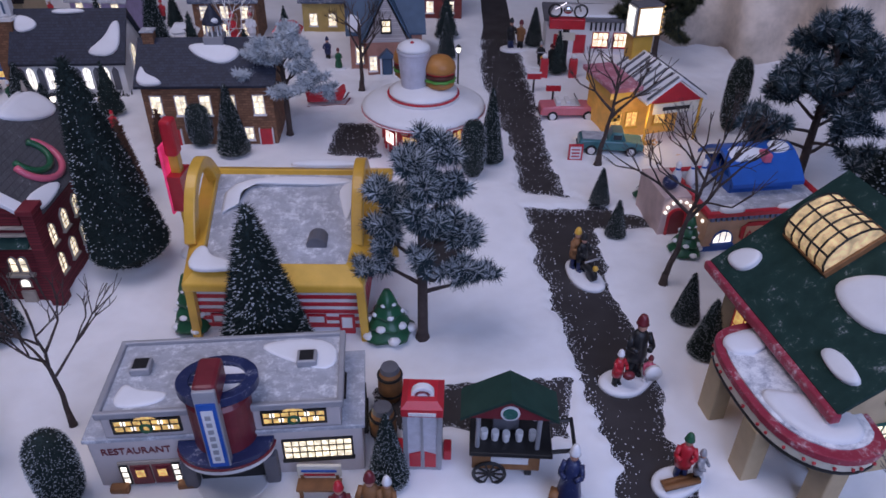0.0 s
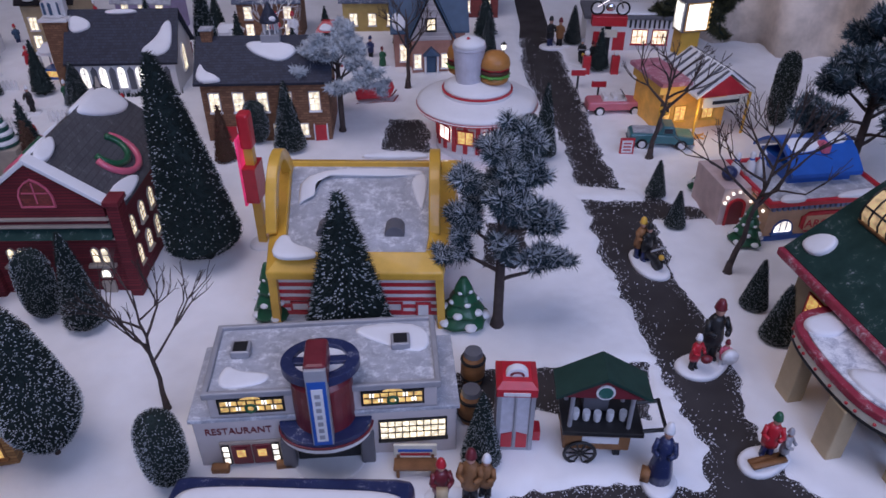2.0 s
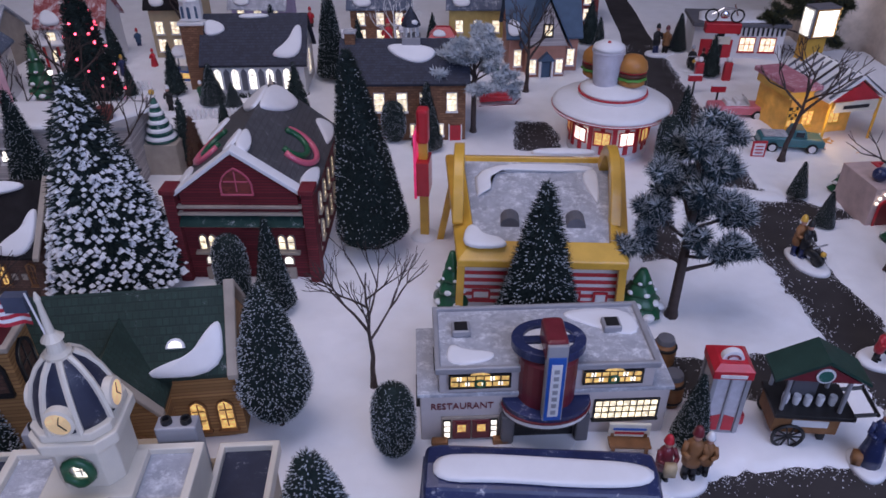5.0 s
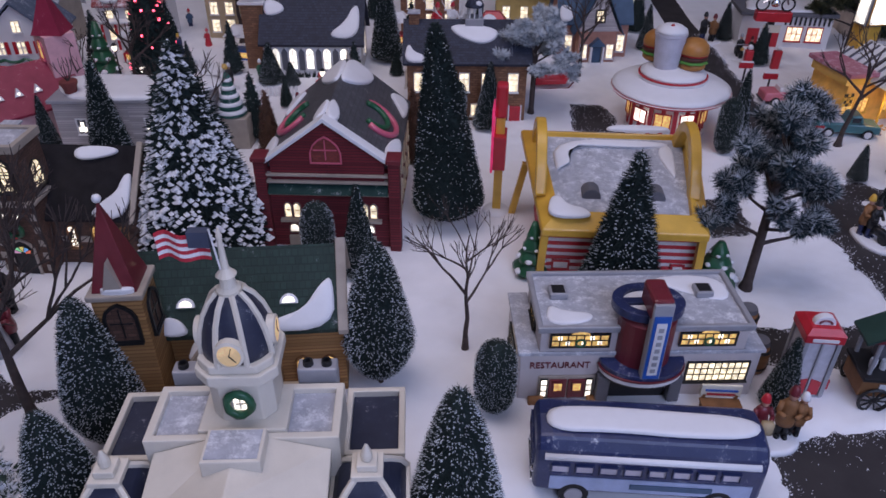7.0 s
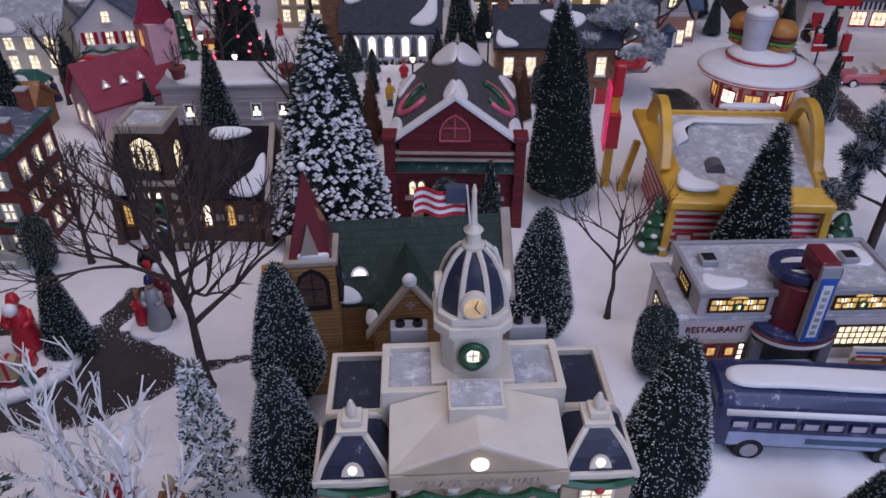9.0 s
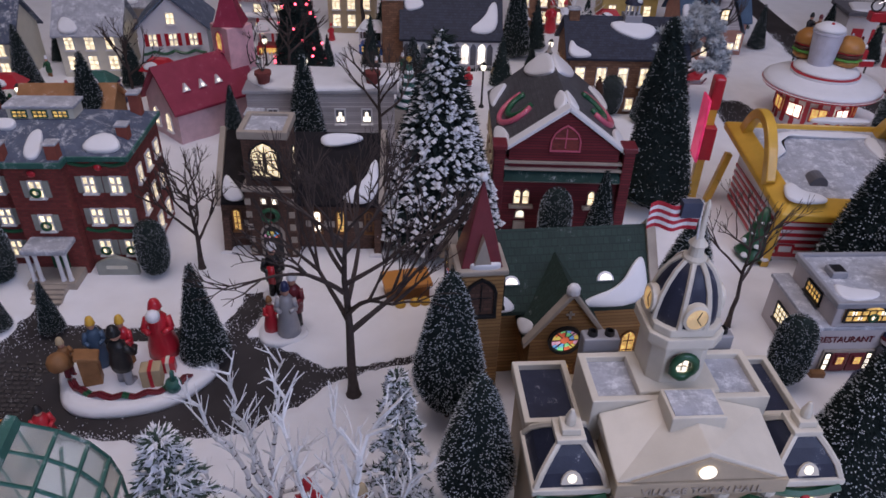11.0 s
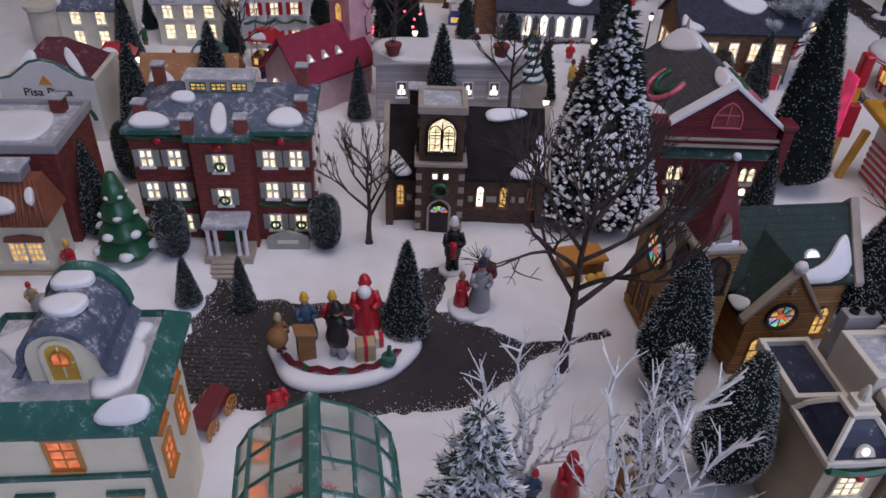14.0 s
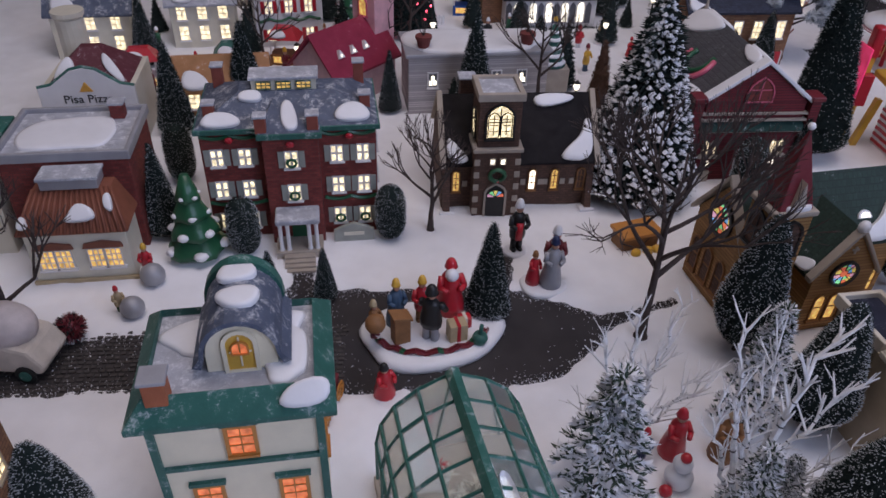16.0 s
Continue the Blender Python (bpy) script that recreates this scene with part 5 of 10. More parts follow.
    snow_patch(ob, (cx, cy - 0.021, 0.1685), (1, 0, 0), (0, 1, 0), [(-0.012, -0.001), (0.018, -0.001), (0.016, 0.009), (-0.010, 0.008)], 0.005)
    s = Shape()
    s.ball((cx, cy, 0.250), 0.004, n=8)
    part("snow_cap", s, SNOWPAINT, ob, smooth=True)


def rose(parent, p, side, r):
    """A round window of coloured lit glass with spokes."""
    t = face(p, *side)
    s = Shape()
    s.t = t
    n = 24
    v = [(q * math.cos(2 * math.pi * i / n), q * math.sin(2 * math.pi * i / n), z) for q, z in ((r * 1.25, 0), (r * 1.25, 0.003), (r, 0.003), (r, 0.0004)) for i in range(n)]
    s.add(v, [(j * n + i, j * n + (i + 1) % n, (j + 1) * n + (i + 1) % n, (j + 1) * n + i) for j in range(3) for i in range(n)])
    ob = part("rose_window", s, DARK, parent, "round window of coloured glass")
    for k in range(8):
        a = math.pi * k / 4
        s = Shape()
        s.t = t
        s.tube((0.3 * r * math.cos(a), 0.3 * r * math.sin(a), 0.0014), (r * math.cos(a), r * math.sin(a), 0.0014), 0.0006, 0.0006, 4)
        part("spoke", s, DARK, ob)
    cols = [(1, 0.2, 0.1), (0.2, 0.5, 1), (1, 0.75, 0.2), (0.3, 0.9, 0.4), (1, 0.5, 0.7)]
    for ring, (q0, q1, count) in enumerate(((0.0, 0.34, 1), (0.36, 0.68, 8), (0.70, 0.99, 12))):
        for k in range(count):
            g = Shape()
            g.t = t
            a0, a1 = 2 * math.pi * k / count + (0.03 if count > 1 else 0), 2 * math.pi * (k + 1) / count - (0.03 if count > 1 else 0)
            arc = np.linspace(a0, a1, 4 if count > 1 else 17)
            pts = [(q1 * r * math.cos(a), q1 * r * math.sin(a), 0.0008) for a in (arc if count > 1 else arc[:-1])]
            if count > 1:
                pts += [(q0 * r * math.cos(a), q0 * r * math.sin(a), 0.0008) for a in arc[::-1]]
            g.add(pts, [tuple(range(len(pts)))])
            i = (k * 2 + ring) % 5
            part("pane", g, mat("stained_pane_%s" % "abcde"[i], cols[i], 0.3, bump=0, emit=cols[i], strength=0.8), ob)
    return ob


build_chapel()


def build_town_hall():
    ob = thing("town_hall", -0.440, 0.352, 0, 5.0, "white town hall with dark blue roofs and a ribbed dome", "town hall")
    s = Shape()
    s.box(-0.108, 0.108, -0.014, 0.068, -0.002, 0.104)
    part("main_block", s, HALLTAN, ob, bevel=0.001)
    s = Shape()
    s.box(-0.058, 0.058, -0.060, 0.066, -0.002, 0.131)
    part("middle_block", s, HALLTAN, ob)
    # flat dark roofs framed in white
    for x0, x1 in ((-0.113, -0.066), (0.066, 0.113)):
        s = Shape()
        parapet(s, x0, x1, 0.002, 0.072, 0.104, 0.117, 0.005)
        part("roof_frame", s, IVORY, ob, bevel=0.001)
        s = Shape()
        s.box(x0 + 0.005, x1 - 0.005, 0.007, 0.067, 0.104, 0.111)
        part("roof", s, HALLROOF, ob)
    s = Shape()
    parapet(s, -0.068, 0.068, -0.014, 0.040, 0.112, 0.154, 0.006)
    part("attic", s, IVORY, ob, bevel=0.001)
    s = Shape()
    s.box(-0.062, 0.062, -0.008, 0.034, 0.108, 0.149)
    part("attic_roof", s, FROSTROOF, ob)
    s = Shape()
    s.box(-0.031, 0.031, -0.0075, 0.0335, 0.1492, 0.1562)
    part("drum_plinth", s, IVORY, ob, bevel=0.001)
    for x in (-0.047, 0.047):
        s = Shape()
        s.box(x - 0.015, x + 0.015, 0.0445, 0.058, 0.104, 0.163)
        c = part("chimney", s, GREYTRIM, ob, "grey double chimney", 0.0015)
        for q in (-0.007, 0.007):
            s = Shape()
            s.lathe([(0.0042, 0.1631), (0.0038, 0.167), (0.0026, 0.167), (0.0026, 0.1635)], (x + q, 0.051, 0), 12)
            part("flue", s, DARK, c)
    for x0, x1 in ((-0.108, -0.060), (0.060, 0.108)):
        s = Shape()
        s.extrude([(-0.040, 0.104), (0.002, 0.113), (0.002, 0.095), (-0.040, 0.095)], x0, x1, "x")
        part("lower_roof", s, HALLROOF, ob)
    # portico with its pediment roof
    s = Shape()
    s.add([(-0.062, -0.070, 0.132), (0.062, -0.070, 0.132), (0.0, -0.070, 0.160), (-0.062, -0.0145, 0.132), (0.062, -0.0145, 0.132), (-0.062, -0.0145, 0.143), (0.0, -0.0145, 0.162), (0.062, -0.0145, 0.143)],
          [(0, 1, 2), (0, 2, 6, 5), (2, 1, 7, 6), (0, 5, 3), (1, 4, 7), (3, 5, 6, 7, 4), (0, 3, 4, 1)])
    part("portico_roof", s, IVORY, ob, bevel=0.001)
    s = Shape()
    s.extrude([(-0.052, 0.134), (0.052, 0.134), (0.0, 0.156)], -0.0715, -0.070, "y")
    part("pediment", s, HALLTAN, ob)
    s = Shape()
    s.t = face((0, -0.0718, 0.143), *FRONT)
    s.lathe([(0.006, 0), (0.006, 0.0015), (0.0, 0.0025)], n=14)
    part("medallion", s, LITWHITE, ob, "glowing round medallion")
    s = Shape()
    s.box(-0.062, 0.062, -0.072, -0.060, 0.118, 0.132)
    part("entablature", s, HALLTAN, ob, bevel=0.001)
    lettering(ob, "VILLAGE TOWN HALL", (0, -0.0725, 0.1212), FRONT, 0.0088, STONE)
    s = Shape()
    s.box(-0.020, 0.020, -0.044, -0.0145, 0.150, 0.166)
    sk = part("roof_hatch", s, IVORY, ob, bevel=0.001)
    s = Shape()
    s.box(-0.0175, 0.0175, -0.0415, -0.0170, 0.1661, 0.1668)
    part("hatch_top", s, FROSTROOF, sk)
    for x in (-0.052, -0.018, 0.018, 0.052):
        s = Shape()
        s.lathe([(0.007, -0.002), (0.007, 0.004), (0.0048, 0.007), (0.0042, 0.110), (0.0065, 0.114), (0.0065, 0.118)], (x, -0.066, 0), 12)
        part("column", s, IVORY, ob, smooth=False)
    g = Shape()
    for i in range(24):
        a, b = -0.056 + 0.112 * i / 24, -0.056 + 0.112 * (i + 1) / 24
        f = lambda q: 0.115 - 0.008 * abs(math.sin(q / 0.112 * math.pi * 3))
        g.tube((a, -0.0735, f(a)), (b, -0.0735, f(b)), 0.0034, 0.0034, 6)
    part("garland", g, GREEN, ob, "green pine garland")
    for x in (-0.03, 0.0, 0.03):
        window(ob, (x, -0.0604, 0.045), FRONT, 0.016, 0.034, 2, 3, "flat", IVORY, LIT)
    # corner pavilions with small curved roofs
    for sgn in (-1, 1):
        cx, cy = sgn * 0.088, -0.030
        s = Shape()
        s.box(cx - 0.026, cx + 0.026, cy - 0.026, cy + 0.034, -0.002, 0.106)
        part("pavilion", s, HALLTAN, ob, bevel=0.001)
        s = Shape()
        s.box(cx - 0.029, cx + 0.029, cy - 0.029, cy + 0.029, 0.106, 0.112)
        part("cornice", s, IVORY, ob, bevel=0.001)
        s = Shape()
        v = []
        rings = [(0.026, 0.112), (0.022, 0.122), (0.015, 0.132), (0.009, 0.139)]
        for r, z in rings:
            v += [(cx - r, cy - r, z), (cx + r, cy - r, z), (cx + r, cy + r, z), (cx - r, cy + r, z)]
        s.add(v, [(j * 4 + i, j * 4 + (i + 1) % 4, j * 4 + 4 + (i + 1) % 4, j * 4 + 4 + i) for j in range(3) for i in range(4)] + [(12, 13, 14, 15), (3, 2, 1, 0)])
        roof = part("pavilion_roof", s, HALLROOF, ob)
        for a, b in ((-1, -1), (1, -1), (1, 1), (-1, 1)):
            q = Shape()
            for (r0, z0), (r1, z1) in zip(rings, rings[1:]):
                q.tube((cx + a * r0, cy + b * r0, z0), (cx + a * r1, cy + b * r1, z1), 0.0026, 0.0026, 6)
            part("hip_rib", q, IVORY, roof)
        s = Shape()
        s.box(cx - 0.011, cx + 0.011, cy - 0.011, cy + 0.011, 0.139, 0.144)
        s.box(cx - 0.007, cx + 0.007, cy - 0.007, cy + 0.007, 0.144, 0.150)
        s.lathe([(0.004, 0.150), (0.004, 0.156), (0.0012, 0.164)], (cx, cy, 0), 10)
        part("finial", s, IVORY, ob, bevel=0.0008)
        s = Shape()
        s.t = face((cx, cy - 0.0235, 0.114), (1, 0, 0), (0, -0.9, 0.43))
        s.extrude([(0.008 * math.cos(t), 0.010 * math.sin(t)) for t in np.linspace(0, math.pi, 9)], -0.006, 0.004, "z")
        d = part("dormer", s, IVORY, ob)
        s2 = Shape()
        s2.t = s.t
        s2.ball((0, 0.0045, 0.004), 0.0035, 0.0035, 0.0012, 10)
        part("lamp", s2, LITWHITE, d, "bright dormer lamp")
        for z in (0.03, 0.072):
            window(ob, (cx, cy - 0.0264, z), FRONT, 0.022, 0.022, 3, 3, "flat", IVORY, LIT)
        g = Shape()
        for i in range(10):
            a, b = -0.026 + 0.052 * i / 10, -0.026 + 0.052 * (i + 1) / 10
            f = lambda q: 0.105 - 0.006 * math.cos(q / 0.026 * math.pi / 2)
            g.tube((cx + a, cy - 0.029, f(a)), (cx + b, cy - 0.029, f(b)), 0.0036, 0.0036, 6)
        gl = part("garland", g, GREEN, ob, "green pine garland with red bow")
        b = Shape()
        b.ball((cx, cy - 0.033, 0.098), 0.004, 0.002, 0.003, 8)
        part("bow", b, RED, gl, smooth=True)
    # clock drum and ribbed dome
    below = list(ob.children)
    cy = 0.024
    s = Shape()
    s.extrude([(0.0258 * a, cy + 0.0258 * b) for a, b in ((-1, -0.62), (-0.62, -1), (0.62, -1), (1, -0.62), (1, 0.62), (0.62, 1), (-0.62, 1), (-1, 0.62))], 0.159, 0.197, "z")
    part("drum", s, IVORY, ob, bevel=0.001)
    s = Shape()
    for k, z0, z1 in ((1.10, 0.192, 0.197), (1.26, 0.197, 0.206), (1.14, 0.206, 0.213)):
        s.extrude([(0.0258 * k * a, cy + 0.0258 * k * b) for a, b in ((-1, -0.62), (-0.62, -1), (0.62, -1), (1, -0.62), (1, 0.62), (0.62, 1), (-0.62, 1), (-1, 0.62))], z0, z1, "z")
    part("drum_cornice", s, IVORY, ob, bevel=0.0012)
    prof = [(0.0290, 0.211), (0.0285, 0.220), (0.0262, 0.231), (0.0222, 0.242), (0.0162, 0.2515), (0.0090, 0.258)]
    s = Shape()
    s.lathe(prof, (0, cy, 0), 32)
    part("dome", s, HALLROOF, ob, "dark blue dome", smooth=True)
    for k in range(8):
        a = math.pi / 8 + math.pi * k / 4
        q = Shape()
        for (r0, z0), (r1, z1) in zip(prof, prof[1:]):
            q.tube(((r0 + 0.0006) * math.cos(a), cy + (r0 + 0.0006) * math.sin(a), z0), ((r1 + 0.0006) * math.cos(a), cy + (r1 + 0.0006) * math.sin(a), z1), 0.0027, 0.0025, 6)
        part("dome_rib", q, IVORY, ob)
    for k in range(4):
        a = -math.pi / 2 + k * math.pi / 2
        n = (math.cos(a), math.sin(a), 0.0)
        u = (-math.sin(a), math.cos(a), 0)
        c = Shape()
        c.t = face((0.0262 * n[0], cy + 0.0262 * n[1], 0.224), u, n)
        c.lathe([(0.0112, -0.004), (0.0112, 0.0045), (0.0090, 0.0055), (0.0090, 0.0040)], n=24)
        cl = part("clock_surround", c, IVORY, ob)
        c2 = Shape()
        c2.t = c.t
        c2.lathe([(0.0089, 0.0041), (0.0089, 0.0049)], n=24)
        part("clock_face", c2, mat("clock_face_glow", (0.8, 0.6, 0.3), 0.4, emit=(1, 0.6, 0.25), strength=0.5), cl, "warm glowing clock face")
        h = Shape()
        h.t = c.t
        for deg in (20, 140):
            q = radians(deg)
            h.tube((0, 0, 0.0053), (0.007 * math.sin(q), 0.007 * math.cos(q), 0.0053), 0.0005, 0.0004, 4)
        part("clock_pointer", h, DARK, cl)
    wreath(ob, (0, cy - 0.0262, 0.179), FRONT, 0.010)
    window(ob, (0, cy - 0.0260, 0.171), FRONT, 0.010, 0.018, 2, 3, "round", IVORY, LITWHITE, sill=False, rim=0.001)
    s = Shape()
    s.lathe([(0.0095, 0.255), (0.0095, 0.260), (0.0065, 0.262), (0.0055, 0.269), (0.0080, 0.271), (0.0032, 0.276), (0.0018, 0.298), (0.0024, 0.301), (0.0008, 0.306)], (0, cy, 0), 14)
    part("lantern", s, IVORY, ob, smooth=False)
    # the drum and dome stand a little slimmer than drawn above
    slim = Matrix.Translation((0, cy, 0.156)) @ Matrix.Diagonal((0.87, 0.87, 1.0, 1)) @ Matrix.Translation((0, -cy, -0.159))
    for c in ob.children:
        if c not in below:
            c.matrix_local = slim @ c.matrix_local


HALLTAN = mat("tan_hall_wall", (0.46, 0.37, 0.26), 0.5, var=0.15, scale=50, bump=0.15)
build_town_hall()


def build_flag():
    ob = thing("flag", -0.482, 0.372, 0.300, 3.5, "small red and white striped flag with a dark canton", "flag", size=(0.85, 0.85, 0.85))
    n = 12
    for k in range(7):
        s = Shape()
        v = []
        for i in range(n + 1):
            x = 0.040 * i / n
            y = 0.0026 * math.sin(x * 260)
            z = 0.0016 * math.sin(x * 180) - 0.008 * (k + 0) / 7 * 2.9
            v += [(x, y, z), (x, y, z - 0.0033), (x, y + 0.0008, z - 0.0033), (x, y + 0.0008, z)]
        s.add(v, [(i * 4 + a, i * 4 + 4 + a, i * 4 + 4 + (a + 1) % 4, i * 4 + (a + 1) % 4) for i in range(n) for a in range(4)])
        part("stripe", s, FLAGRED if k % 2 == 0 else WHITE, ob)
    s = Shape()
    s.box(0.025, 0.0405, -0.0035, 0.0045, -0.0105, 0.003)
    part("canton", s, mat("dark_canton", (0.05, 0.06, 0.10), 0.8), ob)
    s = Shape()
    s.tube((0.041, 0, 0.004), (0.045, 0, -0.04), 0.0008, 0.0008, 6)
    part("staff", s, WHITE, ob)


build_flag()


def build_bus():
    ob = thing("coach", -0.124, 0.447, 0, -1.0, "navy and white streamlined coach with snow on its roof", "bus")
    L, W = 0.098, 0.031
    sec = [(-W, 0.014), (-W, 0.052), (-W * 0.94, 0.064), (-W * 0.72, 0.074), (0, 0.078), (W * 0.72, 0.074), (W * 0.94, 0.064), (W, 0.052), (W, 0.014)]

    def hull(s, keep, grow=0.0):
        xs = [(-L, 0.90), (-L * 0.96, 0.97), (-L * 0.86, 1.0), (L * 0.86, 1.0), (L * 0.96, 0.97), (L, 0.90)]
        pts = [p for p in sec if keep(p)]
        k = len(pts)
        v = [(x * (1 + grow), y * q * (1 + 2 * grow), 0.014 + (z - 0.014) * (q + grow)) for x, q in xs for y, z in pts]
        s.add(v, [(i * k + j, (i + 1) * k + j, (i + 1) * k + (j + 1) % k, i * k + (j + 1) % k) for i in range(5) for j in range(k)] + [tuple(range(k)), tuple(5 * k + j for j in range(k))])

    s = Shape()
    hull(s, lambda p: True)
    part("body", s, NAVY, ob, bevel=0.003)
    for sgn in (-1, 1):
        s = Shape()
        s.box(-0.084, 0.088, sgn * W - 0.0008, sgn * W + 0.0008, 0.018, 0.034)
        part("side_panel", s, mat("pale_blue_side", (0.36, 0.42, 0.60), 0.4), ob, "pale blue lower side panel")
        bars(ob, (0.02, sgn * (W + 0.0006), 0.023), FRONT if sgn < 0 else BACK, 0.07, 0.006, BLUEGREY)
        for k in range(8):
            x = -0.076 + 0.0205 * k
            window(ob, (x, sgn * (W + 0.0002), 0.0405), FRONT if sgn < 0 else BACK, 0.014, 0.0085, 1, 1, "flat", NAVY, mat("pale_bus_glass", (0.55, 0.50, 0.55), 0.15), rim=0.001, sill=False)
        s = Shape()
        s.tube((-0.090, sgn * W * 0.96, 0.057), (0.090, sgn * W * 0.96, 0.057), 0.0034, 0.0034, 8)
        part("roof_rail_snow", s, SNOWPAINT, ob, smooth=True)
    snow_patch(ob, (0, 0, 0.0775), (1, 0, 0), (0, 1, 0), [(-0.088, -0.020), (-0.03, -0.017), (0.03, -0.020), (0.09, -0.016), (0.092, 0.006), (0.02, 0.008), (-0.05, 0.010), (-0.09, 0.006)], 0.003)
    for x in (-0.062, 0.062):
        for sgn in (-1, 1):
            s = Shape()
            s.t = pose(x, sgn * 0.028, 0.012, 90, 0, 0)
            s.lathe([(0.0135, -0.004), (0.0135, 0.004)], n=20)
            w = part("wheel", s, RUBBER, ob, bevel=0.001)
            s = Shape()
            s.t = pose(x, sgn * 0.0325, 0.012, 90, 0, 0)
            s.lathe([(0.008, -0.0008), (0.008, 0.0008), (0.003, 0.0016)], n=16)
            part("rim", s, GREYTRIM, w)
    for y in (-0.018, 0.018):
        s = Shape()
        s.ball((-L * 0.99, y, 0.026), 0.003, 0.004, 0.004, 10)
        part("headlight", s, CHROME, ob, smooth=True)
    s = Shape()
    s.box(-L - 0.002, -L + 0.004, -0.024, 0.024, 0.014, 0.019)
    part("bumper", s, CHROME, ob, bevel=0.001)
    window(ob, (-L * 0.995, 0, 0.040), LEFT, 0.044, 0.016, 2, 1, "flat", NAVY, mat("pale_bus_glass", (0.55, 0.50, 0.55), 0.15), rim=0.001, sill=False)


build_bus()

# ---- buildings of the west end ----
def hip_roof(s, x0, x1, y0, y1, z0, z1, inset):
    v = [(x0, y0, z0), (x1, y0, z0), (x1, y1, z0), (x0, y1, z0), (x0 + inset, y0 + inset, z1), (x1 - inset, y0 + inset, z1), (x1 - inset, y1 - inset, z1), (x0 + inset, y1 - inset, z1)]
    s.add(v, [(0, 3, 2, 1), (4, 5, 6, 7)] + [(i, (i + 1) % 4, 4 + (i + 1) % 4, 4 + i) for i in range(4)])


def chimney(parent, x, y, z0, z1, r, material, cap=None):
    s = Shape()
    s.box(x - r, x + r, y - r, y + r, z0, z1)
    c = part("chimney", s, material, parent, bevel=0.0006)
    s = Shape()
    s.box(x - r * 1.25, x + r * 1.25, y - r * 1.25, y + r * 1.25, z1, z1 + 0.003)
    part("chimney_cap", s, cap or FROSTROOF, c, bevel=0.0008)
    return c


def shuttered(parent, p, side, w, h, shutter, frame=None, wr=False):
    t = face(p, *side)
    o = window(parent, p, side, w, h, 2, 2, "flat", frame or WHITE, LIT, rim=0.0014, bar=0.0030)
    for sgn in (-1, 1):
        s = Shape()
        s.t = t
        s.box(min(sgn * (w / 2 + 0.0018), sgn * (w / 2 + 0.0088)), max(sgn * (w / 2 + 0.0018), sgn * (w / 2 + 0.0088)), -0.001, h + 0.001, 0, 0.0018)
        part("shutter", s, shutter, o, bevel=0.0004)
    if wr:
        wreath(parent, Vector(p) + 0.002 * Vector(side[1]) + Vector((0, 0, h * 0.35)), side, 0.0052)
    return o


SHUTTER = mat("grey_green_shutter", (0.34, 0.35, 0.31), 0.5)


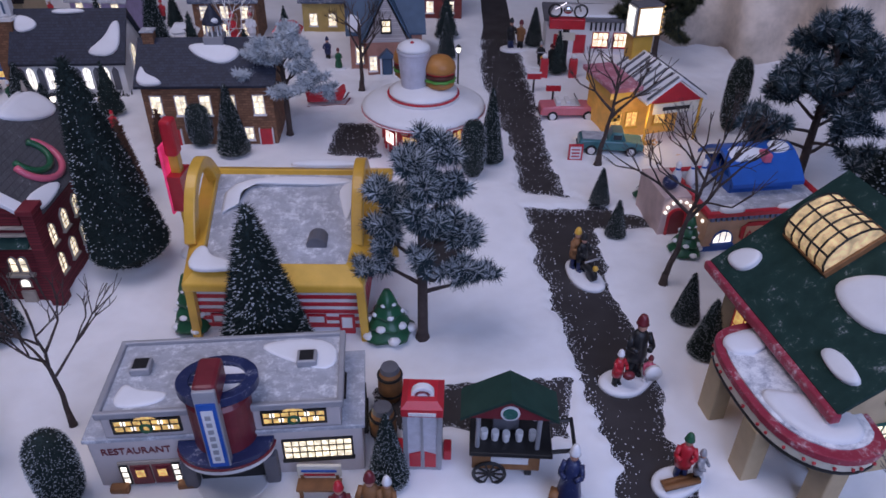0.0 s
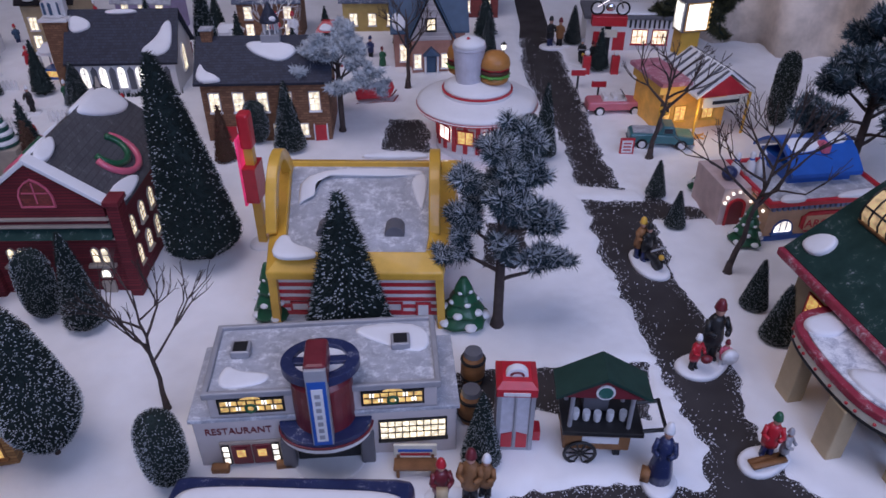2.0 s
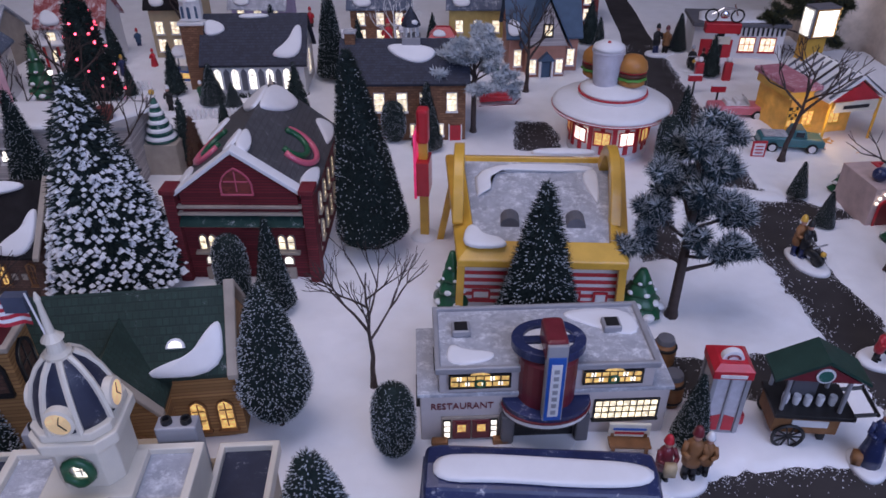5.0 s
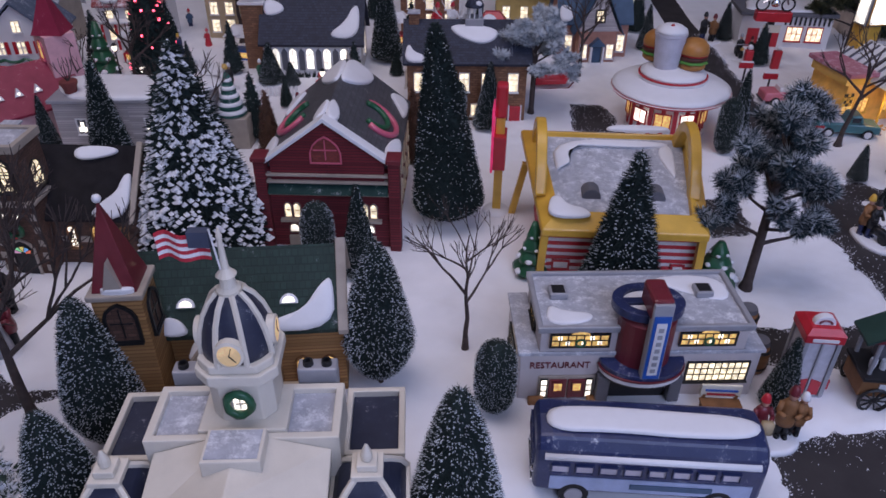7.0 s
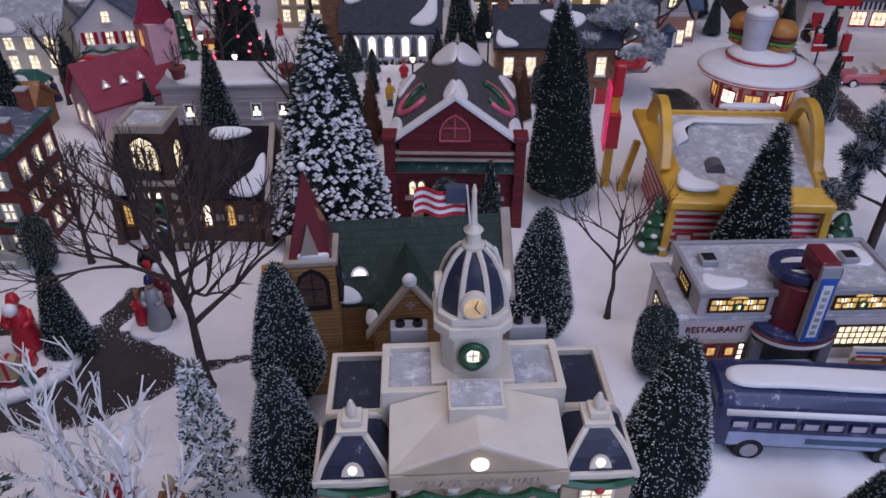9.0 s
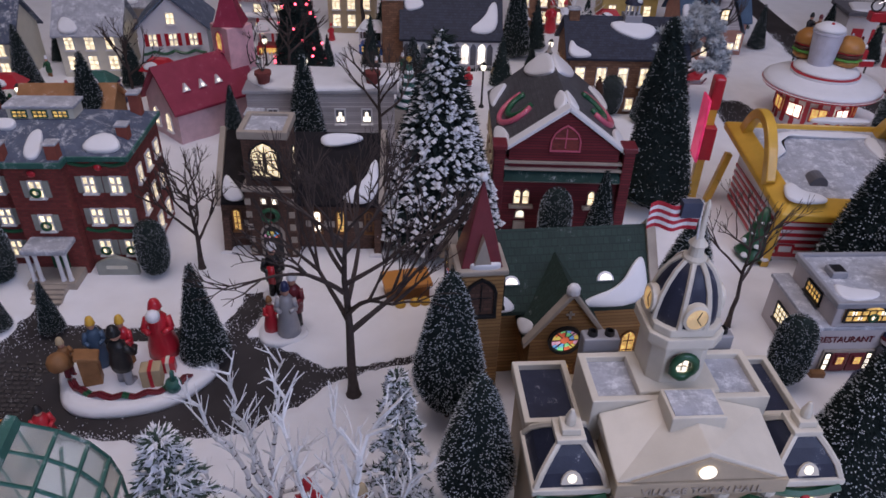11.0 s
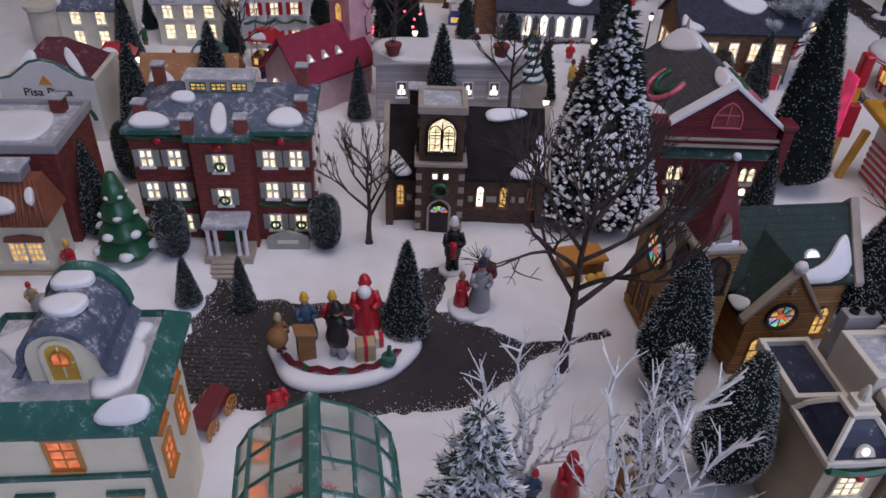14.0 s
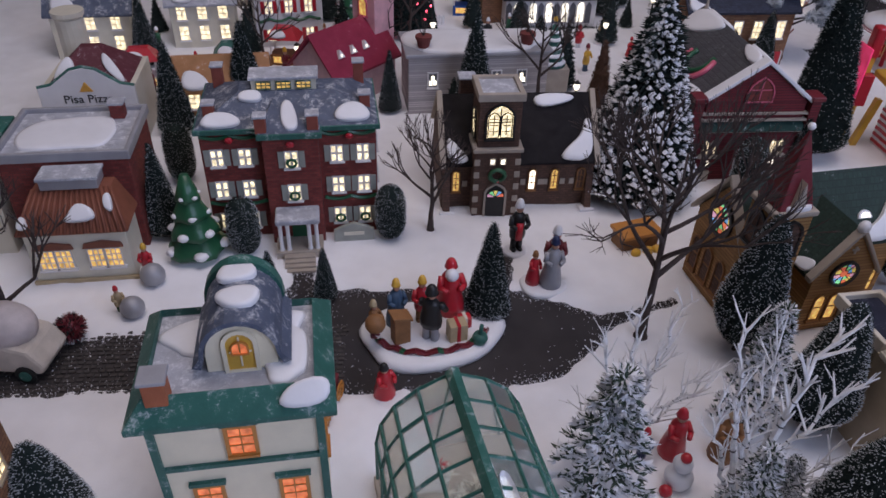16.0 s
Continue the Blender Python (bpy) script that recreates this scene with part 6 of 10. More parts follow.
def build_hotel():
    ob = thing("brick_hotel", -1.097, 0.686, 0, 4.0, "three-storey red brick hotel with a snowy slate roof", "hotel", size=(0.98, 1, 0.945))
    s = Shape()
    s.box(-0.105, 0.105, 0.006, 0.130, -0.002, 0.158)
    part("wall", s, BRICK, ob, bevel=0.0008)
    s = Shape()
    s.box(-0.031, 0.035, -0.012, 0.006, -0.002, 0.160)
    part("centre_bay", s, BRICK, ob, bevel=0.0008)
    s = Shape()
    s.box(-0.110, 0.110, 0.0, 0.136, 0.158, 0.165)
    s.box(-0.036, 0.040, -0.018, 0.0, 0.1582, 0.166)
    part("cornice", s, GREENTRIM, ob, "dark green cornice dusted with snow", 0.001)
    s = Shape()
    hip_roof(s, -0.108, 0.108, 0.002, 0.134, 0.165, 0.190, 0.050)
    part("roof", s, SLATE, ob)
    s = Shape()
    s.add([(-0.034, -0.016, 0.1662), (0.038, -0.016, 0.1662), (0.020, 0.040, 0.186), (-0.016, 0.040, 0.186), (0.038, 0.02, 0.1662), (-0.034, 0.02, 0.1662)], [(0, 1, 2, 3), (1, 4, 2), (0, 3, 5), (0, 5, 4, 1), (5, 3, 2, 4)])
    part("bay_roof", s, SLATE, ob)
    s = Shape()
    s.box(-0.042, 0.036, 0.054, 0.082, 0.188, 0.204)
    lan = part("roof_lantern", s, CREAM, ob)
    s = Shape()
    s.box(-0.045, 0.039, 0.051, 0.085, 0.204, 0.208)
    part("lantern_roof", s, FROSTROOF, lan, bevel=0.001)
    for x in (-0.027, -0.003, 0.021):
        window(lan, (x, 0.0537, 0.193), FRONT, 0.016, 0.008, 3, 2, "flat", GREENTRIM, LITAMBER, rim=0.001, sill=False)
    for x, y in ((-0.092, 0.030), (0.094, 0.045), (-0.030, -0.008), (0.030, -0.006), (-0.088, 0.110), (0.090, 0.112)):
        chimney(ob, x, y, 0.164, 0.186 if y < 0.1 else 0.20, 0.0065, mat("chimney_brick", (0.30, 0.08, 0.055), 0.7))
    up = Vector((0, 0.05, 0.025)).normalized()
    snow_patch(ob, (0, 0.002, 0.1655), (1, 0, 0), up, [(-0.104, 0.0), (-0.050, 0.002), (-0.062, 0.022), (-0.095, 0.024)], 0.005)
    snow_patch(ob, (0, 0.002, 0.1655), (1, 0, 0), up, [(0.052, 0.004), (0.104, 0.004), (0.090, 0.034), (0.062, 0.030)], 0.005)
    snow_patch(ob, (0.002, -0.016, 0.1665), (1, 0, 0), (0, 0.94, 0.33), [(-0.008, 0.004), (0.014, 0.004), (0.004, 0.055), (-0.010, 0.05)], 0.004)
    snow_patch(ob, (0, 0.002, 0.166), (1, 0, 0), up, [(-0.06, 0.04), (-0.03, 0.036), (-0.03, 0.055), (-0.055, 0.055)], 0.004)
    for z in (0.020, 0.068, 0.114):
        for x in (-0.087, -0.054, 0.056, 0.088):
            shuttered(ob, (x, 0.0056, z), FRONT, 0.013, 0.021, SHUTTER, wr=z < 0.03 and x > 0)
    for z in (0.070, 0.118):
        shuttered(ob, (0.002, -0.0124, z), FRONT, 0.014, 0.021, SHUTTER, wr=True)
    for z in (0.060, 0.1555):
        for x0, x1, y in ((-0.104, -0.034, 0.004), (0.038, 0.104, 0.004)):
            g = Shape()
            for i in range(14):
                a, b = x0 + (x1 - x0) * i / 14, x0 + (x1 - x0) * (i + 1) / 14
                f = lambda q: z - 0.004 * abs(math.sin((q - x0) / (x1 - x0) * math.pi * 2))
                g.tube((a, y, f(a)), (b, y, f(b)), 0.0026, 0.0026, 5)
            part("garland", g, GREEN, ob, "green garland swag")
    for x in (-0.070, 0.072):
        b = Shape()
        b.ball((x, 0.001, 0.150), 0.0052, 0.002, 0.0045, 8)
        part("bow", b, RED, ob, smooth=True)
    b = Shape()
    b.ball((0.002, -0.015, 0.150), 0.0055, 0.002, 0.0048, 8)
    part("bow", b, RED, ob, smooth=True)
    for y in (0.035, 0.070, 0.105):
        for z in (0.020, 0.068, 0.114):
            window(ob, (0.1054, y, z), RIGHT, 0.013, 0.021, 2, 2)
            window(ob, (-0.1054, y, z), LEFT, 0.013, 0.021, 2, 2)
    # porch with columns and steps
    s = Shape()
    s.box(-0.024, 0.030, -0.046, -0.0122, 0.052, 0.060)
    part("porch_roof", s, FROSTROOF, ob, bevel=0.0025)
    for x in (-0.019, 0.025, -0.010, 0.016):
        s = Shape()
        s.lathe([(0.0034, 0.012), (0.0026, 0.016), (0.0024, 0.048), (0.0036, 0.052)], (x, -0.041, 0), 10)
        part("column", s, WHITE, ob)
    s = Shape()
    s.box(-0.026, 0.032, -0.048, -0.0122, -0.002, 0.012)
    part("porch_floor", s, STONE, ob, bevel=0.0006)
    s = Shape()
    s.box(-0.006, 0.014, -0.0145, -0.0122, 0.012, 0.046)
    part("door", s, GREEN, ob, "dark green front door")
    for k in range(4):
        s = Shape()
        s.box(-0.016, 0.022, -0.056 - 0.006 * k, -0.048 - 0.006 * k + 0.0, -0.002, 0.010 - 0.0028 * k)
        part("step", s, STONE, ob)
    s = Shape()
    s.extrude([(0.046, -0.002), (0.098, -0.002), (0.098, 0.018), (0.086, 0.024), (0.072, 0.029), (0.058, 0.024), (0.046, 0.018)], -0.016, -0.010, "y")
    sg = part("name_board", s, SHUTTER, ob, "grey-green name board", 0.001)
    bars(sg, (0.072, -0.0162, 0.011), FRONT, 0.026, 0.005, CREAM)


build_hotel()


def build_stone_church():
    ob = thing("stone_church", -0.806, 0.750, 0, 1.5, "dark brown stone church with a square tower and black roof", "church", size=(0.96, 1, 0.84))
    s = Shape()
    s.extrude([(0.0, -0.002), (0.12, -0.002), (0.12, 0.088), (0.06, 0.158), (0.0, 0.088)], -0.108, 0.108, "x")
    part("nave", s, STONEBRICK, ob)
    s = Shape()
    s.gable(-0.104, 0.104, -0.010, 0.130, 0.084, 0.164, 0.004)
    part("roof", s, BLACKROOF, ob)
    for sgn in (-1, 1):
        s = Shape()
        s.gable(*sorted((sgn * 0.104, sgn * 0.112)), -0.013, 0.133, 0.083, 0.168, 0.006)
        part("gable_coping", s, STONE, ob, bevel=0.001)
    up = Vector((0, 0.07, 0.08)).normalized()
    snow_patch(ob, (0, -0.010, 0.0895), (1, 0, 0), up, [(0.102, 0.0), (0.052, 0.002), (0.066, 0.022), (0.088, 0.040), (0.094, 0.066), (0.103, 0.064)], 0.006)
    snow_patch(ob, (0, -0.010, 0.0895), (1, 0, 0), up, [(0.026, 0.080), (0.082, 0.092), (0.078, 0.104), (0.022, 0.104)], 0.006)
    snow_patch(ob, (0, -0.010, 0.0895), (1, 0, 0), up, [(-0.102, 0.0), (-0.068, 0.002), (-0.085, 0.025), (-0.102, 0.045)], 0.006)
    # tower
    tx = -0.036
    s = Shape()
    s.box(tx - 0.031, tx + 0.031, -0.024, 0.040, -0.002, 0.118)
    part("tower", s, STONEBRICK, ob, bevel=0.0008)
    s = Shape()
    s.box(tx - 0.034, tx + 0.034, -0.027, 0.043, 0.118, 0.124)
    part("string_course", s, STONE, ob, bevel=0.001)
    s = Shape()
    s.box(tx - 0.028, tx + 0.028, -0.020, 0.036, 0.124, 0.202)
    part("belfry", s, STONEBRICK, ob, bevel=0.0008)
    s = Shape()
    parapet(s, tx - 0.031, tx + 0.031, -0.023, 0.039, 0.200, 0.212, 0.007)
    part("battlement", s, STONE, ob, bevel=0.001)
    s = Shape()
    s.box(tx - 0.024, tx + 0.024, -0.016, 0.032, 0.200, 0.208)
    part("tower_roof", s, FROSTROOF, ob)
    window(ob, (tx, -0.0204, 0.140), FRONT, 0.034, 0.054, 2, 2, "point", DARK, LIT, rim=0.003, bar=0.0016)
    for q in (-0.0085, 0.0085):
        window(ob, (tx + q, -0.0206, 0.142), FRONT, 0.013, 0.040, 2, 4, "point", DARK, LIT, rim=0.0012, sill=False)
    for sgn in (-1, 1):
        window(ob, (tx + sgn * 0.0284, 0.008, 0.134), RIGHT if sgn > 0 else LEFT, 0.022, 0.040, 2, 2, "point", DARK, LIT, rim=0.002)
        window(ob, (tx + sgn * 0.007, -0.0244, 0.098), FRONT, 0.006, 0.009, 1, 1, "flat", STONE, LITWHITE, rim=0.001, sill=False)
        for k in range(5):
            q = Shape()
            q.box(*sorted((tx + sgn * 0.0315, tx + sgn * 0.024)), -0.0256, -0.0236, 0.008 + 0.022 * k, 0.018 + 0.022 * k)
            part("quoin", q, STONE, ob)
    wreath(ob, (tx, -0.0244, 0.080), FRONT, 0.010)
    window(ob, (tx, -0.0244, -0.001), FRONT, 0.026, 0.062, 1, 1, "point", STONE, DARK, rim=0.003, sill=False, name="door")
    fan = Shape()
    fan.t = face((tx, -0.0262, 0.040), *FRONT)
    cols = [(1, 0.2, 0.1), (0.2, 0.5, 1), (1, 0.75, 0.2), (0.3, 0.9, 0.4), (1, 0.5, 0.7)]
    fl = Shape()
    fl.t = fan.t
    fl.extrude([(0.0125 * math.cos(t), 0.0125 * math.sin(t)) for t in np.linspace(0, math.pi, 11)], 0, 0.0008, "z")
    fo = part("fanlight", fl, DARK, ob)
    for k in range(5):
        q = Shape()
        q.t = fan.t
        a, b = math.pi * k / 5 + 0.06, math.pi * (k + 1) / 5 - 0.06
        q.add([(0.0115 * math.cos(a), 0.0115 * math.sin(a), 0.0012), (0.0118 * math.cos((a + b) / 2), 0.0118 * math.sin((a + b) / 2), 0.0012), (0.0115 * math.cos(b), 0.0115 * math.sin(b), 0.0012), (0.003 * math.cos(b), 0.003 * math.sin(b), 0.0012), (0.003 * math.cos(a), 0.003 * math.sin(a), 0.0012)], [(0, 1, 2, 3, 4)])
        part("pane", q, mat("stained_pane_%s" % "abcde"[k], cols[k], 0.3, emit=cols[k], strength=0.8), fo)
    for x in (-0.088, 0.020, 0.052, 0.090):
        window(ob, (x, -0.0004, 0.034), FRONT, 0.0085, 0.036, 2, 3, "point", WOOD, {0.020: LITWHITE, 0.090: STONEBRICK}.get(x, LITAMBER), rim=0.0022)
        for sgn in (-1, 1):
            for k in (1,):
                q = Shape()
                q.box(x + sgn * 0.0125 - 0.0035, x + sgn * 0.0125 + 0.0035, -0.0016, 0.0, 0.016 + 0.026 * k, 0.026 + 0.026 * k)
                part("quoin", q, STONE, ob)
    for sgn in (-1, 1):
        s = Shape()
        s.extrude([(-0.018, -0.002), (0.004, -0.002), (0.004, 0.07), (-0.006, 0.06), (-0.010, 0.03)], sgn * 0.102 - 0.005, sgn * 0.102 + 0.005, "x")
        part("buttress", s, STONEBRICK, ob, bevel=0.0008)
        s = Shape()
        s.box(*sorted((sgn * 0.112, sgn * 0.090)), -0.020, -0.006, -0.002, 0.006)
        part("snow_ledge", s, SNOWPAINT, ob, bevel=0.002)
    chimney(ob, -0.068, 0.075, 0.14, 0.19, 0.010, STONEBRICK)


build_stone_church()


def build_shop():
    ob = thing("corner_shop", -1.334, 0.606, 0, 4.0, "cream shop with a terracotta roof and amber windows", "shop")
    s = Shape()
    s.box(-0.055, 0.055, 0.0, 0.050, -0.002, 0.070)
    part("wall", s, CREAM, ob, bevel=0.001)
    s = Shape()
    s.box(-0.058, 0.058, -0.004, 0.0, -0.002, 0.006)
    part("plinth", s, TAN, ob, bevel=0.001)
    s = Shape()
    v = [(-0.060, -0.006, 0.070), (0.060, -0.006, 0.070), (0.060, 0.054, 0.070), (-0.060, 0.054, 0.070), (-0.042, 0.032, 0.108), (0.042, 0.032, 0.108), (0.042, 0.054, 0.108), (-0.042, 0.054, 0.108)]
    s.add(v, [(0, 3, 2, 1), (4, 5, 6, 7), (0, 1, 5, 4), (1, 2, 6, 5), (2, 3, 7, 6), (3, 0, 4, 7)])
    roof = part("roof", s, TERRACOTTA, ob, bevel=0.001)
    for k in range(17):
        f = k / 16
        q = Shape()
        q.tube((-0.058 + 0.116 * f, -0.006, 0.0715), (-0.041 + 0.082 * f, 0.032, 0.1085), 0.0021, 0.0019, 6)
        part("tile_ridge", q, TERRACOTTA, roof, smooth=True)
    s = Shape()
    s.box(-0.032, 0.030, 0.028, 0.056, 0.108, 0.120)
    d = part("roof_box", s, GREYTRIM, ob, bevel=0.001)
    s = Shape()
    s.box(-0.034, 0.032, 0.026, 0.058, 0.120, 0.124)
    part("roof_box_lid", s, FROSTROOF, d, bevel=0.001)
    up = Vector((0, 0.038, 0.038)).normalized()
    for pts in ([(-0.010, 0.010), (0.028, 0.012), (0.022, 0.028), (0.006, 0.034), (-0.002, 0.022)], [(-0.057, 0.004), (-0.044, 0.006), (-0.048, 0.02), (-0.054, 0.02)], [(0.036, 0.024), (0.046, 0.02), (0.042, 0.045), (0.034, 0.04)]):
        snow_patch(ob, (0, -0.006, 0.0735), (1, 0, 0), up, pts, 0.005)
    for x in (-0.027, 0.027):
        for q in (-0.0095, 0.0095):
            window(ob, (x + q, -0.0004, 0.022), FRONT, 0.016, 0.024, 3, 3, "flat", WHITE, LITAMBER, rim=0.001)
        s = Shape()
        s.extrude([(x - 0.022, 0.048), (x + 0.022, 0.048), (x + 0.020, 0.054), (x, 0.0575), (x - 0.020, 0.054)], -0.003, 0.0, "y")
        part("brick_arch", s, TERRACOTTA, ob)
    # brick shop block behind
    ob = thing("brick_shop_block", -1.352, 0.668, 0, 4.0, "red brick block with a snowy flat roof and grey parapet", "building")
    s = Shape()
    s.box(-0.070, 0.072, 0.0, 0.115, -0.002, 0.128)
    part("wall", s, BRICK, ob, bevel=0.001)
    s = Shape()
    parapet(s, -0.074, 0.076, -0.004, 0.119, 0.126, 0.138, 0.006)
    part("parapet", s, GREYTRIM, ob, bevel=0.0015)
    s = Shape()
    s.box(-0.068, 0.070, 0.002, 0.113, 0.126, 0.132)
    part("roof", s, FROSTROOF, ob)
    flat_snow(ob, -0.06, 0.06, 0.01, 0.105, 0.132, 4)
    chimney(ob, 0.045, 0.098, 0.13, 0.150, 0.008, BRICK)
    window(ob, (0.0724, 0.05, 0.03), RIGHT, 0.02, 0.035, 2, 3)
    ob = thing("cream_shop", -1.49, 0.66, 0, 4.0, "cream building with a green roof edge and snow", "building")
    s = Shape()
    s.box(-0.06, 0.055, 0.0, 0.10, -0.002, 0.125)
    part("wall", s, CREAM, ob, bevel=0.001)
    s = Shape()
    s.box(-0.064, 0.059, -0.004, 0.104, 0.125, 0.135)
    part("roof", s, GREENTRIM, ob, bevel=0.002)
    flat_snow(ob, -0.05, 0.05, 0.01, 0.09, 0.135, 5)
    for x in (-0.03, 0.025):
        window(ob, (x, -0.0004, 0.03), FRONT, 0.02, 0.03, 2, 3)


build_shop()


def build_edge_house():
    """The corner of a tall brown house at the west front edge."""
    ob = thing("brown_house", -1.375, 0.235, 0, 3.0, "tall brown house with small lit windows under snow", "house")
    s = Shape()
    s.extrude([(0.0, -0.002), (0.105, -0.002), (0.105, 0.130), (0.0525, 0.165), (0.0, 0.130)], -0.070, 0.070, "x")
    part("wall", s, BROWNBRICK, ob, bevel=0.001)
    s = Shape()
    s.gable(-0.078, 0.074, -0.008, 0.113, 0.126, 0.167, 0.004)
    part("roof", s, SLATE, ob)
    for y in (0.028, 0.074):
        for z in (0.030, 0.084):
            window(ob, (0.0704, y, z), RIGHT, 0.016, 0.026, 2, 3, "flat", STONE, LIT, rim=0.0018)
    for x in (-0.04, 0.0, 0.04):
        for z in (0.030, 0.084):
            window(ob, (x, -0.0004, z), FRONT, 0.016, 0.026, 2, 3, "flat", STONE, LIT, rim=0.0018)
    up = Vector((0, 0.06, 0.04)).normalized()
    snow_patch(ob, (0, -0.008, 0.131), (1, 0, 0), up, [(-0.07, 0.01), (0.06, 0.01), (0.05, 0.05), (-0.05, 0.06)], 0.005)


build_edge_house()


def build_green_house():
    ob = thing("green_trimmed_house", -1.090, 0.250, 0, 5.0, "cream house with sea-green trim, snowy flat roof and dormer", "house", size=(0.92, 0.88, 1.02))
    s = Shape()
    s.box(-0.062, 0.062, 0.0, 0.105, -0.002, 0.166)
    part("wall", s, WARMCREAM, ob, bevel=0.001)
    for x in (-0.0615, 0.0615):
        s = Shape()
        s.box(x - 0.003, x + 0.003, -0.003, 0.0, -0.002, 0.166)
        part("corner_board", s, GREENTRIM, ob)
    for z in (0.112, 0.048):
        s = Shape()
        s.box(-0.0585, 0.0585, -0.003, 0.0, z, z + 0.004)
        part("belt_board", s, GREENTRIM, ob)
    # flared cornice round the snowy roof
    s = Shape()
    o, i2 = (-0.075, 0.075, -0.013, 0.118), (-0.060, 0.060, 0.004, 0.101)
    v = []
    for (x0, x1, y0, y1), z in ((o, 0.163), (o, 0.168), (i2, 0.184), (i2, 0.176)):
        v += [(x0, y0, z), (x1, y0, z), (x1, y1, z), (x0, y1, z)]
    s.add(v, [(j * 4 + i, j * 4 + (i + 1) % 4, (j + 1) * 4 + (i + 1) % 4, (j + 1) * 4 + i) for j in range(3) for i in range(4)] + [(0, 1, 2, 3)])
    part("cornice", s, GREENTRIM, ob, "sea-green flared cornice", 0.001)
    s = Shape()
    s.box(-0.0605, 0.0605, 0.0035, 0.1015, 0.170, 0.177)
    part("roof", s, FROSTROOF, ob)
    flat_snow(ob, -0.058, 0.058, 0.045, 0.10, 0.177, 8, 0.004)
    flat_snow(ob, 0.02, 0.058, 0.006, 0.08, 0.177, 9, 0.004)
    snow_patch(ob, (0.030, -0.010, 0.172), (1, 0, 0), (0, 0.73, 0.68), [(0.0, 0.0), (0.04, 0.0), (0.042, 0.022), (0.012, 0.018)], 0.004)
    chimney(ob, -0.050, 0.006, 0.176, 0.198, 0.008, mat("orange_brick", (0.42, 0.13, 0.06), 0.7), GREYTRIM)
    # arched dormer with a curved slate roof
    prof = [(0.026 * math.cos(t), 0.004 + 0.028 * math.sin(t)) for t in np.linspace(0, math.pi, 13)]
    s = Shape()
    s.t = pose(0.008, 0, 0.177)
    s.extrude([(-0.026, 0.0)] + [(-x, z + 0.010) for x, z in prof][::1] + [(0.026, 0.0)], 0.030, 0.096, "y")
    part("dormer", s, WARMCREAM, ob, bevel=0.0008)
    s = Shape()
    s.t = pose(0.008, 0, 0.177)
    ring = [(-x * 1.14, (z + 0.010) * 1.10) for x, z in prof]
    s.extrude([(-0.036, 0.008)] + ring + [(0.036, 0.008), (0.030, 0.006)] + [(x * 1.02, (z + 0.010) * 1.01) for x, z in prof] + [(-0.030, 0.006)], 0.026, 0.098, "y")
    part("dormer_roof", s, SLATE, ob, "blue slate curved dormer roof")
    s = Shape()
    s.t = pose(0.008, 0, 0.177)
    s.extrude([(-x * 1.2, (z + 0.010) * 1.22) for x, z in prof] + [(x * 1.02, (z + 0.010) * 1.08) for x, z in prof], 0.092, 0.102, "y")
    part("dormer_rim", s, GREENTRIM, ob)
    window(ob, (0.008, 0.0296, 0.179), FRONT, 0.020, 0.032, 2, 2, "round", WARMCREAM, YELLOW, rim=0.003, sill=False)
    window(ob, (0.008, 0.0285, 0.194), FRONT, 0.011, 0.010, 2, 1, "round", ORANGE, LITRED2, rim=0.001, sill=False)
    snow_patch(ob, (0.008, 0.062, 0.2222), (1, 0, 0), (0, 1, 0), [(-0.020, -0.004), (-0.004, -0.022), (0.014, -0.018), (0.018, 0.002), (0.0, 0.006)], 0.004)
    snow_patch(ob, (0.008, 0.066, 0.2222), (1, 0, 0), (0, 1, 0), [(-0.018, 0.006), (0.014, 0.010), (0.012, 0.030), (-0.014, 0.030)], 0.004)
    snow_patch(ob, (-0.018, 0.048, 0.197), (0, -1, 0), (0.4, 0, 0.9), [(-0.014, -0.006), (0.010, -0.006), (0.008, 0.012), (-0.010, 0.012)], 0.004)
    for x, z in ((0.002, 0.124), (-0.030, 0.064), (0.036, 0.064), (0.0, 0.012)):
        window(ob, (x, -0.0004, z), FRONT, 0.018, 0.026, 2, 3, "flat", ORANGE, LITRED2, rim=0.003)
        s = Shape()
        s.box(x - 0.014, x + 0.014, -0.004, 0.0, z + 0.0295, z + 0.033)
        part("lintel", s, GREENTRIM, ob)
    for y in (0.03, 0.075):
        for z in (0.09, 0.135):
            window(ob, (0.0624, y, z), RIGHT, 0.018, 0.026, 2, 3, "flat", ORANGE, LITRED2, rim=0.003)


LITRED2 = mat("orange_red_lit_pane", (0.8, 0.3, 0.1), 0.3, bump=0, var=0.4, scale=200, emit=(1.0, 0.20, 0.08), strength=0.75)
build_green_house()


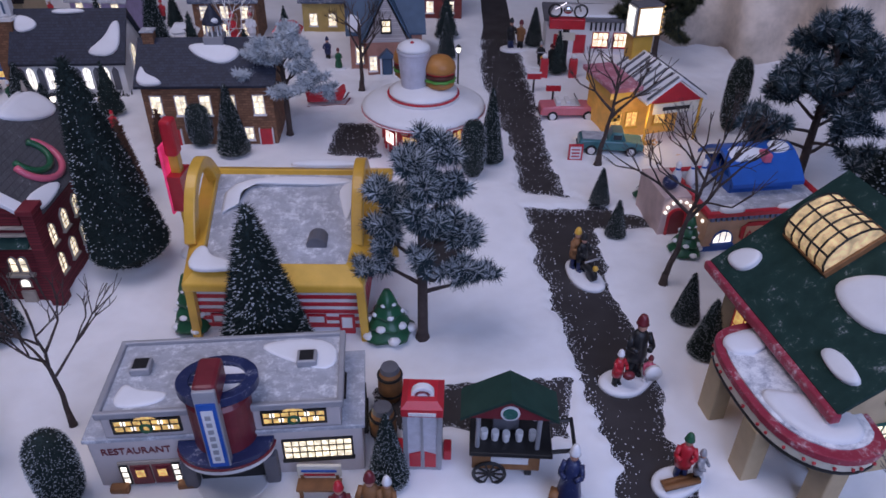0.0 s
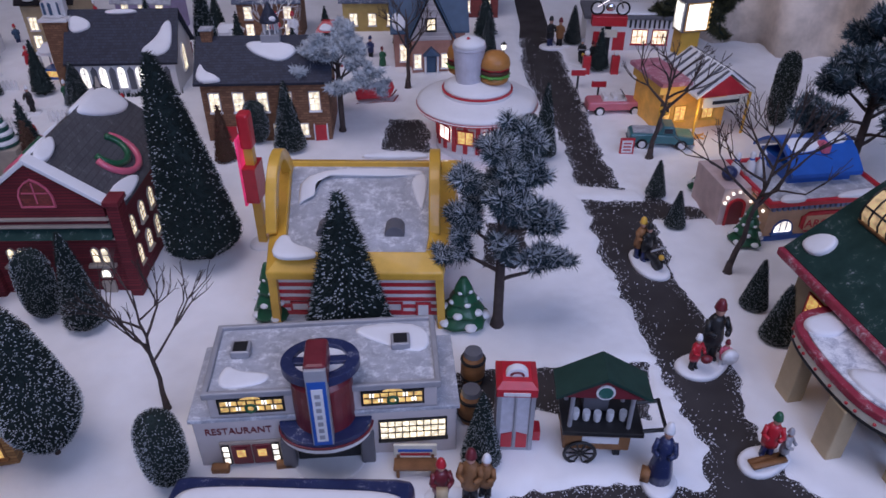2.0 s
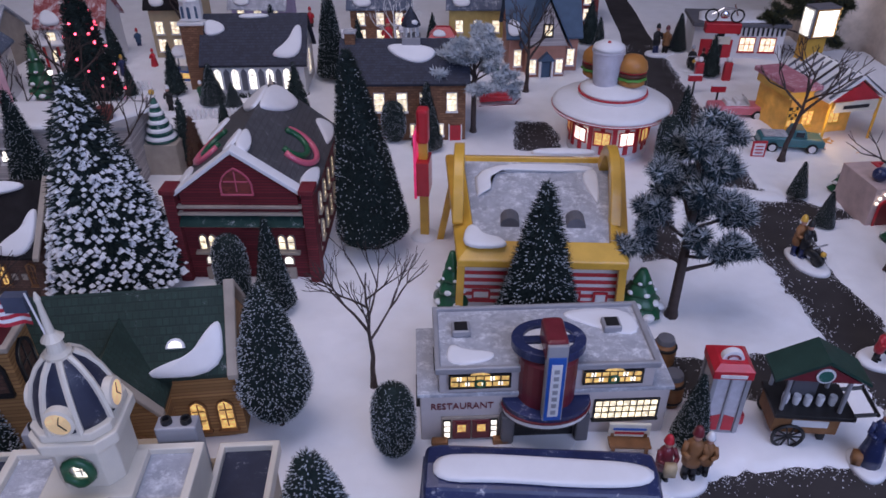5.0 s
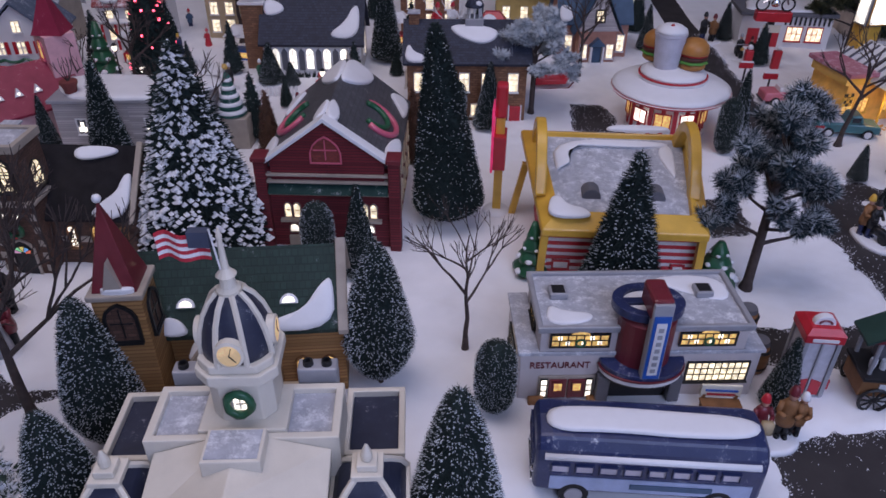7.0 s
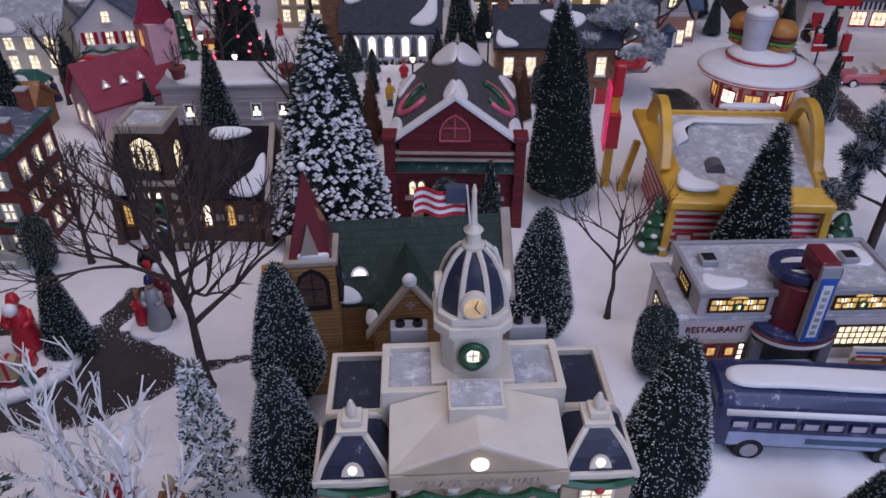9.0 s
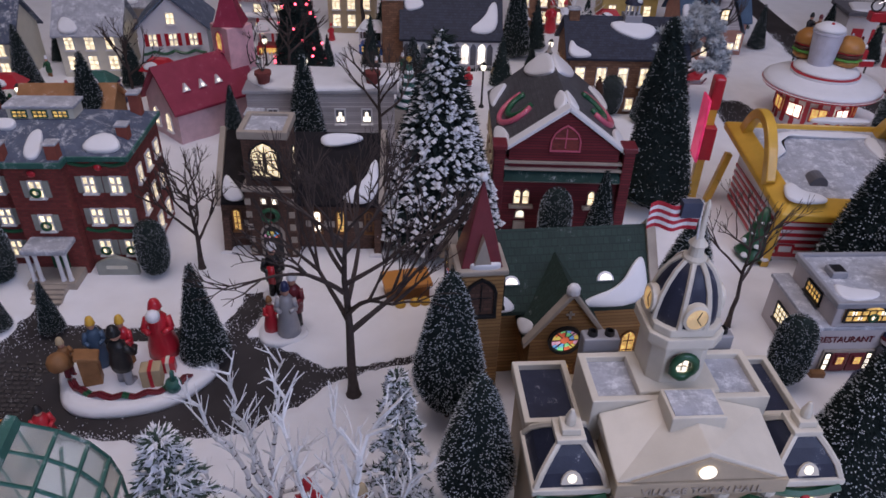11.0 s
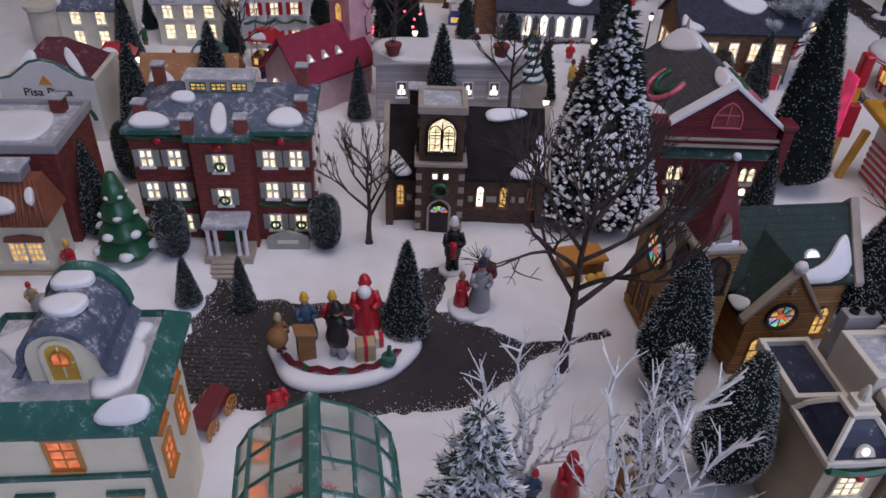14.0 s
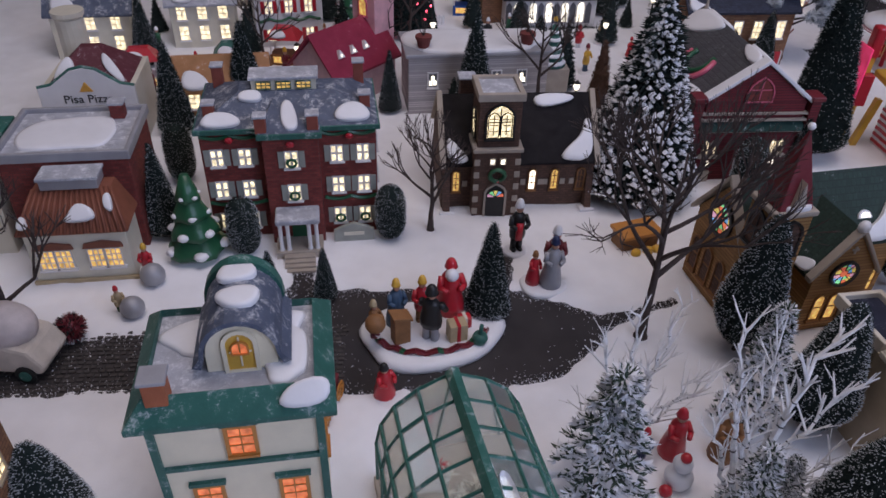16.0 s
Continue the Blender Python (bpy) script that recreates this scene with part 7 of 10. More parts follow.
def build_conservatory():
    ob = thing("conservatory", -0.910, 0.157, 0, 9.0, "glass conservatory with dark green iron ribs", "greenhouse", size=(1.01, 1.09, 1.20))
    sec = [(-0.062, 0.0), (-0.062, 0.040), (-0.058, 0.058), (-0.047, 0.074), (-0.028, 0.087), (0.0, 0.098), (0.028, 0.087), (0.047, 0.074), (0.058, 0.058), (0.062, 0.040), (0.062, 0.0)]
    s = Shape()
    s.box(-0.065, 0.065, -0.003, 0.150, -0.002, 0.010)
    part("base", s, STONE, ob, bevel=0.001)
    ys = [0.0 + 0.147 * k / 6 for k in range(7)]
    for y in ys:
        q = Shape()
        for (a, b), (c, d) in zip(sec, sec[1:]):
            q.tube((a, y, b + 0.01), (c, y, d + 0.01), 0.0014, 0.0014, 5)
        part("rib", q, GREENTRIM, ob)
    for a, b in sec[1:-1]:
        q = Shape()
        q.tube((a, 0, b + 0.01), (a, 0.147, b + 0.01), 0.0017 if a else 0.0065, 0.0017 if a else 0.0065, 6)
        part("purlin", q, GREENTRIM, ob)
    for k in range(6):
        for (a, b), (c, d) in zip(sec, sec[1:]):
            q = Shape()
            y0, y1 = ys[k] + 0.001, ys[k + 1] - 0.001
            q.add([(a * 0.995, y0, b + 0.01), (a * 0.995, y1, b + 0.01), (c * 0.995, y1, d + 0.01), (c * 0.995, y0, d + 0.01)], [(0, 1, 2, 3)])
            o = part("pane", q, GLASS, ob)
            o.visible_shadow = False
    for y in (0.0, 0.147):
        q = Shape()
        q.add([(a * 0.99, y, b + 0.01) for a, b in sec], [tuple(range(len(sec)))])
        o = part("end_pane", q, GLASS, ob)
        o.visible_shadow = False
        for x in (-0.03, 0.0, 0.03):
            q = Shape()
            q.tube((x, y, 0.01), (x, y, 0.085 if x else 0.106), 0.0014, 0.0014, 5)
            part("mullion", q, GREENTRIM, ob)
    snow_patch(ob, (0.012, 0.04, 0.1065), (0, -1, 0), (-0.92, 0, 0.38), [(-0.02, -0.006), (0.022, -0.006), (0.02, 0.007), (-0.018, 0.006)], 0.004)
    ob2 = thing("plant_tray", -0.922, 0.236, 0.0115, 9.0, "low trays of green and red plants inside the conservatory", "plants")
    rng = random.Random(3)
    for k in range(26):
        q = Shape()
        x, y = rng.uniform(-0.05, 0.05), rng.uniform(-0.06, 0.06)
        h = rng.uniform(0.012, 0.035)
        q.tube((x, y, 0), (x, y, h), 0.002, 0.001, 5)
        for _ in range(14):
            q.spike((x, y, h * rng.uniform(0.4, 1)), (rng.uniform(-1, 1), rng.uniform(-1, 1), rng.uniform(0, 1)), 0.012, 0.002)
        part("plant", q, [GREEN, CREAM, WHITE, RED][k % 4 if k % 3 == 0 else k % 2], ob2)


build_conservatory()


def simple_house(name, x, y, turn, w, d, ze, zr, wall, roof, label, category="house", axis="x", wins=(), trim=None, patches=(), over=0.008, pane=None):
    """A gabled house: walls, overhanging roof, windows given as (x, z, width, height, top) on its front."""
    ob = thing(name, x, y, 0, turn, label, category)
    s = Shape()
    if axis == "x":
        s.extrude([(0.0, -0.002), (d, -0.002), (d, ze), (d / 2, zr - 0.004), (0.0, ze)], -w / 2, w / 2, "x")
    else:
        s.extrude([(-w / 2, -0.002), (w / 2, -0.002), (w / 2, ze), (0, zr - 0.004), (-w / 2, ze)], 0, d, "y")
    part("wall", s, wall, ob, bevel=0.0008)
    s = Shape()
    k = (zr - ze) / ((d if axis == "x" else w) / 2)
    if axis == "x":
        s.gable(-w / 2 - over, w / 2 + over, -over, d + over, ze - over * k, zr, 0.004)
    else:
        s.gable(-w / 2 - over, w / 2 + over, -over, d + over, ze - over * k, zr, 0.004, "y")
    part("roof", s, roof, ob)
    for a, z, ww, hh, top in wins:
        window(ob, (a, -0.0004, z), FRONT, ww, hh, 2, 3, top, trim or WHITE, pane or LIT, rim=0.0015)
    if axis == "x":
        up = Vector((0, d / 2 + over, zr - ze + over * k)).normalized()
        for pts in patches:
            snow_patch(ob, (0, -over, ze - over * k + 0.0045), (1, 0, 0), up, pts, 0.005)
    return ob


def build_school():
    ob = simple_house("brick_school", -0.300, 1.240, 2.5, 0.212, 0.125, 0.112, 0.162, BROWNBRICK, NAVYROOF, "brown brick schoolhouse with a navy roof and red doors", "school",
                      wins=[(x, 0.058, 0.016, 0.032, "flat") for x in (-0.085, -0.045, -0.005, 0.035, 0.082)], patches=[[(-0.112, 0.0), (-0.065, 0.002), (-0.075, 0.014), (-0.095, 0.022), (-0.105, 0.042)], [(-0.02, 0.055), (0.028, 0.036), (0.058, 0.056), (0.045, 0.075), (-0.035, 0.08)]])
    for x in (-0.065, 0.088):
        s = Shape()
        s.box(x - 0.010, x + 0.010, -0.004, 0.0, -0.002, 0.030)
        d = part("door", s, RED, ob, bevel=0.0008)
        s = Shape()
        s.box(x - 0.012, x - 0.010, -0.0045, 0.0, -0.002, 0.032)
        s.box(x + 0.010, x + 0.012, -0.0045, 0.0, -0.002, 0.032)
        part("door_frame", s, WHITE, d)
    for x in (-0.026, 0.015, 0.06):
        window(ob, (x, -0.0004, 0.012), FRONT, 0.012, 0.02, 2, 2)
    for y in (0.03, 0.06, 0.09):
        window(ob, (-0.1094, y, 0.055), LEFT, 0.014, 0.03, 2, 3)
    chimney(ob, -0.095, 0.062, 0.13, 0.178, 0.009, BROWNBRICK)
    c = (0.012, 0.062)
    s = Shape()
    s.box(c[0] - 0.016, c[0] + 0.016, c[1] - 0.016, c[1] + 0.016, 0.155, 0.172)
    part("cupola_base", s, GREYTRIM, ob, bevel=0.001)
    for k in range(8):
        a = k * math.pi / 4
        s = Shape()
        s.tube((c[0] + 0.012 * math.cos(a), c[1] + 0.012 * math.sin(a), 0.172), (c[0] + 0.012 * math.cos(a), c[1] + 0.012 * math.sin(a), 0.190), 0.0015, 0.0015, 6)
        part("cupola_post", s, WHITE, ob)
    s = Shape()
    s.lathe([(0.017, 0.190), (0.016, 0.194), (0.010, 0.206), (0.001, 0.222)], (*c, 0), 12)
    part("cupola_roof", s, NAVYROOF, ob)
    s = Shape()
    s.ball((c[0] + 0.006, c[1] - 0.010, 0.197), 0.007, 0.005, 0.005, 8)
    part("snow_lump", s, SNOWPAINT, ob, smooth=True)


def build_white_church():
    ob = simple_house("white_church", -0.622, 1.450, 3.0, 0.200, 0.13, 0.072, 0.145, WHITE, NAVYROOF, "white church with a navy roof and pointed lit windows", "church",
                      wins=[(x, 0.016, 0.014, 0.042, "point") for x in (-0.075, -0.040, -0.005, 0.030, 0.065)], pane=LITWHITE,
                      patches=[[(-0.098, 0.058), (-0.055, 0.070), (-0.062, 0.090), (-0.10, 0.10)], [(0.028, 0.016), (0.096, 0.012), (0.098, 0.082), (0.084, 0.085), (0.070, 0.050)], [(-0.03, 0.098), (0.03, 0.10), (0.03, 0.108), (-0.03, 0.108)]])
    for x in (-0.0925, -0.0575, -0.0225, 0.0125, 0.0475, 0.0825):
        s = Shape()
        s.extrude([(x - 0.006, 0.012), (x + 0.006, 0.012), (x + 0.006, 0.050), (x, 0.058), (x - 0.006, 0.050)], -0.0016, 0.0, "y")
        part("shutter", s, GREY, ob)
    for x in (0.10,):
        window(ob, (x + 0.0004, 0.065, 0.03), RIGHT, 0.022, 0.05, 2, 3, "point", WHITE, LIT)
    s = Shape()
    s.box(-0.145, -0.100, 0.035, 0.085, -0.002, 0.135)
    part("tower", s, BROWNBRICK, ob, bevel=0.001)
    s = Shape()
    s.box(-0.149, -0.096, 0.031, 0.089, 0.135, 0.141)
    part("tower_cornice", s, WHITE, ob, bevel=0.001)
    s = Shape()
    s.extrude([(-0.1225 + 0.022 * math.cos(a), 0.06 + 0.022 * math.sin(a)) for a in np.linspace(0.39, 0.39 + 2 * math.pi, 9)[:-1]], 0.141, 0.180, "z")
    part("belfry", s, WHITE, ob, bevel=0.0008)
    for k in (-1, 0, 1):
        window(ob, (-0.1225 + 0.013 * k, 0.0393 + 0.004 * abs(k), 0.147), FRONT, 0.007, 0.024, 1, 1, "round", WHITE, BLUEGREY, rim=0.0012)
    s = Shape()
    s.lathe([(0.024, 0.180), (0.016, 0.20), (0.002, 0.26)], (-0.1225, 0.06, 0), 8)
    part("steeple", s, WHITE, ob)
    g = Shape()
    rng = random.Random(8)
    for k in range(160):
        g.spike((rng.uniform(-0.10, 0.105), -0.004 - 0.012 * rng.random(), 0.0), (rng.uniform(-0.6, 0.6), rng.uniform(-0.6, 0.3), 1), rng.uniform(0.008, 0.016), 0.0022)
    tagged(part("hedge", g, NEEDLE, m=ob.matrix_basis.copy()), "low dark green hedge under the church windows", "hedge", kind="stuff")


def build_blue_house():
    ob = simple_house("blue_roofed_house", -0.028, 1.605, 5.0, 0.150, 0.12, 0.085, 0.165, mat("pinkish_brick", (0.40, 0.20, 0.15), 0.7), BLUEGREY, "cottage with blue-grey roof, white gable and blue door", "house")
    s = Shape()
    s.extrude([(-0.044, 0.07), (0.044, 0.07), (0.0, 0.160)], -0.038, 0.04, "y")
    part("gable", s, SIDING, ob)
    s = Shape()
    s.box(-0.040, 0.040, -0.036, 0.0, -0.002, 0.07)
    part("front_wall", s, mat("pinkish_brick", (0.40, 0.20, 0.15), 0.7), ob)
    s = Shape()
    s.gable(-0.054, 0.054, -0.044, 0.06, 0.062, 0.170, 0.004, "y")
    part("gable_roof", s, BLUEGREY, ob)
    window(ob, (0, -0.0384, 0.092), FRONT, 0.016, 0.022, 2, 2, "flat", DARK, LIT, rim=0.003)
    s = Shape()
    s.box(-0.010, 0.010, -0.040, -0.036, -0.002, 0.036)
    part("door", s, BLUEGREY, ob, bevel=0.001)
    s = Shape()
    s.extrude([(-0.018, 0.040), (0.018, 0.040), (0.0, 0.058)], -0.050, -0.034, "y")
    part("door_hood", s, BLUEGREY, ob)
    for x in (-0.013, 0.013):
        s = Shape()
        s.box(x - 0.002, x + 0.002, -0.048, -0.036, -0.002, 0.040)
        part("pilaster", s, WHITE, ob)
        window(ob, (x * 2.2, -0.0364, 0.012), FRONT, 0.013, 0.028, 2, 3)
    for x in (-0.056, 0.06):
        window(ob, (x, -0.0004, 0.016), FRONT, 0.014, 0.034, 2, 3)
    chimney(ob, 0.06, 0.07, 0.12, 0.19, 0.009, BRICK)
    snow_patch(ob, (-0.06, -0.008, 0.083), (1, 0, 0), (0, 0.6, 0.8), [(-0.02, 0.0), (0.01, 0.0), (0.008, 0.03), (-0.018, 0.04)], 0.004)


build_school()
build_white_church()
build_blue_house()


def build_grey_building():
    ob = thing("grey_clapboard_building", -0.829, 1.042, 0, 5.0, "long grey clapboard building with a snowy flat roof", "building", size=(1, 1, 0.92))
    s = Shape()
    s.box(-0.115, 0.120, 0.0, 0.10, -0.002, 0.110)
    part("wall", s, SIDING, ob, bevel=0.001)
    s = Shape()
    s.box(-0.120, 0.125, -0.005, 0.105, 0.110, 0.117)
    part("cornice", s, GREYTRIM, ob, bevel=0.0015)
    flat_snow(ob, -0.125, 0.13, -0.008, 0.108, 0.117, 2, 0.006)
    for x in (-0.075, 0.032, 0.075):
        o = window(ob, (x, -0.0004, 0.055), FRONT, 0.014, 0.026, 2, 2, "flat", WHITE, GREY, rim=0.002)
        for dx, z in ((-0.0035, 0.059), (0.0035, 0.059), (0.0, 0.068)):
            q = Shape()
            q.box(x + dx - 0.0024, x + dx + 0.0024, -0.0024, -0.0016, z, z + 0.008)
            part("candle_lamp", q, LITWHITE, o)
    for x, y in ((-0.088, 0.02), (0.085, 0.02)):
        ob2 = thing("potted_twigs", -0.829 + x * math.cos(0.087) - y * math.sin(0.087), 1.042 + x * math.sin(0.087) + y * math.cos(0.087), 0.1115, 0, "terracotta pot of bare twigs on the roof", "pot")
        s = Shape()
        s.lathe([(0.009, 0), (0.012, 0.014), (0.0135, 0.014), (0.0135, 0.019), (0.010, 0.019)], n=14)
        part("pot", s, mat("pot_clay", (0.20, 0.05, 0.045), 0.7), ob2)
        s = Shape()
        rng = random.Random(int(900 * abs(x)))
        for k in range(5):
            branching(s, (0, 0, 0.016), (rng.uniform(-0.5, 0.5), rng.uniform(-0.5, 0.5), 1), 0.022, 0.0009, 1, rng)
        part("twig_bunch", s, BARK, ob2)


build_grey_building()


def build_barn_church():
    red = mat("dark_pink_tile", (0.26, 0.022, 0.055), 0.45, var=0.2, frost=0.08)
    ob = simple_house("red_roofed_chapel", -1.100, 1.075, -42.0, 0.10, 0.15, 0.065, 0.120, mat("pale_pink_wall", (0.62, 0.42, 0.45), 0.5), red, "pink-walled chapel with a dark red tiled roof", "church", axis="y", wins=[(-0.02, 0.02, 0.014, 0.03, "point"), (0.02, 0.02, 0.014, 0.03, "point")])
    for y in (0.03, 0.06, 0.09):
        s = Shape()
        s.t = face((0.036, y, 0.0845), (0, 1, 0), (0.9, 0, 0.4))
        s.extrude([(-0.007, 0.0), (0.007, 0.0), (0.0, 0.014)], -0.008, 0.004, "z")
        d = part("dormer", s, WHITE, ob)
        s2 = Shape()
        s2.t = s.t
        s2.ball((0, 0.004, 0.0042), 0.0025, 0.0025, 0.001, 8)
        part("lamp", s2, LITWHITE, d)
    s = Shape()
    s.box(-0.026, 0.026, 0.125, 0.175, -0.002, 0.165)
    part("tower", s, mat("lit_pink_tower", (0.75, 0.42, 0.46), 0.5), ob, bevel=0.001)
    window(ob, (0, 0.1246, 0.125), FRONT, 0.016, 0.03, 1, 1, "point", PINK, LITAMBER)
    s = Shape()
    s.lathe([(0.036, 0.165), (0.030, 0.175), (0.012, 0.215), (0.001, 0.25)], (0, 0.15, 0), 4)
    part("tower_roof", s, red, ob)


build_barn_church()


def build_pizza():
    ob = thing("pizza_shop", -1.412, 0.930, 0, 4.0, "white pizza shop with a curved parapet and dark red roof", "shop", size=(0.95, 1, 0.92))
    s = Shape()
    s.box(-0.068, 0.068, 0.004, 0.12, -0.002, 0.105)
    part("wall", s, CREAM, ob, bevel=0.001)
    front = [(-0.070, -0.002), (0.070, -0.002), (0.070, 0.108), (0.050, 0.112), (0.034, 0.124), (0.018, 0.136), (0, 0.140), (-0.018, 0.136), (-0.034, 0.124), (-0.050, 0.112), (-0.070, 0.108)]
    s = Shape()
    s.extrude(front, -0.003, 0.004, "y")
    part("shaped_front", s, WHITE, ob, bevel=0.001)
    for a, b in zip(front[2:], front[3:]):
        q = Shape()
        q.tube((a[0], 0, a[1] + 0.001), (b[0], 0, b[1] + 0.001), 0.0028, 0.0028, 6)
        part("coping", q, GREENTRIM, ob)
    s = Shape()
    hip_roof(s, -0.06, 0.06, 0.01, 0.115, 0.105, 0.150, 0.045)
    part("roof", s, mat("wine_tile_roof", (0.12, 0.028, 0.04), 0.6, frost=0.2), ob)
    snow_patch(ob, (0, 0.01, 0.106), (1, 0, 0), (0, 0.7, 0.7), [(-0.055, 0.0), (-0.02, 0.0), (-0.02, 0.04), (-0.035, 0.05)], 0.005)
    snow_patch(ob, (0, 0.01, 0.106), (1, 0, 0), (0, 0.7, 0.7), [(0.02, 0.03), (0.05, 0.0), (0.055, 0.01), (0.02, 0.06)], 0.005)
    lettering(ob, "Pisa Pizza", (0, -0.0032, 0.083), FRONT, 0.019, DARK)
    s = Shape()
    s.t = face((0, -0.0032, 0.102), *FRONT)
    s.extrude([(-0.010, 0), (0.010, 0), (0, 0.016)], 0, 0.0015, "z")
    part("emblem", s, AMBER, ob)
    for x in (-0.034, 0.034):
        for r, m, dz in ((0.030, GREEN, 0.0), (0.024, WHITE, 0.0012), (0.018, RED, 0.0024)):
            s = Shape()
            s.t = face((x, -0.003, 0.042), *FRONT)
            s.extrude([(r * math.cos(t), r * math.sin(t)) for t in np.linspace(0, math.pi, 15)], 0, 0.003 + dz, "z")
            part("arch_band", s, m, ob)
        window(ob, (x, -0.0062, 0.006), FRONT, 0.032, 0.034, 3, 2, "flat", GREEN, LITAMBER)
    s = Shape()
    s.lathe([(0.022, 0.0), (0.022, 0.16), (0.026, 0.165), (0.026, 0.172)], (-0.055, 0.16, 0), 16)
    part("leaning_tower", s, CREAM, ob, "round cream tower")


build_pizza()


def build_far_houses():
    ob = simple_house("white_shuttered_house", -1.165, 1.345, 12.0, 0.13, 0.12, 0.105, 0.165, WHITE, mat("blue_grey_shingle", (0.10, 0.13, 0.19), 0.6, frost=0.25), "white two-storey house with red shutters", "house", axis="y")
    for x in (-0.038, 0.0, 0.038):
        for z in (0.015, 0.070):
            shuttered(ob, (x, -0.0004, z), FRONT, 0.013, 0.022, RED)
    window(ob, (0, -0.0004, 0.112), FRONT, 0.014, 0.02, 2, 2)
    g = Shape()
    for i in range(16):
        a, b = -0.06 + 0.12 * i / 16, -0.06 + 0.12 * (i + 1) / 16
        f = lambda q: 0.060 - 0.006 * abs(math.sin(q * 80))
        g.tube((a, -0.003, f(a)), (b, -0.003, f(b)), 0.003, 0.003, 5)
    part("garland", g, GREEN, ob)
    specs = [("cream_townhouse", -1.33, 1.34, 8, 0.12, 0.11, 0.09, 0.14, CREAM, FROSTROOF, "cream townhouse with warm windows under snow"),
             ("red_porch_house", -1.06, 1.60, 4, 0.14, 0.11, 0.10, 0.16, WHITE, mat("red_snow_roof", (0.3, 0.05, 0.05), 0.5, frost=0.5), "white shop with red porch posts and garlands"),
             ("snowy_cottage", -1.30, 1.58, -6, 0.16, 0.11, 0.08, 0.13, STONE, FROSTROOF, "stone cottage with warm windows under snow"),
             ("tan_tall_house", -0.86, 1.68, 3, 0.11, 0.11, 0.12, 0.18, TAN, BLACKROOF, "tan house with lit windows"),
             ("brown_brick_house", -0.40, 1.76, 2, 0.14, 0.11, 0.10, 0.16, BROWNBRICK, SLATE, "brown brick house with a slate roof"),
             ("lilac_house", -0.70, 1.80, -4, 0.13, 0.10, 0.09, 0.16, mat("lilac_wall", (0.42, 0.34, 0.52), 0.5), FROSTROOF, "lilac house with snow on its roof"),
             ("yellow_house", -0.17, 1.84, 0, 0.14, 0.10, 0.08, 0.14, mat("dull_yellow_wall", (0.5, 0.36, 0.12), 0.5), SLATE, "dull yellow house at the back"),
             ("orange_roof_shed", -1.245, 1.035, 6, 0.14, 0.09, 0.05, 0.085, WOOD, mat("orange_brown_roof", (0.36, 0.17, 0.07), 0.6, frost=0.15), "low shed with an orange-brown roof"),
             ("cream_gable_house", -1.52, 1.28, 5, 0.14, 0.12, 0.09, 0.15, CREAM, SLATE, "cream gabled house at the back"),
             ("dark_back_house", 0.06, 1.95, 0, 0.16, 0.1, 0.09, 0.15, BRICK, BLACKROOF, "brick house at the back edge")]
    for nm, x, y, turn, w, d, ze, zr, wall, roof, lab in specs:
        o = simple_house(nm, x, y, turn, w, d, ze, zr, wall, roof, lab, wins=[(a * w, z, 0.016, 0.026, "flat") for a in (-0.32, 0.0, 0.32) for z in (0.018, 0.058) if z + 0.03 < ze])
        snow_patch(o, (0, -0.008, ze), (1, 0, 0), Vector((0, d / 2, zr - ze)).normalized(), [(-w * 0.45, 0.0), (-w * 0.1, 0.002), (-w * 0.2, 0.03), (-w * 0.42, 0.04)], 0.005)
        if nm == "red_porch_house":
            for a in (-0.06, -0.03, 0.0, 0.03, 0.06):
                q = Shape()
                q.lathe([(0.003, -0.002), (0.003, 0.06)], (a, -0.02, 0), 8)
                part("porch_post", q, RED, o)
            q = Shape()
            q.box(-0.072, 0.072, -0.028, 0.0, 0.06, 0.066)
            part("porch_roof", q, SNOWPAINT, o, bevel=0.002)


build_far_houses()

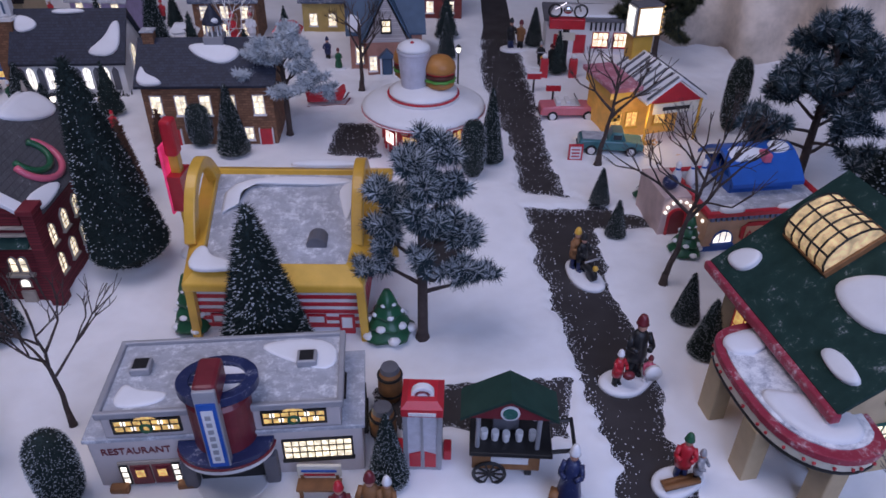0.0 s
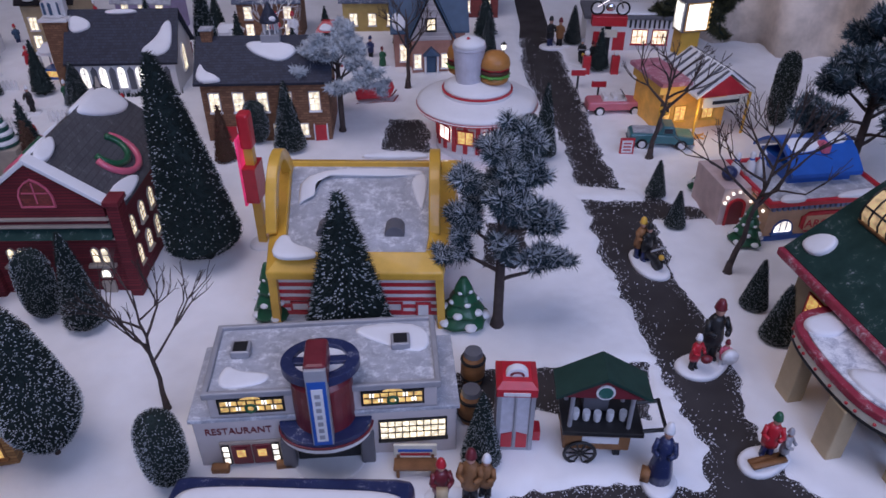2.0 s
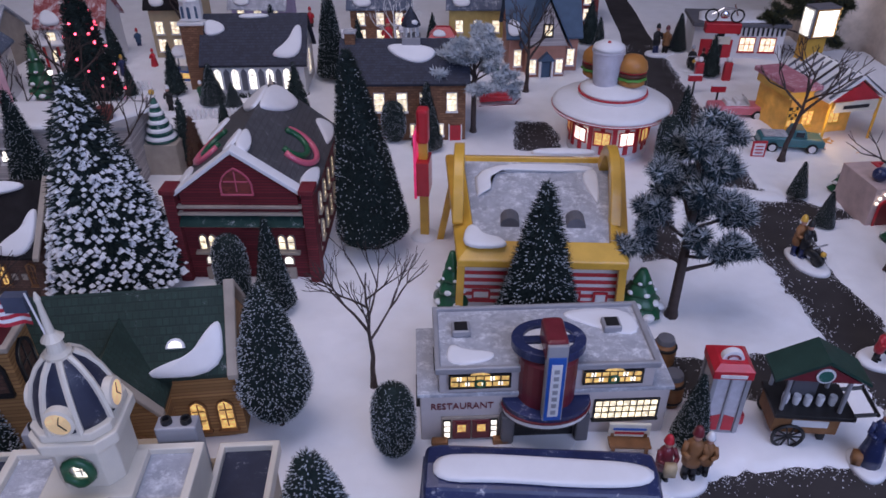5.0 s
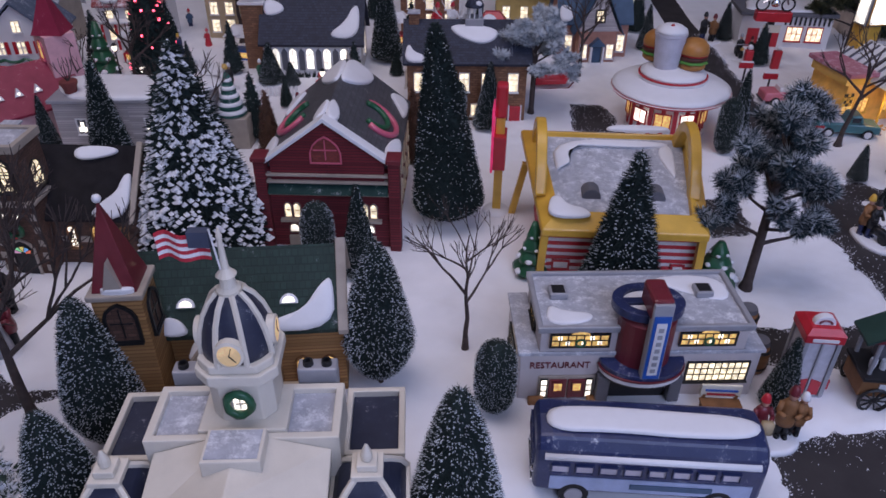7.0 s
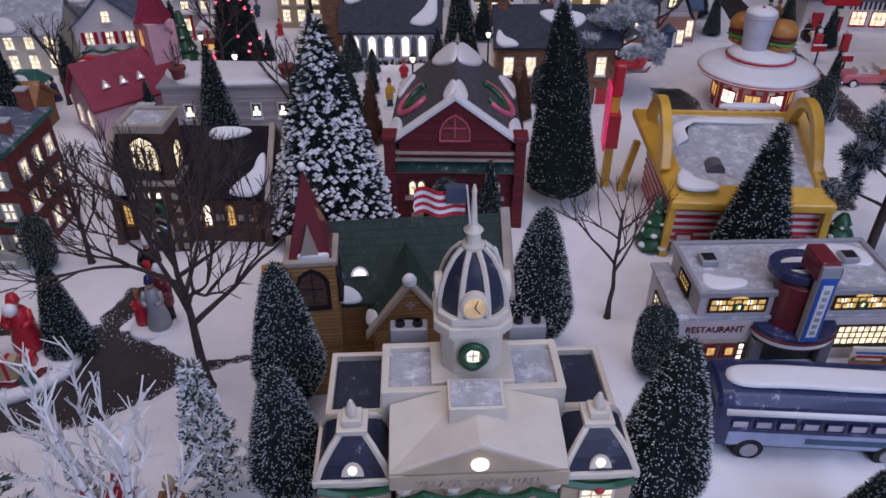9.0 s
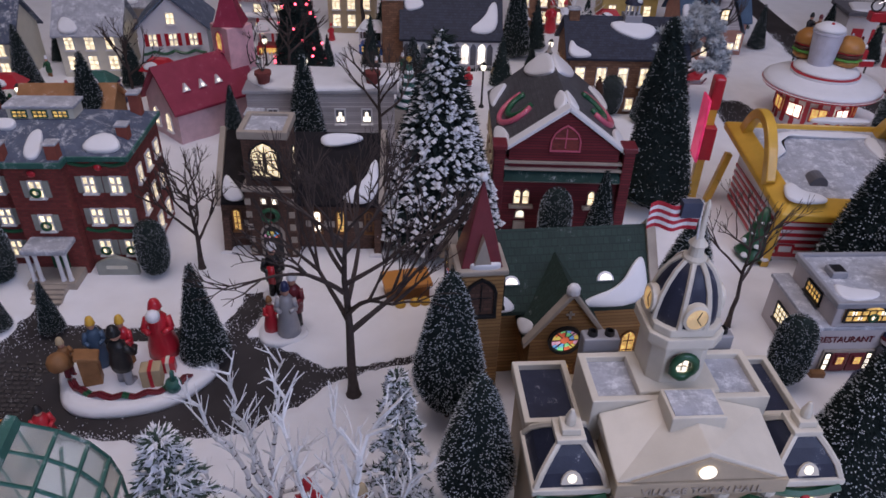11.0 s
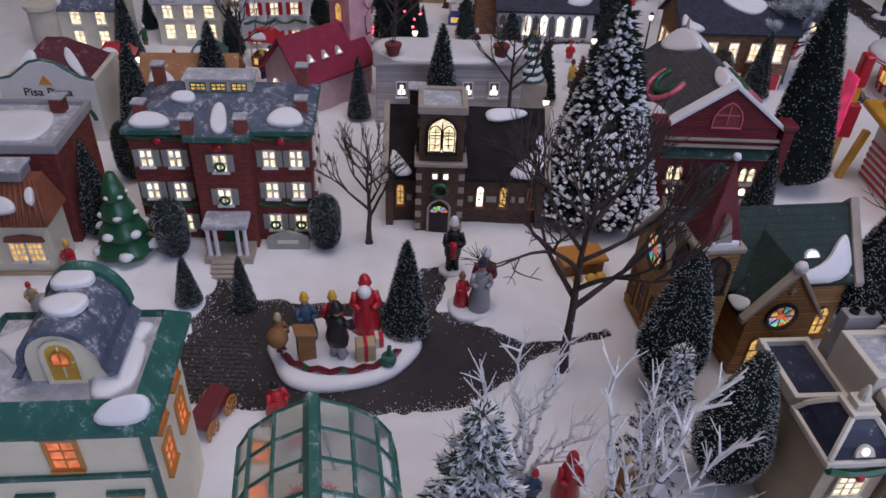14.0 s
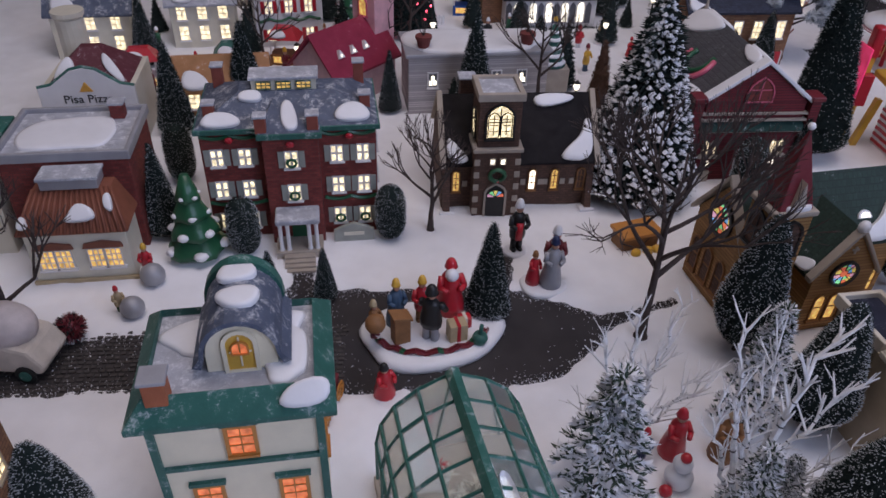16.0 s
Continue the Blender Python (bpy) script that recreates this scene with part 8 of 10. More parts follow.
# ---- buildings and vehicles of the east side ----
def build_drive_in():
    ob = thing("burger_drive_in", 0.056, 1.231, 0, 0, "round drive-in with a white disc roof, giant cup and burger", "diner", size=(1.05, 1.05, 1.0))
    s = Shape()
    s.lathe([(0.066, -0.002), (0.066, 0.010), (0.062, 0.012), (0.062, 0.062)], n=40)
    body = part("drum", s, WHITE, ob)
    for k in range(20):
        a = 2 * math.pi * k / 20
        q = Shape()
        q.t = face((0.062 * math.cos(a), 0.062 * math.sin(a), 0), (-math.sin(a), math.cos(a), 0), (math.cos(a), math.sin(a), 0))
        q.box(-0.0035, 0.0035, 0.012, 0.061, -0.001, 0.0022)
        part("red_panel", q, RED, body)
    for k in range(8):
        a = -math.pi / 2 + (k - 3.5) * 0.62
        d = (math.cos(a), math.sin(a), 0)
        window(body, (0.0635 * d[0], 0.0635 * d[1], 0.030), ((-d[1], d[0], 0), d), 0.024, 0.022, 2, 1, "flat", RED, LITAMBER if k % 2 else LITWHITE, rim=0.002, sill=False)
    for nm, prof, m in (("roof_skirt", [(0.060, 0.062), (0.088, 0.070), (0.096, 0.074), (0.097, 0.079)], RED), ("roof_disc", [(0.090, 0.079), (0.096, 0.0785), (0.096, 0.083), (0.088, 0.088), (0.058, 0.096), (0.050, 0.097)], SNOWPAINT), ("roof_stripe", [(0.0965, 0.0765), (0.0985, 0.0775), (0.0965, 0.0785)], WHITE),
                        ("step_ring", [(0.054, 0.094), (0.056, 0.098), (0.056, 0.101), (0.052, 0.101)], WHITE), ("step_stripe", [(0.0545, 0.101), (0.0560, 0.1012), (0.0560, 0.1035), (0.052, 0.1035)], RED), ("top_snow", [(0.053, 0.1035), (0.053, 0.107), (0.044, 0.112), (0.02, 0.116), (0.004, 0.117)], SNOWPAINT)):
        s = Shape()
        s.lathe(prof, n=48)
        part(nm, s, m, ob, smooth=nm in ("roof_disc", "top_snow"))
    s = Shape()
    s.lathe([(0.018, 0.112), (0.020, 0.116), (0.0245, 0.168), (0.026, 0.170), (0.026, 0.174)], (-0.014, 0.0, 0), 28)
    cup = part("cup", s, mat("pale_lilac_cup", (0.55, 0.54, 0.62), 0.4), ob, "giant pale paper cup")
    s = Shape()
    s.lathe([(0.0255, 0.174), (0.024, 0.180), (0.014, 0.186), (0.003, 0.188)], (-0.014, 0.0, 0), 24)
    part("cup_lid", s, SNOWPAINT, cup, smooth=True)
    s = Shape()
    s.ball((-0.016, -0.008, 0.187), 0.003, n=8)
    part("cherry", s, RED, cup, smooth=True)
    bx, by = 0.026, -0.004
    layers = [("bun_base", [(0.018, 0.114), (0.023, 0.118), (0.023, 0.125)], mat("bun_brown", (0.45, 0.20, 0.05), 0.4), 0), ("lettuce", [(0.022, 0.125), (0.026, 0.127), (0.022, 0.130)], mat("lettuce_green", (0.12, 0.35, 0.06), 0.5), 0.08), ("patty", [(0.022, 0.130), (0.0245, 0.132), (0.0245, 0.136), (0.022, 0.138)], mat("patty_brown", (0.08, 0.025, 0.015), 0.5), 0.03), ("tomato", [(0.022, 0.138), (0.0245, 0.139), (0.022, 0.141)], RED, 0.03), ("bun_top", [(0.0245, 0.141), (0.0255, 0.145), (0.023, 0.155), (0.015, 0.163), (0.004, 0.166)], mat("bun_brown", (0.45, 0.20, 0.05), 0.4), 0)]
    for gx, gy in ((bx, by), (-0.026, 0.040)):
        bg = thing("giant_burger", 0.057 + gx, 1.231 + gy, 0, 0, "giant model burger on the drive-in roof", "burger", "giant burgers")
        for nm, prof, m, w in layers:
            s = Shape()
            s.lathe(prof, n=28, wob=lambda a, z, w=w: 1 + w * math.sin(9 * a))
            part(nm, s, m, bg, smooth=True)


build_drive_in()


def build_food_stand():
    ob = thing("food_stand", 0.436, 1.285, 0, 14.0, "amber lit hot-dog stand with a striped roof", "food stand")
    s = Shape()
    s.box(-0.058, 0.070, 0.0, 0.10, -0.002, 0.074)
    # faint emission puts the stand's amber lamplight into the wall itself
    part("wall", s, mat("amber_glow_plaster", (0.72, 0.40, 0.09), 0.5, var=0.2, emit=(1.0, 0.45, 0.06), strength=0.10), ob, bevel=0.001)
    for x in (-0.05, -0.02, 0.035):
        window(ob, (x, -0.0004, 0.022), FRONT, 0.02, 0.026, 2, 1, "flat", YELLOW, LITAMBER)
    for i in range(3):
        for j in range(4):
            q = Shape()
            q.box(-0.060 + 0.006 * i, -0.054 + 0.006 * i, -0.0022, -0.0002, 0.034 + 0.006 * j, 0.040 + 0.006 * j)
            part("check_tile", q, DARK if (i + j) % 2 else YELLOW, ob)
    # striped gable whose red end faces the road
    s = Shape()
    s.gable(-0.020, 0.092, -0.045, 0.115, 0.078, 0.118, 0.004, "y")
    roof = part("roof", s, SNOWPAINT, ob)
    for k in range(8):
        for sgn in (-1, 1):
            q = Shape()
            y = -0.040 + 0.020 * k
            q.t = face((0.036, y, 0.1235), (-sgn * 0.82, 0, 0.572) if sgn > 0 else (0.82, 0, 0.572), (sgn * 0.572, 0, 0.82))
            q.box(-0.066, -0.004, -0.0022, 0.0022, 0.0002, 0.0022)
            part("roof_batten", q, GREY, roof)
    s = Shape()
    s.extrude([(-0.014, 0.078), (0.086, 0.078), (0.036, 0.114)], -0.040, 0.0, "y")
    part("gable_end", s, RED, ob)
    s = Shape()
    s.box(-0.006, 0.078, -0.044, -0.042, 0.060, 0.078)
    sg = part("banner", s, CREAM, ob)
    bars(sg, (0.036, -0.0442, 0.066), FRONT, 0.05, 0.006, DARK)
    for x in (-0.012, 0.084):
        q = Shape()
        q.tube((x, -0.040, -0.002), (x, -0.040, 0.080), 0.0025, 0.0025, 8)
        part("post", q, YELLOW, ob)
    s = Shape()
    s.box(-0.070, -0.012, -0.012, 0.110, 0.090, 0.098)
    part("side_roof", s, mat("dusty_pink_roof", (0.45, 0.16, 0.22), 0.5, frost=0.3), ob, bevel=0.001)
    s = Shape()
    s.box(-0.066, -0.012, -0.002, 0.10, 0.074, 0.090)
    part("side_wall", s, YELLOW, ob)
    s = Shape()
    s.box(0.012, 0.050, 0.090, 0.118, 0.10, 0.150)
    part("sign_tower", s, YELLOW, ob, bevel=0.001)
    s = Shape()
    s.box(0.006, 0.056, 0.080, 0.112, 0.150, 0.205)
    sb = part("sign_box", s, GREY, ob, "lit white roof sign", 0.001)
    window(sb, (0.0058, 0.096, 0.154), LEFT, 0.026, 0.046, 1, 1, "flat", CREAM, mat("sign_glow", (0.95, 0.93, 0.85), 0.3, emit=(1, 0.92, 0.75), strength=2.2), rim=0.0015, sill=False)
    window(sb, (0.031, 0.0796, 0.154), FRONT, 0.042, 0.046, 1, 1, "flat", AMBER, mat("sign_glow", (0.95, 0.93, 0.85), 0.3, emit=(1, 0.92, 0.75), strength=2.2), rim=0.0015, sill=False)
    for k in range(6):
        q = Shape()
        q.ball((0.0570, 0.082, 0.156 + 0.009 * k), 0.0022, n=6)
        part("bulb", q, LITAMBER, sb)
    # flat amber slab: the pool of stand light on the ground, painted as colour
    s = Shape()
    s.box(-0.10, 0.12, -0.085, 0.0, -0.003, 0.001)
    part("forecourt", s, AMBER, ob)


build_food_stand()


def build_arcade():
    ob = thing("arcade", 0.440, 0.925, 0, 8.0, "peach arcade with blue wave roof and red sign", "arcade")
    peach = mat("peach_wall", (0.60, 0.38, 0.24), 0.5)
    s = Shape()
    s.box(0.0, 0.17, 0.0, 0.12, -0.002, 0.050)
    part("wall", s, peach, ob, bevel=0.001)
    s = Shape()
    s.box(-0.002, 0.172, -0.002, 0.0, -0.002, 0.008)
    part("plinth", s, BLUE, ob)
    for k in range(22):
        q = Shape()
        q.box(0.002 + 0.0077 * k, 0.0068 + 0.0077 * k, -0.004, 0.0, 0.0500, 0.0565)
        part("dentil", q, mat("blue_grey_tile", (0.16, 0.22, 0.36), 0.4), ob)
    s = Shape()
    parapet(s, -0.005, 0.175, -0.006, 0.125, 0.0565, 0.064, 0.007)
    part("cornice", s, RED, ob, bevel=0.001)
    s = Shape()
    s.box(0.002, 0.168, 0.001, 0.118, 0.050, 0.0600)
    part("roof", s, FROSTROOF, ob)
    snow_patch(ob, (0, 0, 0.0645), (1, 0, 0), (0, 1, 0), [(0.01, -0.007), (0.05, -0.007), (0.045, 0.01), (0.015, 0.008)], 0.004)
    snow_patch(ob, (0, 0, 0.0645), (1, 0, 0), (0, 1, 0), [(0.09, -0.006), (0.175, -0.006), (0.17, 0.012), (0.10, 0.006)], 0.004)
    s = Shape()
    s.extrude([(0.050, 0.020), (0.060, 0.012), (0.118, 0.012), (0.126, 0.020), (0.126, 0.036), (0.118, 0.044), (0.060, 0.044), (0.050, 0.036)], -0.004, 0.0, "y")
    sg = part("sign", s, RED, ob, "red-rimmed sign board", 0.0008)
    s = Shape()
    s.box(0.055, 0.121, -0.0055, -0.004, 0.017, 0.039)
    part("sign_board", s, peach, sg)
    lettering(sg, "ARCADE", (0.088, -0.0058, 0.0215), FRONT, 0.017, RED)
    window(ob, (0.026, -0.0004, 0.014), FRONT, 0.026, 0.018, 3, 1, "round", BLUE, LITWHITE)
    for k in range(6):
        q = Shape()
        q.ball((-0.001, 0.012 + 0.018 * k, 0.042), 0.0026, n=8)
        part("bulb", q, LITWHITE, ob)
    # blue wave canopy above
    s = Shape()
    n = 18
    v = []
    for i in range(n):
        t = i / (n - 1)
        y = 0.035 + 0.11 * t
        z = 0.075 + 0.030 * math.sin(t * math.pi)
        for x in (0.045, 0.150):
            v += [(x, y, z), (x, y, z + 0.006)]
    s.add(v, [(i * 4 + a, i * 4 + b, i * 4 + 4 + b, i * 4 + 4 + a) for i in range(n - 1) for a, b in ((0, 1), (1, 3), (3, 2), (2, 0))] + [(0, 1, 3, 2), tuple((n - 1) * 4 + k for k in (0, 2, 3, 1))])
    part("wave_roof", s, BLUE, ob, "bright blue curved roof")
    s = Shape()
    s.box(0.050, 0.145, 0.05, 0.13, 0.058, 0.080)
    part("upper_wall", s, BLUE, ob)
    snow_patch(ob, (0.05, 0.06, 0.098), (1, 0, 0), (0, 0.94, 0.33), [(0.0, 0.0), (0.05, 0.006), (0.065, 0.02), (0.03, 0.03), (0.0, 0.03)], 0.006)
    snow_patch(ob, (0.11, 0.07, 0.103), (1, 0, 0), (0, 0.97, 0.2), [(0.0, 0.0), (0.035, 0.004), (0.036, 0.026), (0.006, 0.03)], 0.006)
    q = Shape()
    q.box(0.095, 0.106, 0.055, 0.075, 0.100, 0.113)
    part("roof_knob", q, PINK, ob, bevel=0.002)
    s = Shape()
    s.box(-0.045, 0.0, 0.045, 0.13, -0.002, 0.062)
    part("side_wing", s, mat("pale_pink_front", (0.58, 0.44, 0.42), 0.5), ob, bevel=0.001)
    window(ob, (-0.022, 0.0446, 0.0), FRONT, 0.022, 0.042, 1, 1, "round", RED, DARKRED, rim=0.003, sill=False, name="door")
    for k in range(7):
        a = math.pi * k / 6
        q = Shape()
        q.ball((-0.022 + 0.019 * math.cos(a), 0.042, 0.040 + 0.016 * math.sin(a)), 0.0024, n=8)
        part("bulb", q, LITWHITE, ob)
    for x in (-0.018, 0.004, 0.02):
        q = Shape()
        q.lathe([(0.004, 0.06), (0.0075, 0.07), (0.0065, 0.082), (0.003, 0.090), (0.0045, 0.097), (0.001, 0.102)], (x, 0.075, 0), 14)
        pin = part("bowling_pin", q, WHITE, ob, "white bowling pin", smooth=True)
        q = Shape()
        q.lathe([(0.0036, 0.0885), (0.0038, 0.090), (0.0036, 0.0915)], (x, 0.075, 0), 14)
        part("pin_band", q, BLUE, pin)
    q = Shape()
    q.ball((-0.028, 0.07, 0.072), 0.011, n=14)
    part("bowling_ball", q, NAVY, ob, smooth=True)


build_arcade()


def build_depot():
    ob = thing("depot", 0.415, 0.531, 0, 9.8, "depot with a deep green snowy roof, glass skylight and rounded canopy", "station")
    s = Shape()
    s.extrude([(0.022, -0.002), (0.240, -0.002), (0.240, 0.118), (0.130, 0.196), (0.022, 0.118)], 0.012, 0.215, "y")
    part("wall", s, TAN, ob)
    s = Shape()
    s.gable(0.0, 0.262, 0.0, 0.225, 0.104, 0.202, 0.005, "y")
    part("roof", s, DEPOTROOF, ob)
    s = Shape()
    s.box(-0.006, 0.004, -0.002, 0.227, 0.098, 0.108)
    part("eave_band", s, mat("cranberry_eave", (0.32, 0.03, 0.06), 0.5, frost=0.3), ob, "cranberry red eave dusted with snow", 0.002)
    up = Vector((0.131, 0, 0.098)).normalized()
    for pts, y0, k in (([(0.0, 0.0), (0.026, 0.0), (0.034, 0.018), (0.024, 0.034), (0.004, 0.022)], 0.215, 0.012), ([(0.0, 0.0), (0.040, -0.004), (0.055, 0.012), (0.012, 0.016)], 0.062, 0.020), ([(0.0, 0.0), (0.03, -0.012), (0.075, -0.006), (0.085, 0.03), (0.05, 0.05), (0.015, 0.03)], 0.115, 0.072)):
        snow_patch(ob, Vector((0.0, y0, 0.1095)) + up * k, (0, -1, 0), up, pts, 0.006)
    # barrel skylight on the slope
    t = face(Vector((0.0, 0.160, 0.110)) + up * 0.104, (0, -1, 0), Vector((-0.098, 0, 0.131)))
    s = Shape()
    s.t = t
    s.box(-0.036, 0.036, -0.034, 0.034, -0.006, 0.006)
    sk = part("skylight", s, WOOD, ob, "barrel-vaulted amber skylight", 0.001)
    arc = [(0.032 * math.cos(a), 0.006 + 0.020 * math.sin(a)) for a in np.linspace(0, math.pi, 9)]
    s = Shape()
    s.t = t
    v = [(x, y, z) for x in (-0.033, 0.033) for y, z in arc]
    s.add(v, [(i, i + 1, 10 + i, 9 + i) for i in range(8)] + [tuple(range(9)), tuple(range(17, 8, -1))])
    part("glazing", s, mat("amber_skylight_glow", (0.8, 0.6, 0.3), 0.3, var=0.4, scale=120, emit=(1, 0.66, 0.30), strength=0.42), sk)
    for x in np.linspace(-0.033, 0.033, 6):
        q = Shape()
        q.t = t
        for (a, b), (c, d) in zip(arc, arc[1:]):
            q.tube((x, a * 1.01, b + 0.0004), (x, c * 1.01, d + 0.0004), 0.0012, 0.0012, 5)
        part("rib", q, DARK, sk)
    for a, b in (arc[2], arc[4], arc[6]):
        q = Shape()
        q.t = t
        q.tube((-0.033, a, b), (0.033, a, b), 0.0012, 0.0012, 5)
        part("glazing_bar", q, DARK, sk)
    # rounded canopy with cranberry rim
    ring = [(0.045, -0.010), (0.03, -0.028), (0.0, -0.032), (-0.028, -0.018), (-0.046, 0.012), (-0.050, 0.055), (-0.048, 0.100), (-0.040, 0.128), (-0.020, 0.140), (0.02, 0.142), (0.045, 0.14)]
    cr = smooth_ring(ring, 2)
    for nm, k, z0, z1, m in (("canopy_band", 1.0, 0.070, 0.080, CREAM), ("canopy_rim", 1.03, 0.080, 0.088, mat("cranberry_eave", (0.32, 0.03, 0.06), 0.5, frost=0.3)), ("canopy_edge", 1.01, 0.0665, 0.070, DARK)):
        s = Shape()
        s.extrude([(x * k, 0.055 + (y - 0.055) * k) for x, y in cr], z0, z1, "z")
        part(nm, s, m, ob, bevel=0.0012)
    s = Shape()
    s.extrude([(x * 0.88, 0.055 + (y - 0.055) * 0.9) for x, y in cr], 0.086, 0.0895, "z")
    part("canopy_top", s, mat("frosted_canopy", (0.34, 0.36, 0.44), 0.8, frost=0.75), ob)
    snow_patch(ob, (0, 0, 0.089), (1, 0, 0), (0, 1, 0), [(-0.038, 0.10), (-0.038, 0.126), (0.0, 0.128), (0.008, 0.108), (-0.015, 0.095)], 0.005)
    snow_patch(ob, (0, 0, 0.089), (1, 0, 0), (0, 1, 0), [(-0.040, 0.055), (-0.036, 0.015), (-0.015, -0.016), (0.025, -0.018), (0.03, 0.02), (-0.012, 0.045)], 0.005)
    for k in range(26):
        i = int(k * len(cr) / 26)
        x, y = cr[i]
        if x < 0.03:
            q = Shape()
            q.ball((x * 1.02, 0.055 + (y - 0.055) * 1.02, 0.075), 0.0018, n=6)
            part("berry", q, RED, ob)
    for x, y in ((-0.034, 0.110), (-0.040, 0.035), (0.0, -0.016)):
        q = Shape()
        q.box(x - 0.009, x + 0.009, y - 0.012, y + 0.012, -0.002, 0.0665)
        part("pier", q, TAN, ob, "tan canopy pier", 0.0015)
    for x in (0.075, 0.13, 0.19):
        window(ob, (x, 0.0116, 0.045), FRONT, 0.034, 0.026, 4, 2, "flat", GREENTRIM, LIT)
    window(ob, (0.0216, 0.170, 0.030), LEFT, 0.034, 0.038, 2, 2, "flat", RED, LITAMBER)
    window(ob, (0.0216, 0.105, 0.020), LEFT, 0.030, 0.040, 2, 2, "flat", RED, LITAMBER)
    for k in range(9):
        q = Shape()
        q.ball((0.06 + 0.018 * k, 0.0105, 0.100 + 0.012 * (k % 3) + 0.02 * (1 - abs(k - 4) / 4)), 0.004, 0.0015, 0.004, 8)
        part("ornament", q, RED if k % 2 else GREEN, ob)


build_depot()


def build_gas_station():
    ob = thing("service_station", 0.410, 1.700, 0, -4.0, "white service station with red doors and a snowy roof", "garage")
    s = Shape()
    s.box(-0.09, 0.11, 0.0, 0.10, -0.002, 0.075)
    part("wall", s, WHITE, ob, bevel=0.001)
    s = Shape()
    s.box(-0.097, 0.117, -0.010, 0.107, 0.075, 0.084)
    part("roof", s, GREY, ob, bevel=0.001)
    flat_snow(ob, -0.09, 0.11, -0.006, 0.10, 0.084, 12, 0.005)
    for x in (-0.06, -0.015):
        s = Shape()
        s.box(x - 0.013, x + 0.013, -0.003, 0.0, -0.002, 0.045)
        part("door", s, RED, ob, bevel=0.001)
    for x in (0.03, 0.075):
        window(ob, (x, -0.0004, 0.02), FRONT, 0.032, 0.030, 3, 2, "flat", RED, LIT)
    for k in range(10):
        q = Shape()
        q.box(0.005 + 0.0105 * k, 0.009 + 0.0105 * k, -0.0022, 0.0, 0.055, 0.074)
        part("stripe", q, DARK, ob)
    ob = thing("pylon_sign", 0.345, 1.60, 0, -4.0, "red and black station pylon with a model motorcycle on top", "sign")
    s = Shape()
    s.box(-0.006, 0.006, -0.006, 0.006, -0.002, 0.10)
    part("post", s, DARK, ob)
    s = Shape()
    s.box(-0.036, 0.036, -0.012, 0.012, 0.092, 0.112)
    part("board", s, RED, ob, bevel=0.001)
    s = Shape()
    s.box(-0.018, 0.018, -0.014, -0.012, 0.070, 0.086)
    part("plate", s, CREAM, ob)
    for x in (-0.026, 0.026):
        q = Shape()
        for i in range(16):
            a, b = 2 * math.pi * i / 16, 2 * math.pi * (i + 1) / 16
            q.tube((x + 0.013 * math.cos(a), 0, 0.126 + 0.013 * math.sin(a)), (x + 0.013 * math.cos(b), 0, 0.126 + 0.013 * math.sin(b)), 0.002, 0.002, 5)
        part("wheel", q, RUBBER, ob)
    q = Shape()
    q.tube((-0.026, 0, 0.128), (-0.004, 0, 0.142), 0.002, 0.002, 6)
    q.tube((-0.004, 0, 0.142), (0.022, 0, 0.140), 0.004, 0.003, 6)
    q.tube((0.026, 0, 0.126), (0.016, 0, 0.150), 0.0018, 0.0018, 6)
    q.ball((0.0, 0, 0.128), 0.010, 0.005, 0.008, 10)
    part("motorcycle_frame", q, CHROME, ob)
    for x in (0.30, 0.36):
        p = thing("fuel_pump", x, 1.56, 0, 0, "old red fuel pump with a white globe", "fuel pump", "fuel pumps")
        q = Shape()
        q.box(-0.008, 0.008, -0.006, 0.006, -0.002, 0.040)
        part("body", q, RED, p, bevel=0.001)
        q = Shape()
        q.ball((0, 0, 0.046), 0.006, n=10)
        part("globe", q, WHITE, p, smooth=True)


build_gas_station()


